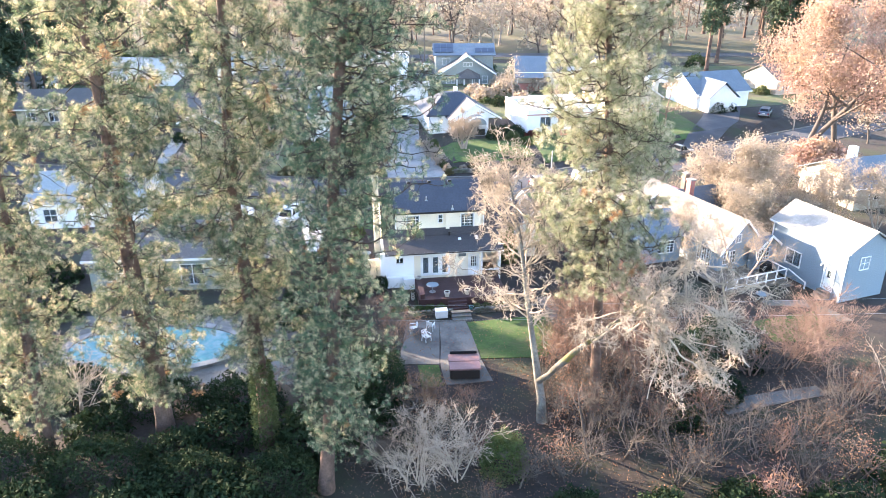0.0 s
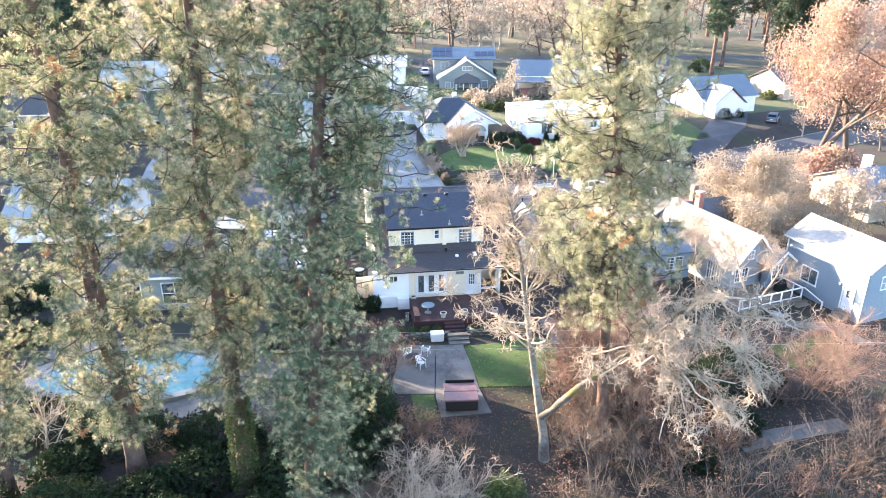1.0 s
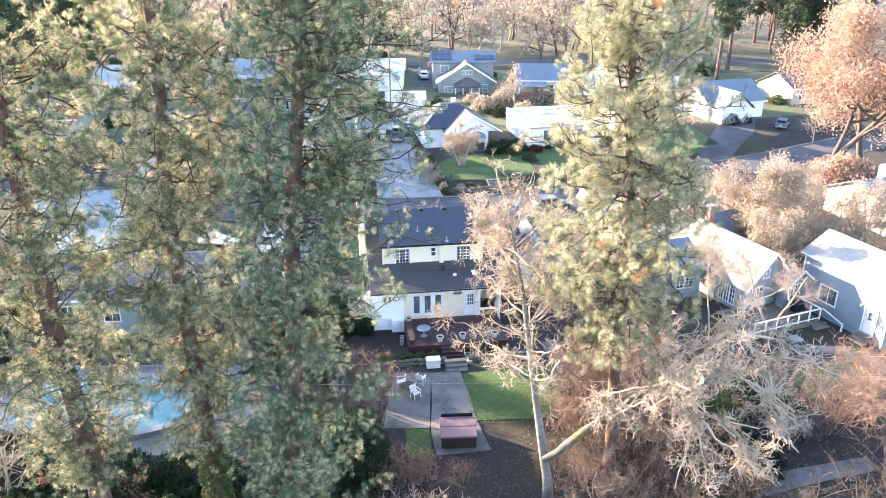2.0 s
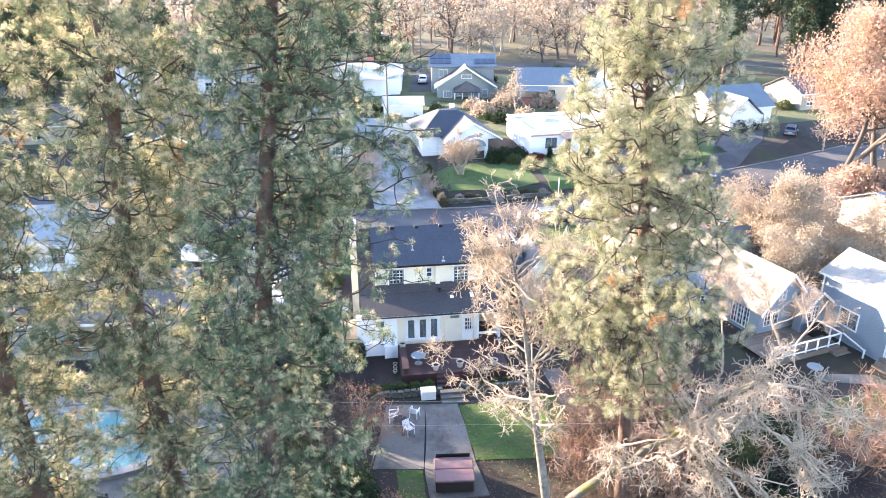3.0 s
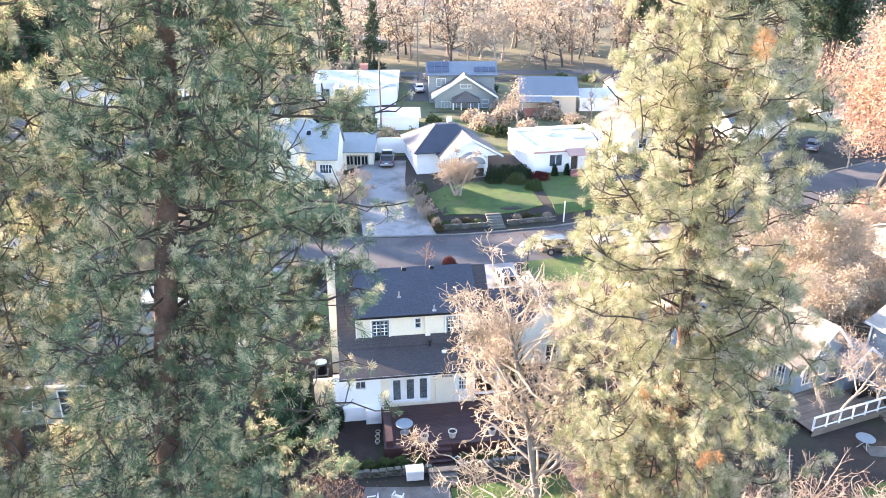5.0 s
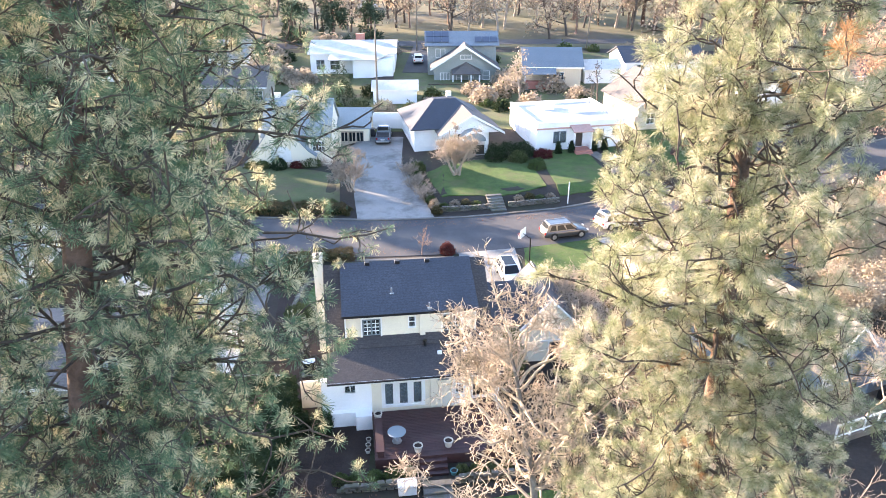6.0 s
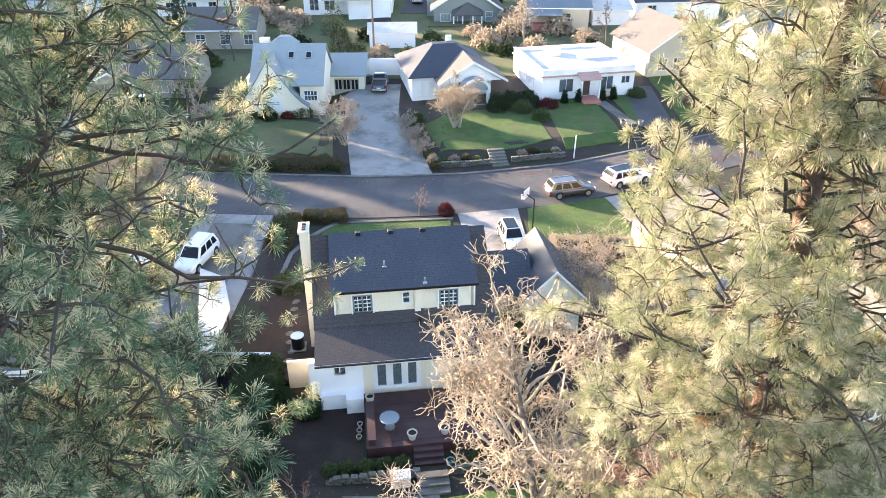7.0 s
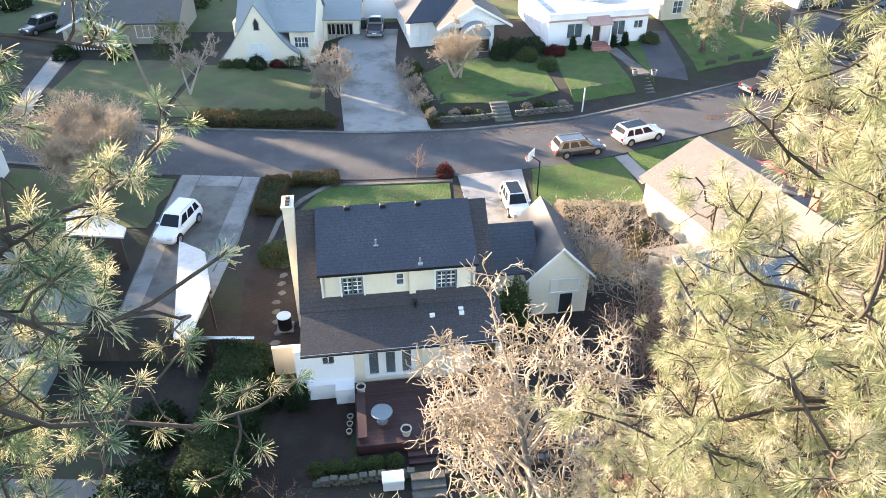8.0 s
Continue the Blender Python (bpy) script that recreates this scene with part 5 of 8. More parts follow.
part("bargeboard", S([(-0.36, -0.4, 2.22), (-0.36, 2.9, 3.98), (-0.36, 2.9, 4.24), (-0.36, -0.4, 2.48)], (0.06, 0, 0)), "white", wingl)
ext = thing("cottage_extension", "small blue gabled extension facing the timber terrace", "house extension", pose(27.6, 62.6, 0, 0, 0, 24))
ew = [(2.05, 2.6, 0.9, 2.1), (2.75, 3.3, 0.9, 2.1)]
part("wall", panel(1.6, 4.2, -0.6, 2.45, -0.8, -0.6, ew), "siding", ext)
part("gable", S([(1.6, -0.8, 2.45), (4.2, -0.8, 2.45), (2.9, -0.8, 3.45)], (0, 0.2, 0)), "siding", ext)
part("wall", B((4.0, 4.2, -0.6, 2.6, -0.6, 2.45)), "siding", ext)
part("wall", B((1.6, 1.8, -0.6, -0.05, -0.6, 2.45)), "siding", ext)
part("roof_slope", S([(1.25, -1.3, 2.2), (1.25, 2.0, 2.2), (2.9, 2.0, 3.5), (2.9, -1.3, 3.5)], (0, 0, 0.1)), "blueroof", ext)
part("roof_slope", S([(4.6, -1.3, 2.15), (4.6, 2.4, 2.15), (2.9, 2.4, 3.5), (2.9, -1.3, 3.5)], (0, 0, 0.1)), "blueroof", ext)
for a in (1.25, 4.6):
    part("bargeboard", S([(a, -1.36, 2.08), (2.9, -1.36, 3.4), (2.9, -1.36, 3.64), (a, -1.36, 2.32)], (0, 0.06, 0)), "white", ext)
for a, b, c, e in ew:
    window(ext, a, b, c, e, -0.78, cols=2, rows=3)

gable_house("rear_cottage", "neighbouring house with broad pale sunlit shingle roof", pose(19.9, 72.2, 0, 0, 0, 23), 9.0, 7.5, 2.6, 4.8, -0.5, "creamsiding", "buffroof", axis="y", windows=((2.0, 3.2, 0.8, 2.0), (5.6, 6.8, 0.8, 2.0)))

link_ = gable_house("cottage_link", "small blue-roofed cross wing behind the cottage ridge", pose(25.6, 70.6, 0, 0, 0, 23), 4.6, 4.4, 2.7, 4.7, -0.5, "siding", "blueroof")
lc = part("chimney", B((0.6, 1.15, 2.0, 2.55, 3.9, 6.4)), "timber", link_, "tall brown chimney")
part("cap", B((0.52, 1.23, 1.92, 2.63, 6.4, 6.5)), "concrete", lc)

barn = thing("blue_garage", "tall pale blue timber-sided garage with sunlit white roof", "garage", pose(34.54, 56.5, 0, 0, 0, 111))
# local x runs along the long wall, away from the camera; the wall faces +y
BL, BW, BE, BR = 8.4, 5.0, 4.5, 6.05
flip = Matrix.Rotation(math.pi, 4, "Z")
mirror = Matrix.Translation((BL, 0, 0)) @ flip
part("wall", turned(panel(0, BL, -0.5, BE, 0, 0.2, [(BL - 6.35, BL - 4.75, 1.1, 2.4), (BL - 1.95, BL - 0.95, 0.3, 2.45)]), mirror), "siding", barn)
window(barn, BL - 6.35, BL - 4.75, 1.1, 2.4, 0.02, m=mirror, cols=2, rows=1, w=0.12)
bd = part("door", turned(panel(BL - 1.95, BL - 0.95, 0.3, 2.45, 0.04, 0.1, [(BL - 1.65, BL - 1.25, 1.45, 2.15)]), mirror), "white", barn, "white side door with a small window")
window(barn, BL - 1.65, BL - 1.25, 1.45, 2.15, 0.03, m=mirror, cols=1, rows=1, w=0.04, name="door_light")
part("door_frame", turned(B((BL - 2.07, BL - 1.95, -0.05, 0.1, 0.3, 2.57), (BL - 0.95, BL - 0.83, -0.05, 0.1, 0.3, 2.57), (BL - 2.07, BL - 0.83, -0.05, 0.1, 2.45, 2.57)), mirror), "white", barn)
for k in range(3):
    part("step", turned(B((BL - 2.05, BL - 0.85, -0.45 - 0.3 * (2 - k), -0.1 - 0.3 * (2 - k), -0.4, 0.28 - 0.2 * (2 - k))), mirror), "timber", barn)
part("gable_wall", S([(0, 0, -0.5), (0, -BW, -0.5), (0, -BW, BE), (0, -BW / 2, BR), (0, 0, BE)], (0.2, 0, 0)), "siding", barn)
part("gable_wall", S([(BL - 0.2, 0, -0.5), (BL - 0.2, -BW, -0.5), (BL - 0.2, -BW, BE), (BL - 0.2, -BW / 2, BR), (BL - 0.2, 0, BE)], (0.2, 0, 0)), "siding", barn)
part("wall", B((0.2, BL - 0.2, -BW, -BW + 0.2, -0.5, BE)), "siding", barn)
part("roof_slope", S([(-0.4, 0.2, BE - 0.08), (BL + 0.4, 0.2, BE - 0.08), (BL + 0.4, -BW / 2, BR), (-0.4, -BW / 2, BR)], (0, 0, 0.14)), "barnroof", barn, "sunlit white roof")
part("roof_slope", S([(-0.4, -BW - 0.5, BE - 0.15), (BL + 0.4, -BW - 0.5, BE - 0.15), (BL + 0.4, -BW / 2, BR), (-0.4, -BW / 2, BR)], (0, 0, 0.14)), "barnroof", barn)
window(barn, 1.6, 2.6, 2.6, 3.7, -0.02, m=Matrix.Rotation(-math.pi / 2, 4, "Z"), cols=2, rows=2)
part("corner_board", B((-0.04, 0.1, -0.02, 0.06, -0.5, BE)), "white", barn)
part("corner_board", B((BL - 0.08, BL + 0.04, -0.02, 0.06, -0.5, BE)), "white", barn)
part("gutter", B((-0.4, BL + 0.4, 0.2, 0.29, BE - 0.12, BE + 0.02)), "white", barn)
part("lamp", lathe([(0.05, 0), (0.09, 0.05), (0.05, 0.2)], 8), "white", barn).matrix_basis = pose(2.35, 0.1, 2.3)

ter = thing("terrace", "grey timber terrace with white railing behind the cottage", "terrace", pose(25.2, 57.95, 0, 0, 0, 22))
for k in range(27):
    part("board", B((0.0, 7.0, 0.16 * k, 0.16 * k + 0.145, 0.06, 0.1)), "timber", ter)
part("skirt", B((0, 7.0, -0.06, 0, -0.45, 0.1)), "timber", ter)
rail = thing("railing", "white painted railing round the timber terrace", "railing", pose(25.2, 57.95, 0.1, 0, 0, 22))
for k in range(7):
    part("post", B((6.9 * k / 6, 6.9 * k / 6 + 0.09, 0.0, 0.09, 0, 0.95)), "white", rail)
part("top_rail", B((0, 7.0, -0.02, 0.11, 0.95, 1.02)), "white", rail)
part("lower_rail", B((0.09, 6.9, 0.02, 0.07, 0.12, 0.2)), "white", rail)
for k in range(1, 4):
    part("post", B((6.9, 6.99, 0.95 * k, 0.95 * k + 0.09, 0, 0.95)), "white", rail)
part("top_rail", B((6.88, 7.01, 0.11, 2.96, 0.95, 1.02)), "white", rail)
part("stair_rail", S([(7.05, 0.0, 0.95), (7.5, -1.7, 0.2), (7.5, -1.7, 0.3), (7.05, 0.0, 1.05)], (0.06, 0, 0)), "white", rail)
part("stair_post", B((7.46, 7.56, -1.75, -1.65, -0.5, 0.35)), "white", rail)
for k in range(2):
    part("stair_tread", B((5.9, 7.4, -0.42 - 0.34 * k, -0.08 - 0.34 * k, -0.45, -0.08 - 0.18 * k)), "timber", ter)
tt = thing("garden_table", "round pale garden table on thin legs beside the terrace", "table", pose(28.0, 56.9, -0.3))
part("tabletop", lathe([(0.02, 0.68), (0.55, 0.68), (0.57, 0.7), (0.55, 0.72), (0.02, 0.72)], 18), "greyblue", tt)
for a in range(4):
    part("leg", R((0.42 * math.cos(a * 1.57), 0.42 * math.sin(a * 1.57), 0), (0.2 * math.cos(a * 1.57 + 2.5), 0.2 * math.sin(a * 1.57 + 2.5), 0.69), 0.018), "metal", tt)
gr = thing("barbecue", "covered black barbecue against the cottage wall", "barbecue", pose(30.3, 61.9, 0.1, 0, 0, 24))
part("body", B((-0.5, 0.5, -0.3, 0.3, 0.1, 0.75), bevel=0.05), "blackmetal", gr)
part("hood", B((-0.48, 0.48, -0.28, 0.28, 0.75, 1.1), bevel=0.12), "blackmetal", gr)
strip("right_lawn", [(25.6, 53), (26.2, 49.8)], [(31.6, 55), (31.0, 50)], "grass", "small shaded green lawn below the terrace", "lawn", 0.04)
strip("flagstone_path", [(28.0, 56.0), (31.5, 55.6), (33.0, 53)], [(28.0, 57.0), (32.5, 56.8), (34.2, 53.2)], "stone", "pale flagstone path round the lawn", "path", 0.05)
strip("concrete_path", [(18.8, 41.6), (21.7, 42.5), (26.5, 43.6)], [(19.0, 40.2), (22.0, 41.2), (26.8, 42.5)], "paving", "pale concrete path under the oak", "path", 0.05)
strip("side_path", [(8.2, 57.5), (9.2, 52.2), (9.4, 49.8)], [(9.6, 57.7), (10.6, 52.4), (10.7, 50.0)], "paving", "narrow concrete path beside the deck", "path", 0.06)

# ---- drives and front gardens ----
strip("driveway_left", [(-19.6, road_y(-19) - 4.0), (-19.2, 76), (-18.2, 66)], [(-13.0, road_y(-13) - 4.0), (-12.6, 74), (-12.9, 66)], "paving", "grey concrete driveway with darker middle", "driveway", 0.04)
strip("driveway_strip", [(-19.5, road_y(-19) - 4.0), (-19.1, 76), (-18.1, 66)], [(-18.0, road_y(-18) - 4.0), (-17.8, 76), (-17.0, 66)], "concrete", "pale concrete strip along the driveway", "driveway", 0.048)
strip("driveway_apron", [(-17.9, road_y(-17.9) - 4.0), (-17.9, road_y(-17.9) - 5.6)], [(-14.5, road_y(-14.5) - 4.0), (-14.5, road_y(-14.5) - 5.6)], "concrete", "pale concrete apron at the street end of the driveway", "driveway", 0.046)
strip("driveway_strip", [(-14.4, road_y(-14) - 4.0), (-14.2, 72), (-14.2, 68)], [(-13.1, road_y(-13) - 4.0), (-12.7, 72), (-12.8, 68)], "concrete", "pale concrete strip along the driveway", "driveway", 0.048)
strip("driveway_garage", [(3.0, road_y(3) - 3.9), (4.2, 76)], [(8.3, road_y(8) - 3.9), (8.6, 80), (8.6, 76)], "concrete", "pale concrete driveway in front of the garage", "driveway", 0.04)
strip("driveway_far", [(-7.2, road_y(-7) + 4.4), (-9.2, 103), (-11.0, 116)], [(0.7, road_y(0) + 4.4), (-1.4, 100), (-3.6, 106), (-3.9, 116)], "concrete", "long pale concrete driveway across the street", "driveway", 0.05)
strip("driveway_side", [(21.8, 103), (23.6, 116)], [(26.8, 103.4), (27.2, 116)], "asphalt", "dark asphalt driveway beside the white house", "driveway", 0.04)
strip("front_lawn", [(-9.6, 74.5), (-9.0, 79), (-7.2, 82.0), (2.4, 82.8)], [(-5.6, 72.5), (-5.0, 73.0), (-3, 73), (2.9, 73)], "grass", "green front lawn inside a concrete edging", "lawn", 0.045)
strip("lawn_edging", [(-10.6, 73.0), (-10.4, 77.0), (-9.2, 80.0), (-7.4, 82.2), (2.6, 83.1)], [(-10.25, 73.0), (-10.05, 77.0), (-8.9, 79.7), (-7.2, 81.85), (2.6, 82.8)], "paving", "curved concrete edging round the front lawn", "edging", 0.12, 0.2)
strip("garage_lawn", [(9.0, 77.6), (8.9, 81), (9.2, road_y(9) - 4.2)], [(17.2, 78.6), (17.6, 82), (16.4, road_y(16) - 4.2)], "grass", "bright green lawn beside the driveway", "lawn", 0.045)
strip("front_walk", [(16.4, road_y(16) - 4.1), (17.8, 82.8)], [(17.6, road_y(17) - 4.1), (19.0, 83.2)], "concrete", "narrow pale concrete front walk", "path", 0.05)
strip("verge_lawn", [(17.9, 83.5), (17.8, road_y(18) - 4.2)], [(24.5, 86), (25, road_y(25) - 4.3)], "grass", "grass beside the front walk", "lawn", 0.045)
strip("left_front_lawn", [(-40, 76), (-40, 85.5)], [(-19.8, 76), (-19.8, 83.0)], "dimgrass", "mossy front lawn beside the driveway", "lawn", 0.04)
strip("tudor_lawn", [(-24.5, 94.5), (-18, 94.0), (-9.6, 95.6)], [(-24.0, 106.5), (-18, 106.5), (-10.6, 104)], "dimgrass", "front lawn on a bank across the street", "lawn", 0.06)
strip("craftsman_lawn", [(1.2, 96.0), (7, 96.3), (13, 98.8)], [(-0.6, 104), (6, 107), (11.5, 108)], "grass", "front lawn above a low stone wall", "lawn", 0.06)
strip("white_house_lawn", [(14.2, 97.5), (21.0, 100.4)], [(12.6, 112), (18.8, 113.8)], "grass", "sloping front lawn with worn patches", "lawn", 0.06)
strip("white_house_lawn_b", [(22.9, 101.6), (23.6, 113.5)], [(20.9, 113.8), (21.0, 114.4)], "grass", "strip of lawn beside the front steps", "lawn", 0.06)
strip("east_lawn", [(28, 105), (42, 112)], [(27.5, 122), (40, 128)], "grass", "lawn beside the side street", "lawn", 0.05)
strip("bungalow_lawn", [(-37.6, 96), (-25, 94)], [(-37.8, 108), (-25, 108)], "dimgrass", "front lawn across the street", "lawn", 0.05)
strip("bungalow_walk", [(-39.6, 95.5), (-42.0, 110)], [(-37.8, 95.2), (-39.9, 110)], "concrete", "concrete driveway beside the bungalow", "driveway", 0.05)
strip("side_street", [(34.5, 104.0), (44, 122), (56, 150)], [(40.0, 107), (49.5, 120), (61, 148)], "asphalt", "side street of grey asphalt", "road", 0.05)
strip("back_gardens", [(-110, 116), (-30, 117), (28, 120), (110, 150)], [(-110, 168), (-30, 166), (28, 168), (110, 170)], "dimgrass", "rough grass of the back gardens beyond the houses", "lawn", 0.03, step=4, across=26)
strip("park_lawn", [(-120, 172), (160, 172)], [(-120, 300), (160, 300)], "parkgrass", "wide pale park grass beyond the houses", "lawn", 0.05, step=8, across=20)
strip("park_road", [(-120, 176), (-30, 170), (40, 178), (160, 190)], [(-120, 181), (-30, 175), (40, 183), (160, 195)], "asphalt", "street along the park", "road", 0.09, step=5)
strip("block_street", [(-6, 150), (-5, 174)], [(-1.5, 150), (-0.5, 174)], "asphalt", "short street beside the grey house", "road", 0.08)

# drift of fallen leaves along the kerbs
rng = np.random.default_rng(5)
fl = Geo()
pts = []
for x0, x1, off, n in ((9, 34, 3.6, 900), (-12, 8, 3.9, 500), (26, 34, -2, 500), (-22, 4, -3.8, 300)):
    x = rng.uniform(x0, x1, n)
    o = off - np.sign(off) * np.abs(rng.normal(0, 0.8, n))
    pts += [(a, road_y(a) + b, lie(a, road_y(a) + b) + 0.045) for a, b in zip(x, o)]
for n, x0, x1, y0, y1 in ((900, -10, 20, 38, 54), (300, -4, 4, 44, 53)):
    pts += [(a, b, lie(a, b) + 0.11) for a, b in zip(rng.uniform(x0, x1, n), rng.uniform(y0, y1, n))]
leaves(fl, rng, pts, 1, 0.055, 0.01)
tagged(fl.obj("fallen_leaves", "fallen"), "scattered brown fallen leaves on street and garden", "leaves", kind="stuff")


# ---- cars ----
def car(m, paint, label, length=4.6, width=1.85, height=1.65, style="suv", roof=None):
    """A parked car: x forward. Body with wheel arches, glazed cabin, wheels, lamps."""
    t = thing("car", label, "car", m)
    L, W, H = length / 2, width / 2, height
    belt = H * 0.58
    low = 0.26
    nose = belt * 0.93
    stations = [(-L, 0.84, low + 0.14, belt - 0.24), (-L + 0.07, 0.93, low + 0.05, belt - 0.1), (-L + 0.32, 0.99, low, belt), (-L * 0.4, 1.0, low, belt), (L * 0.3, 1.0, low, belt),
                (L * 0.52, 0.99, low, belt - 0.02), (L - 0.42, 0.96, low, nose - 0.05), (L - 0.16, 0.88, low + 0.03, nose - 0.15), (L - 0.02, 0.72, low + 0.12, nose - 0.32)]
    bm = bmesh.new()
    rows = []
    for x, f, z0, z1 in stations:
        w, mid = W * f, (z0 + z1) / 2
        half = [(0.88 * w, z0), (0.98 * w, z0 + 0.12), (w, mid), (0.985 * w, z1 - 0.16), (0.93 * w, z1 - 0.04), (0.72 * w, z1)]
        rows.append([bm.verts.new((x, y, z)) for y, z in half + [(-y, z) for y, z in half[::-1]]])
    n = len(rows[0])
    for p, q in zip(rows, rows[1:]):
        for i in range(n):
            bm.faces.new((p[i], p[(i + 1) % n], q[(i + 1) % n], q[i])).smooth = True
    bm.faces.new(rows[0][::-1]); bm.faces.new(rows[-1])
    bmesh.ops.recalc_face_normals(bm, faces=bm.faces[:])
    part("body", bm, paint, t)
    if style == "pickup":
        c0, c1, r0, r1 = -0.3, L * 0.5, -0.15, L * 0.22
        part("bed", B((-L + 0.12, c0 - 0.1, -W + 0.15, W - 0.15, belt - 0.02, belt + 0.015)), "dark", t)
    else:
        c0, c1, r0, r1 = -L + 0.08, L * 0.5, -L + 0.42, L * 0.16
    wl, wt, zl, zt = W - 0.06, W - 0.23, belt - 0.03, H - 0.03
    bm = bmesh.new()
    lowr = [bm.verts.new((x, y * wl, zl)) for x, y in ((c0, -1), (c1, -1), (c1, 1), (c0, 1))]
    top = [bm.verts.new((x, y * wt, zt)) for x, y in ((r0, -1), (r1, -1), (r1, 1), (r0, 1))]
    for i in range(4):
        bm.faces.new((lowr[i], lowr[(i + 1) % 4], top[(i + 1) % 4], top[i]))
    bm.faces.new(top); bm.faces.new(lowr[::-1])
    bmesh.ops.recalc_face_normals(bm, faces=bm.faces[:])
    bmesh.ops.bevel(bm, geom=[e for e in bm.edges if any(v in top for v in e.verts)], offset=0.07, segments=2, affect="EDGES")
    part("cabin", bm, paint, t)

    def on_side(u, v, s):
        return (c0 + (c1 - c0) * u) * (1 - v) + (r0 + (r1 - r0) * u) * v, s * (wl + (wt - wl) * v), zl + (zt - zl) * v

    def on_end(u, v, a, b):
        return a + (b - a) * v, (2 * u - 1) * (wl + (wt - wl) * v), zl + (zt - zl) * v

    panes = ((0.08, 0.47), (0.52, 0.94)) if style == "pickup" else ((0.1, 0.31), (0.34, 0.62), (0.65, 0.93))
    for s in (-1, 1):
        for a, b in panes:
            part("side_window", S([on_side(a, 0.12, s), on_side(b, 0.12, s), on_side(b - 0.02, 0.82, s), on_side(a + 0.03, 0.82, s)], (0, s * 0.012, 0.003)), "carglass", t)
    for name, a, b, v in (("windscreen", c1, r1, 0.08), ("rear_window", c0, r0, 0.34)):
        part(name, S([on_end(0.07, v, a, b), on_end(0.93, v, a, b), on_end(0.92, 0.9, a, b), on_end(0.08, 0.9, a, b)], (0.012 if a > 0 else -0.012, 0, 0.008)), "carglass", t)
    if roof:
        part("roof_panel", B((r0 + 0.2, r1 - 0.03, -wt + 0.13, wt - 0.13, zt - 0.01, zt + 0.012), bevel=0.005), roof, t)
    for s in (-1, 1):
        part("mirror", B((c1 - 0.35, c1 - 0.2, s * W - 0.02 if s > 0 else s * W - 0.16, s * W + 0.16 if s > 0 else s * W + 0.02, belt, belt + 0.14), bevel=0.03), paint, t)
        if style == "suv":
            part("roof_rail", R((r0 + 0.1, s * (wt - 0.06), H + 0.015), (r1 - 0.1, s * (wt - 0.06), H + 0.015), 0.022), "metal", t)
        part("headlight", B((L - 0.3, L - 0.03, s * (W - 0.35) - 0.16, s * (W - 0.35) + 0.16, nose - 0.3, nose - 0.14), bevel=0.03), "headlight", t)
        part("taillight", B((-L - 0.01, -L + 0.1, s * (W - 0.2) - 0.11, s * (W - 0.2) + 0.11, belt - 0.32, belt - 0.08), bevel=0.02), "taillight", t)
        for x in (-L * 0.6, L * 0.62):
            part("wheel_arch", R((x, s * (W - 0.22), 0.38), (x, s * (W + 0.004), 0.38), 0.4, n=18), "dark", t)
            w = part("wheel", R((x, s * (W - 0.2), 0.34), (x, s * (W + 0.01), 0.34), 0.34, n=18), "tyre", t)
            part("rim", R((x, s * (W - 0.05), 0.34), (x, s * (W + 0.02), 0.34), 0.22, n=12), "rim", w)
    part("bumper", B((-L - 0.04, -L + 0.08, -W + 0.12, W - 0.12, low + 0.08, low + 0.3), bevel=0.03), "dark" if style == "suv" else "metal", t)
    part("number_plate", B((-L - 0.055, -L - 0.035, -0.25, 0.25, low + 0.36, low + 0.48)), "plastic", t)
    return t


car(pose(19.0, 90.5, 0.02, 0, 0, 25), "whitecar", "white crossover with black glass roof parked on the street", 4.75, 1.9, 1.68, roof="carglass")
car(pose(13.3, 87.9, 0.02, 0, 0, 16), "darkcar", "dark grey estate car with roof rails parked on the street", 4.6, 1.8, 1.6)
car(pose(7.3, 78.8, 0.06, 0, 0, -80), "whitecar", "white hatchback on the concrete drive", 4.0, 1.7, 1.5, style="hatch", roof="carglass")
car(pose(-17.1, 75.3, 0.06, 0, 0, -101), "whitecar", "white sport utility vehicle on the driveway", 4.5, 1.8, 1.75)
car(pose(-6.4, 115.0, lie(-6.4, 115) + 0.06, 0, 0, 92), "bluecar", "slate blue pickup truck at the end of the driveway", 5.2, 1.9, 1.75, style="pickup", roof="whitecar")
car(pose(-46.8, 117.5, lie(-46.8, 117.5) + 0.04, 0, 0, -115), "darkcar", "dark people carrier beside the bungalow", 4.8, 1.9, 1.75)
car(pose(34.0, 102.2, 0.05, 0, 0, 30), "darkcar", "dark pickup truck parked at the corner", 5.2, 1.9, 1.75, style="pickup")
car(pose(27.6, 83.5, 0.0, 0, 0, 110), "redcar", "red car on the drive behind the pine", 4.4, 1.8, 1.5, style="hatch")
car(pose(55.5, 124, lie(55.5, 124) + 0.05, 0, 0, 60), "bluecar", "blue car on the side street", 4.5, 1.8, 1.5, style="hatch")
car(pose(-3.6, 158, lie(-3.6, 158) + 0.08, 0, 0, 95), "whitecar", "white car beside the grey house", 4.5, 1.8, 1.5, style="hatch")
car(pose(-19, 223, lie(-19, 223) + 0.06, 0, 0, 5), "whitecar", "white car across the park", 4.8, 1.9, 1.7)

# ---- across the street ----
def at(x, y, rz=0):
    return pose(x, y, lie(x, y), 0, 0, rz)


# cream cottage with the sweeping front gable
tud = thing("storybook_house", "cream stucco house with pale blue-grey roof and sweeping front gable", "house", at(-22.75, 106.4, 1))
bm = bmesh.new()
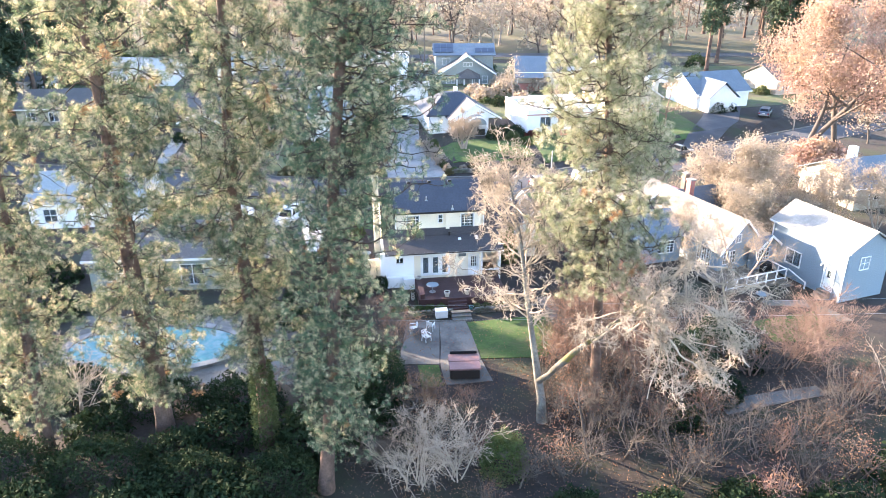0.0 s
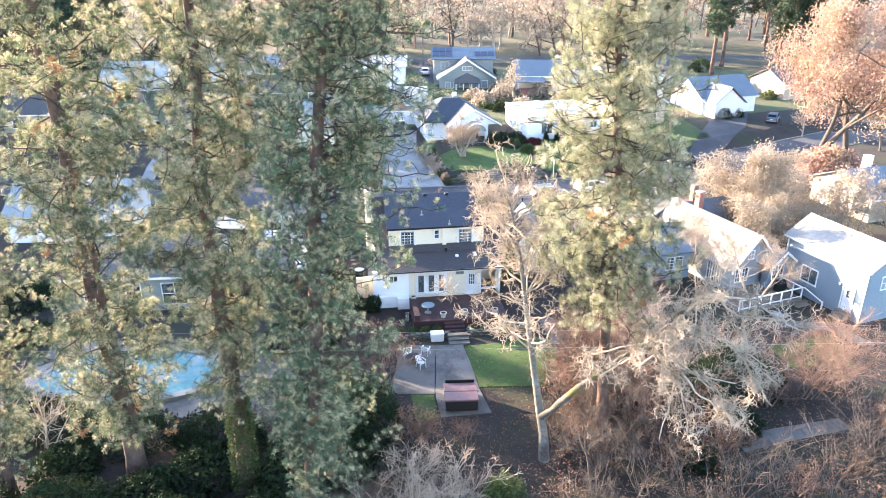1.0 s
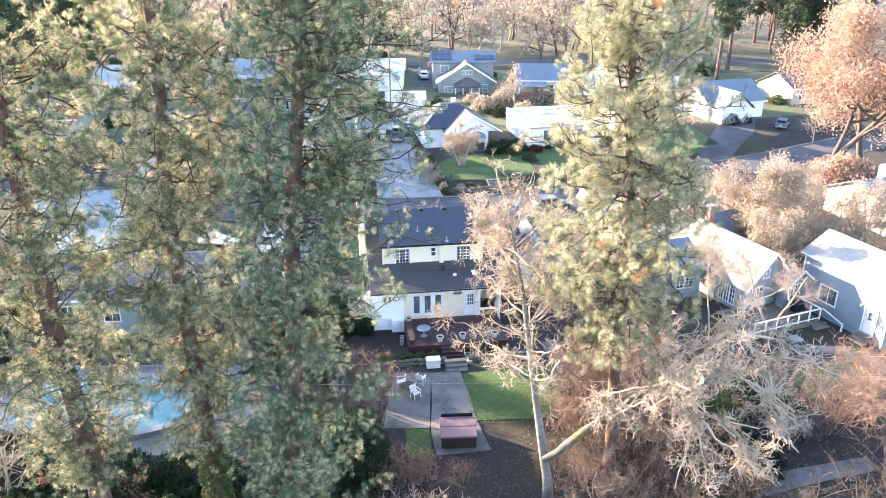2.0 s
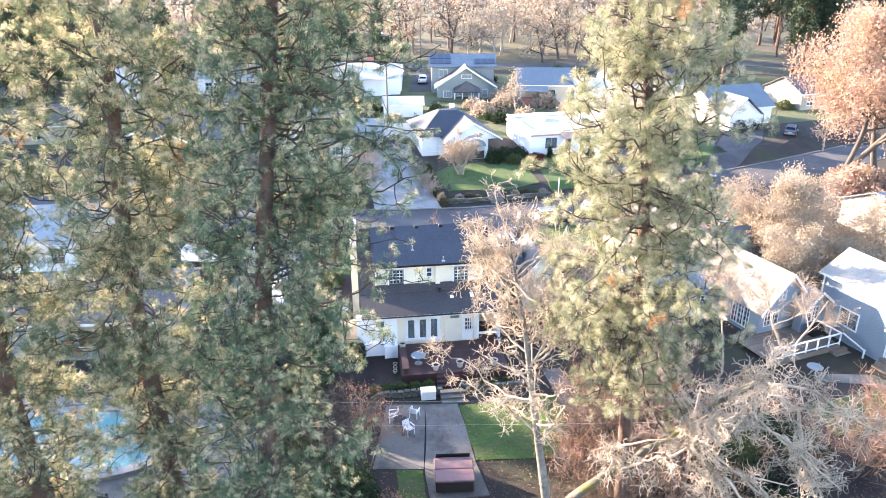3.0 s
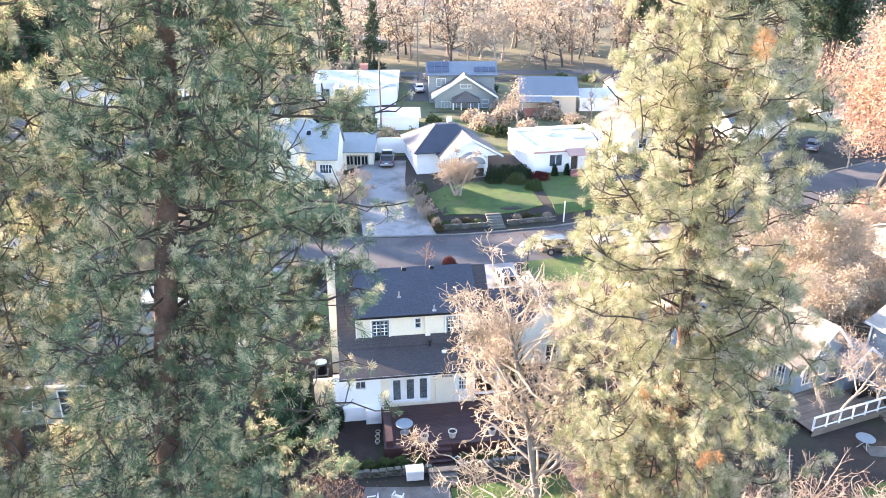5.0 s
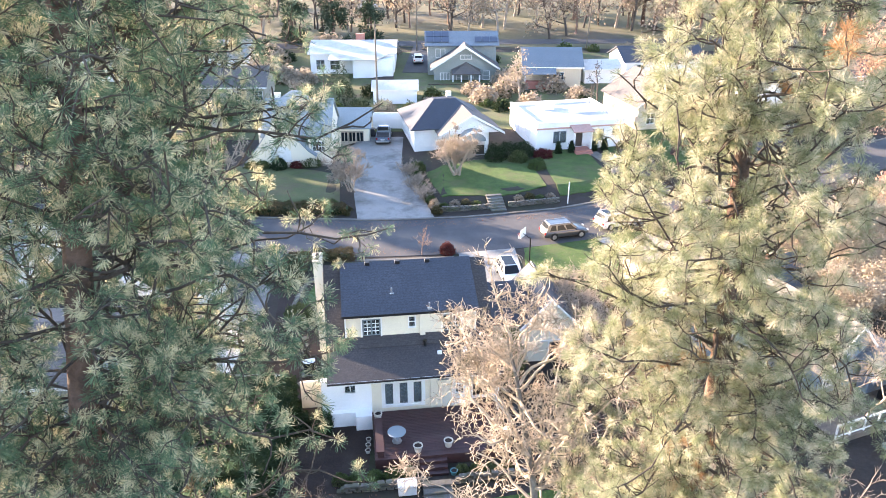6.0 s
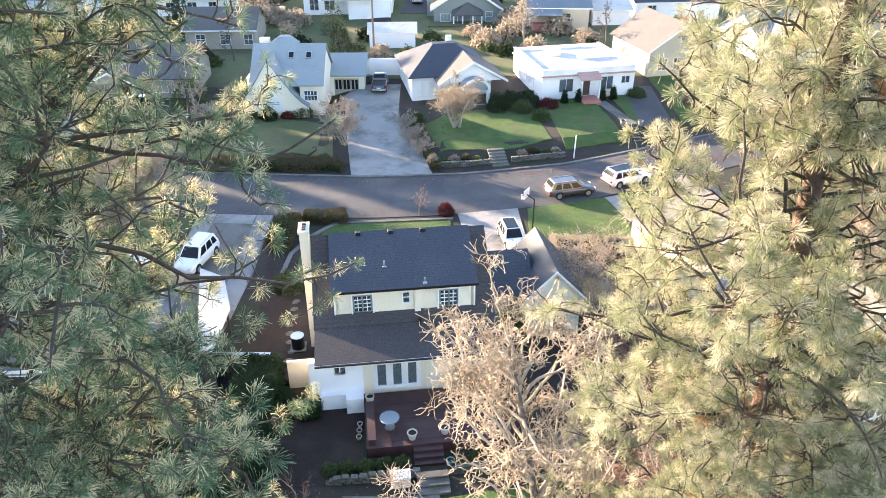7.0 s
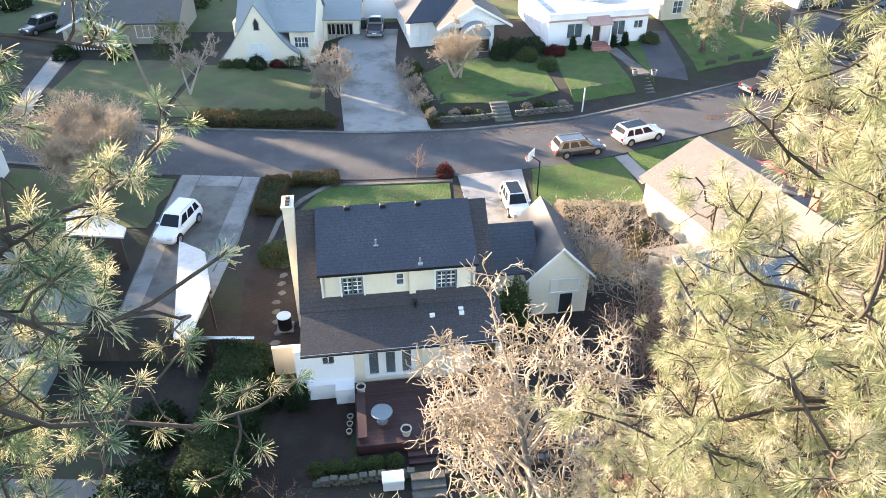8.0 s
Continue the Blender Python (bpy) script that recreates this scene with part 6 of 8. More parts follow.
curve = [(0.0, 0.0), (0.9, 1.0), (2.0, 2.35), (3.4, 4.3), (4.85, 6.45), (6.0, 4.7), (7.2, 3.0), (8.1, 1.95), (9.0, 1.3), (9.0, 0.0)]
part("front_gable", slab(bm, [(x, 0, z) for x, z in curve], (0, 0.25, 0)), "cream", tud)
for a, b in zip(curve[:-1], curve[1:-1]):
    part("verge", S([(a[0], -0.12, a[1]), (b[0], -0.12, b[1]), (b[0], -0.12, b[1] + 0.14), (a[0], -0.12, a[1] + 0.14)], (0, 0.2, 0)), "greyblue", tud)
    part("gable_slope", S([(a[0], 0.08, a[1] + 0.02), (b[0], 0.08, b[1] + 0.02), (b[0], 7.0, b[1] + 0.02), (a[0], 7.0, a[1] + 0.02)], (0, 0, 0.1)), "paleroof", tud)
part("wall", B((1.6, 10.6, 3.0, 9.0, 0, 3.8)), "cream", tud)
part("wall", panel(8.0, 10.6, 0, 3.7, 0.9, 1.1, [(8.5, 9.9, 1.75, 2.85)]), "cream", tud)
part("wall", B((10.4, 10.6, 1.1, 3.0, 0, 3.7)), "cream", tud)
part("main_slope", S([(2.4, 0.5, 3.5), (10.8, 0.5, 3.5), (10.8, 5.0, 7.1), (2.4, 5.0, 7.1)], (0, 0, 0.12)), "paleroof", tud)
part("main_slope", S([(2.4, 9.5, 3.5), (10.8, 9.5, 3.5), (10.8, 5.0, 7.1), (2.4, 5.0, 7.1)], (0, 0, 0.12)), "paleroof", tud)
part("gable", S([(10.45, 1.0, 3.6), (10.45, 9.0, 3.6), (10.45, 5.0, 7.0)], (0.15, 0, 0)), "cream", tud)
part("gable", S([(2.5, 1.0, 3.6), (2.5, 9.0, 3.6), (2.5, 5.0, 7.0)], (0.15, 0, 0)), "cream", tud)
part("roof_cap", S([(4.2, 4.9, 7.1), (7.6, 4.9, 7.1), (6.4, 5.6, 7.75), (5.3, 5.6, 7.75)], (0, 1.2, 0)), "paleroof", tud)
part("chimney", B((3.0, 4.1, 5.6, 6.4, 4.0, 7.6)), "cream", tud)
for x in (6.9, 8.9):
    sk = part("skylight", turned(B((-0.35, 0.35, -0.45, 0.45, 0, 0.12)), pose(x, 3.7, 6.16, 38.7)), "metal", tud)
    part("pane", turned(B((-0.27, 0.27, -0.37, 0.37, 0.12, 0.135)), pose(x, 3.7, 6.16, 38.7)), "carglass", sk)
win = part("arched_window", S([(3.6, -0.05, 0.8), (6.0, -0.05, 0.8), (6.0, -0.05, 2.0), (5.6, -0.05, 2.45), (4.8, -0.05, 2.6), (4.0, -0.05, 2.45), (3.6, -0.05, 2.0)], (0, 0.1, 0)), "plastic", tud, "broad arched window with a drawn pale blind")
part("sill", B((3.5, 6.1, -0.15, 0, 0.7, 0.8)), "white", win)
part("mullion", B((4.77, 4.83, -0.08, -0.05, 0.8, 2.58)), "white", win)
lan = part("lancet_window", S([(4.62, -0.06, 3.95), (5.08, -0.06, 3.95), (5.08, -0.06, 4.65), (4.85, -0.06, 5.1), (4.62, -0.06, 4.65)], (0, 0.1, 0)), "dark", tud, "small pointed window in the gable")
part("surround", S([(4.52, -0.03, 3.85), (5.18, -0.03, 3.85), (5.18, -0.03, 4.68), (4.85, -0.03, 5.25), (4.52, -0.03, 4.68)], (0, 0.02, 0)), "tansiding", lan)
window(tud, 8.5, 9.9, 1.75, 2.85, 0.92, cols=4, rows=2)
gar = thing("garage", "cream stucco garage with arched wooden doors", "garage", at(-13.2, 114.2, 1))
part("wall", panel(0.0, 5.0, 0, 2.6, 0, 0.2, [(1.3, 4.3, 0, 2.15)]), "cream", gar)
part("wall", B((4.8, 5.0, 0.2, 6.0, 0, 2.6)), "cream", gar)
part("wall", B((0.0, 0.2, 0.2, 6.0, 0, 2.6)), "cream", gar)
part("roof_slope", S([(-0.6, -0.4, 2.5), (5.3, -0.4, 2.5), (5.3, 3.0, 4.4), (-0.6, 3.0, 4.4)], (0, 0, 0.12)), "paleroof", gar)
part("roof_slope", S([(-0.6, 6.4, 2.5), (5.3, 6.4, 2.5), (5.3, 3.0, 4.4), (-0.6, 3.0, 4.4)], (0, 0, 0.12)), "paleroof", gar)
part("gable", S([(4.85, 0, 2.55), (4.85, 6, 2.55), (4.85, 3, 4.35)], (0.15, 0, 0)), "cream", gar)
for k in range(3):
    d = part("door_leaf", B((1.32 + k, 2.28 + k, 0.05, 0.12, 0, 2.13)), "tansiding", gar)
    for a, b in ((0.1, 0.42), (0.54, 0.86)):
        part("pane", B((1.32 + k + a, 1.32 + k + b, 0.03, 0.05, 0.8, 1.95)), "carglass", d)
solid("yard_wall", B((0, 6.5, 0, 0.2, 0, 2.2)), "whitewall", "white rendered wall closing the driveway", "wall", at(-8.2, 119.5), kind="structure")
bin_ = thing("wheelie_bin", "dark green wheeled bin against the garage", "bin", at(-8.0, 116.6))
part("body", B((-0.28, 0.28, -0.3, 0.3, 0.05, 0.95), bevel=0.05), "darkcar", bin_)
part("lid", B((-0.3, 0.3, -0.33, 0.33, 0.95, 1.02), bevel=0.03), "darkcar", bin_)

# craftsman bungalow
cr = thing("craftsman_house", "white craftsman bungalow with hipped roof and arched porch", "house", at(-2.2, 110.6, 13))
part("wall", B((0, 9.6, 0, 9.5, -0.5, 2.9)), "white", cr)
part("roof_slope", S([(-0.5, -0.5, 2.8), (-0.5, 10, 2.8), (3.4, 5.5, 5.3), (3.4, 4.4, 5.3)], (0, 0, 0.12)), "slate", cr)
part("roof_slope", S([(-0.5, -0.5, 2.8), (10.1, -0.5, 2.8), (6.2, 4.4, 5.3), (3.4, 4.4, 5.3)], (0, 0, 0.12)), "slate", cr)
part("roof_slope", S([(10.1, -0.5, 2.8), (10.1, 10, 2.8), (6.2, 5.5, 5.3), (6.2, 4.4, 5.3)], (0, 0, 0.12)), "slate", cr)
part("roof_slope", S([(-0.5, 10, 2.8), (10.1, 10, 2.8), (6.2, 5.5, 5.3), (3.4, 5.5, 5.3)], (0, 0, 0.12)), "slate", cr)
part("ridge_cap", B((3.4, 6.2, 4.4, 5.5, 5.3, 5.44)), "slate", cr)
part("porch_gable", S([(3.4, -2.3, 2.6), (10.2, -2.3, 2.6), (6.8, -2.3, 4.6)], (0, 0.25, 0)), "white", cr)
# paler shingles than the slate slopes put sunlight into this gable's colour
part("porch_slope", S([(2.6, -2.6, 2.5), (2.6, 4.6, 2.5), (6.8, 4.6, 4.8), (6.8, -2.6, 4.8)], (0, 0, 0.1)), "greyroof", cr)
part("porch_slope", S([(10.9, -2.6, 2.5), (10.9, 4.6, 2.5), (6.8, 4.6, 4.8), (6.8, -2.6, 4.8)], (0, 0, 0.1)), "greyroof", cr)
for a in (2.6, 10.9):
    part("bargeboard", S([(a, -2.66, 2.35), (6.8, -2.66, 4.68), (6.8, -2.66, 4.98), (a, -2.66, 2.62)], (0, 0.06, 0)), "white", cr)
arch = []
for k in range(13):
    u = math.pi * k / 12
    arch.append((6.8 - 1.7 * math.cos(u), 1.9 + 1.35 * math.sin(u)))
part("porch_arch", S([(x, -3.6, z) for x, z in arch], (0, 1.4, 0)), "greyblue", cr, "rounded porch roof")
part("arch_trim", S([(x, -3.7, z + 0.02) for x, z in arch] + [(6.8 + 1.45 * math.cos(math.pi * k / 12), -3.7, 1.9 + 1.1 * math.sin(math.pi * k / 12)) for k in range(13)], (0, 0.12, 0)), "white", cr)
for x in (5.2, 8.3):
    part("column", B((x - 0.16, x + 0.16, -3.5, -3.18, -0.2, 2.0)), "white", cr)
part("porch_floor", B((4.9, 8.7, -3.6, 0, -0.3, 0.2)), "concrete", cr)
# flat dark panel stands in for the shade inside the porch
part("porch_recess", B((5.6, 8.0, -0.03, 0.0, 0.2, 2.3)), "dark", cr)
for k in range(4):
    window(cr, 0.4 + 0.9 * k if k < 3 else 8.6, 1.1 + 0.9 * k if k < 3 else 9.3, 0.6, 2.2, -0.02, cols=1, rows=2, curtain="curtain")
for k in range(4):
    window(cr, 0.8 + 1.6 * k, 1.8 + 1.6 * k, 0.7, 2.2, -0.02, m=Matrix.Translation((0, 9.5, 0)) @ Matrix.Rotation(-math.pi / 2, 4, "Z"), cols=1, rows=2, curtain="curtain")
part("chimney", B((5.4, 6.0, 5.6, 6.2, 4.0, 6.0)), "white", cr)

# white flat-roofed house
fl_h = thing("flat_roofed_house", "white stucco house with flat parapet roof and brick steps", "house", at(12.9, 110.2, 13))
FW, FD, FH = 11.6, 11.0, 3.5
fwin = [(2.2, 3.9, 0.9, 2.4), (7.4, 8.9, 0.9, 2.4), (10.0, 11.0, 1.5, 2.3)]
part("wall", panel(0, FW, -0.6, FH, 0, 0.25, fwin + [(5.1, 6.1, 0.3, 2.4)]), "whitewall", fl_h)
part("wall", B((0, 0.25, 0.25, FD, -0.6, FH)), "whitewall", fl_h)
part("wall", B((FW - 0.25, FW, 0.25, FD, -0.6, FH)), "whitewall", fl_h)
part("wall", B((0.25, FW - 0.25, FD - 0.25, FD, -0.6, FH)), "whitewall", fl_h)
part("roof_deck", B((0.25, FW - 0.25, 0.25, FD - 0.25, 2.95, 3.1)), "membrane", fl_h)
part("coping", B((-0.08, FW + 0.08, -0.08, 0.3, FH, FH + 0.1)), "white", fl_h)
part("coping", B((-0.08, 0.3, 0.3, FD, FH, FH + 0.1)), "white", fl_h)
part("coping", B((FW - 0.3, FW + 0.08, 0.3, FD, FH, FH + 0.1)), "white", fl_h)
part("cornice", B((-0.2, FW + 0.2, -0.2, 0.0, 2.75, 2.9)), "pinkroof", fl_h)
part("cornice", B((-0.2, 0.0, 0.0, FD, 2.75, 2.9)), "pinkroof", fl_h)
part("penthouse", B((3.5, 5.0, 7.5, 9.5, 3.1, 3.9)), "whitewall", fl_h)
part("parapet", B((6.5, 11.0, 5.5, 5.8, 3.1, 3.75)), "whitewall", fl_h)
for a, b, c, d in fwin:
    window(fl_h, a, b, c, d, 0.03, cols=2, rows=1, curtain="curtain")
for k in range(3):
    window(fl_h, 1.2 + 2.8 * k, 2.6 + 2.8 * k, 0.9, 2.3, -0.02, m=Matrix.Translation((0, FD, 0)) @ Matrix.Rotation(-math.pi / 2, 4, "Z"), cols=2, rows=1)
part("door", B((5.15, 6.05, 0.1, 0.16, 0.3, 2.38)), "darkwood", fl_h)
part("porch_roof", S([(4.3, -1.5, 2.5), (6.9, -1.5, 2.5), (6.9, 0, 3.0), (4.3, 0, 3.0)], (0, 0, 0.12)), "pinkroof", fl_h, "small terracotta porch roof")
for x in (4.5, 6.7):
    part("porch_post", B((x - 0.09, x + 0.09, -1.35, -1.17, 0.2, 2.5)), "white", fl_h)
for k in range(3):
    part("step", B((4.5, 6.7, -1.5 - 0.35 * (k + 1), -1.5 - 0.35 * k if k else 0.0, -0.5, 0.28 - 0.17 * k)), "brick", fl_h)

# brown-roofed bungalow
bg = thing("bungalow", "bungalow with broad grey-brown roof and deep front porch", "house", at(-41.0, 111.0, 3))
part("wall", B((0, 12.0, 1.8, 11, 0, 2.7)), "tansiding", bg)
part("roof_slope", S([(-0.7, 1.0, 2.5), (12.8, 1.0, 2.5), (12.8, 6.4, 5.6), (-0.7, 6.4, 5.6)], (0, 0, 0.14)), "greyroof", bg)
part("roof_slope", S([(-0.7, 11.8, 2.5), (12.8, 11.8, 2.5), (12.8, 6.4, 5.6), (-0.7, 6.4, 5.6)], (0, 0, 0.14)), "greyroof", bg)
part("gable", S([(11.8, 1.8, 2.7), (11.8, 11, 2.7), (11.8, 6.4, 5.5)], (0.2, 0, 0)), "tansiding", bg)
part("gable", S([(0, 1.8, 2.7), (0, 11, 2.7), (0, 6.4, 5.5)], (0.2, 0, 0)), "tansiding", bg)
part("porch_slope", S([(0.0, -1.0, 2.45), (0.0, 4.0, 2.45), (3.3, 4.0, 3.9), (3.3, -1.0, 3.9)], (0, 0, 0.12)), "greyroof", bg)
part("porch_slope", S([(6.6, -1.0, 2.45), (6.6, 4.0, 2.45), (3.3, 4.0, 3.9), (3.3, -1.0, 3.9)], (0, 0, 0.12)), "greyroof", bg)
for a in (0.0, 6.6):
    part("bargeboard", S([(a, -1.06, 2.3), (3.3, -1.06, 3.8), (3.3, -1.06, 4.05), (a, -1.06, 2.55)], (0, 0.06, 0)), "white", bg)
part("porch_gable", S([(0.5, -0.8, 2.55), (6.1, -0.8, 2.55), (3.3, -0.8, 3.75)], (0, 0.2, 0)), "tansiding", bg)
for x in (0.7, 5.7):
    part("porch_pier", S([(x - 0.35, -0.8, 0), (x + 0.55, -0.8, 0), (x + 0.35, -0.8, 2.5), (x - 0.1, -0.8, 2.5)], (0, 0.5, 0)), "tansiding", bg)
for k in range(12):
    part("baluster", B((1.4 + 0.33 * k, 1.5 + 0.33 * k, -0.7, -0.62, 0.3, 1.0)), "white", bg)
part("porch_rail", B((1.2, 5.4, -0.74, -0.58, 1.0, 1.08)), "white", bg)
window(bg, 1.6, 2.9, 0.8, 2.2, 1.78, cols=2, rows=1)
window(bg, 7.6, 9.8, 0.8, 2.2, 1.78, cols=3, rows=1)
part("front_door", B((3.6, 4.5, 1.74, 1.8, 0.1, 2.2)), "darkwood", bg)

# second row
wh = gable_house("white_house", "long white house with shining pale low roof", at(-21.8, 150, 2), 14.5, 11, 3.6, 4.8, -0.5, "whitewall", "membrane", windows=((1, 2.4, 0.8, 2.4), (3.4, 5, 0.8, 2.4)))
part("chimney", B((7.5, 9.0, 5.6, 6.6, 4.2, 5.9)), "brick", wh)
part("entrance_roof", S([(3.5, -4.0, 3.0), (11.5, -4.0, 3.0), (14.5, 0.5, 3.6), (3.5, 0.5, 3.6)], (0, 0, 0.15)), "membrane", wh)
part("entrance_wall", B((7.5, 14.3, -2.8, 0, -0.5, 3.0)), "whitewall", wh)
gs = gable_house("garden_shed", "small white shed with corrugated white roof", at(-9.2, 131, 3), 6.5, 5, 2.2, 3.0, -0.3, "whitewall", "membrane", over=0.3, category="shed")
bh = thing("grey_house", "two-storey grey-green house with gabled porch and solar panels", "house", pose(-1.4, 145.0, lie(-1.4, 145) - 1.4, 0, 0, 2))
part("wall", B((0, 11.6, 3.5, 11, 0, 6.6)), "greysiding", bh)
part("wall", B((1.0, 11.4, 0, 3.5, 0, 3.6)), "greysiding", bh)
part("gable", S([(1.0, 0, 3.6), (11.4, 0, 3.6), (6.2, 0, 6.6)], (0, 0.25, 0)), "greysiding", bh)
for a in (0.4, 12.0):
    part("roof_slope", S([(a, -0.7, 3.3), (a, 5.5, 3.3), (6.2, 5.5, 6.9), (6.2, -0.7, 6.9)], (0, 0, 0.14)), "greyroof", bh)
    part("bargeboard", S([(a, -0.78, 3.1), (6.2, -0.78, 6.75), (6.2, -0.78, 7.1), (a, -0.78, 3.45)], (0, 0.07, 0)), "white", bh)
part("roof_slope", S([(-0.5, 3.0, 6.4), (12.1, 3.0, 6.4), (12.1, 7.2, 8.2), (-0.5, 7.2, 8.2)], (0, 0, 0.14)), "blueroof", bh)
part("roof_slope", S([(-0.5, 11.5, 6.4), (12.1, 11.5, 6.4), (12.1, 7.2, 8.2), (-0.5, 7.2, 8.2)], (0, 0, 0.14)), "blueroof", bh)
tilt = pose(0, 3.0, 6.62, math.degrees(math.atan2(1.8, 4.2)))
for x0 in (-0.2, 1.1, 2.4, 8.0, 9.3, 10.6):
    sp = part("solar_panel", turned(B((x0, x0 + 1.2, 0.9, 2.5, 0.02, 0.07)), tilt), "solar", bh)
    sq = part("solar_panel", turned(B((x0, x0 + 1.2, 2.6, 4.2, 0.02, 0.07)), tilt), "solar", bh) if x0 < 5 else None
part("porch_roof", S([(3.9, -1.6, 2.6), (8.7, -1.6, 2.6), (8.7, 0, 3.1), (6.3, 0, 4.3), (3.9, 0, 3.1)], (0, 0, 0.12)), "greyroof", bh)
for x in (4.1, 5.5, 7.1, 8.5):
    part("porch_post", B((x - 0.1, x + 0.1, -1.5, -1.3, 0.3, 2.6)), "white", bh)
window(bh, 2.1, 3.6, 1.5, 2.6, -0.02, cols=3, rows=1)
window(bh, 4.8, 5.6, 1.0, 2.6, -0.02, cols=1, rows=2)
window(bh, 6.8, 7.6, 1.0, 2.6, -0.02, cols=1, rows=2)
window(bh, 9.2, 10.2, 1.5, 2.9, -0.02, cols=1, rows=2)
window(bh, 5.4, 7.2, 4.9, 5.5, -0.02, cols=3, rows=1)
window(bh, 1.4, 2.9, 4.6, 5.9, 3.48, cols=2, rows=1)
part("porch_deck", B((0.0, 11.5, -3.2, 0, 0, 0.5)), "darkwood", bh)
for k in range(16):
    part("porch_baluster", B((0.1 + 0.72 * k, 0.3 + 0.72 * k, -3.2, -3.1, 0.5, 1.4)), "darkwood", bh)
part("porch_rail", B((0.0, 11.5, -3.22, -3.08, 1.4, 1.5)), "darkwood", bh)
b2 = gable_house("blue_roofed_house", "pale house with slate blue roof and red-brown porch", at(14.2, 141.5, -1), 9.2, 8, 3.3, 5.5, -0.3, "creamsiding", "blueroof", windows=((4.8, 6.4, 0.8, 2.3),))
part("porch", B((0.2, 4.2, -1.6, -0.1, -0.2, 1.0)), "brick", b2)
part("lean_to", S([(-0.4, -2.2, 2.3), (5.0, -2.2, 2.3), (5.0, 0.0, 3.1), (-0.4, 0.0, 3.1)], (0, 0, 0.12)), "blueroof", b2)
for x in (0.0, 4.4):
    part("porch_post", B((x, x + 0.12, -2.0, -1.88, -0.2, 2.35)), "white", b2)
gh = gable_house("gabled_house", "cream house with steep grey roof and dormer", at(27.5, 119.5, 16), 9.5, 10, 3.4, 6.4, -0.5, "creamsiding", "greyroof", axis="y", windows=((1.4, 2.6, 0.8, 2.2), (3.6, 4.6, 0.8, 2.2), (6.5, 8.0, 0.8, 2.2)))
window(gh, 4.2, 5.2, 3.9, 5.0, -0.04, cols=2, rows=2)
part("chimney", B((9.6, 10.4, 2.5, 3.4, -0.5, 5.6)), "cream", gh)
gh2 = gable_house("dark_roofed_house", "low house with dark shingle roof near the park", at(32, 148, 6), 14, 9, 2.8, 4.6, -0.3, "whitewall", "slate", windows=((2, 3.4, 0.8, 2.2),))
gh3 = gable_house("white_arched_shed", "low shed with a rounded white roof", at(24.5, 144, 8), 6, 5, 2.4, 3.4, -0.3, "whitewall", "membrane", category="shed")
ge = gable_house("corner_house", "white house with grey-green roof at the street corner", at(44.5, 127.5, 18), 11, 9, 2.9, 5.6, -0.3, "whitewall", "blueroof", windows=((7.0, 8.0, 0.8, 2.2),))
part("front_gable", S([(0.5, -3.0, -0.3), (6.0, -3.0, -0.3), (6.0, -3.0, 2.6), (3.2, -3.0, 4.8), (0.5, -3.0, 2.6)], (0, 3.0, 0)), "whitewall", ge)
part("gable_slope", S([(0.0, -3.4, 2.3), (0.0, 3.0, 2.3), (3.2, 3.0, 5.0), (3.2, -3.4, 5.0)], (0, 0, 0.12)), "blueroof", ge)
part("gable_slope", S([(6.5, -3.4, 2.3), (6.5, 3.0, 2.3), (3.2, 3.0, 5.0), (3.2, -3.4, 5.0)], (0, 0, 0.12)), "blueroof", ge)
er = gable_house("low_blue_roofed_house", "low cream house with blue-grey shingle roof", pose(48.0, 80.0, 0, 0, 0, 16), 15, 9, 2.6, 4.6, -0.5, "tansiding", "blueroof", windows=((2, 3.6, 0.8, 2.0),))
part("chimney", B((3.2, 4.0, 4.8, 5.6, 3.5, 5.9)), "whitewall", er)
for k, (x, y, w, d, rz, roof) in enumerate([(-46, 150, 13, 9, 5, "paleroof"), (-70, 118, 13, 9, 8, "greyroof"), (-66, 146, 12, 9, 4, "membrane"), (-36, 133, 10, 8, 2, "greyroof"), (-92, 140, 14, 9, 4, "blueroof"),
                                           (-45, 74, 12, 9, 6, "paleroof"), (64, 140, 13, 9, 20, "greyroof")]):
    gable_house("neighbouring_house", ["white house with pale shingle roof", "tan house with grey-brown roof", "white house with shining pale roof", "tan house with brown-grey roof", "pale house with blue-grey roof", "white house with pale roof beyond the pines", "tan house near the wood"][k],
                at(x, y, rz), w, d, 3.0, 5.2, -0.5, "whitewall" if k in (0, 2, 4, 5) else "tansiding", roof, windows=((1.5, 2.8, 0.8, 2.2), (5, 6.4, 0.8, 2.2), (8.4, 9.6, 0.8, 2.2)))

# ---- retaining walls and steps across the street ----
sw = thing("retaining_wall", "low stone retaining wall along the front garden with planted bed", "garden wall")
for row in range(4):
    for k in range(27):
        x = 1.2 + 0.47 * k + 0.22 * (row % 2)
        if 6.2 < x < 8.4:
            continue
        y = road_y(x) + 5.9
        ob = new("stone", stone_meshes[(k * 3 + row) % 5])
        ob.parent = sw
        ob.matrix_basis = pose(x, y, lie(x, y) - 0.12 + 0.17 * row, 0, 0, 8 + 6 * (x > 6))
for k in range(11):
    x = 1.6 + 1.15 * k
    if 6.0 < x < 8.8:
        continue
    shrub(460 + k, at(x, road_y(x) + 6.7 + 0.25 * (k % 3)), (0.55, 0.4, 0.4 + 0.12 * (k % 2)), 260, 0.07, "bed_plant", "low grey-green plant in the walled bed", "plant", ("shrubgreen", "beigeleaf", "olive")[k % 3], "plants of the walled bed")
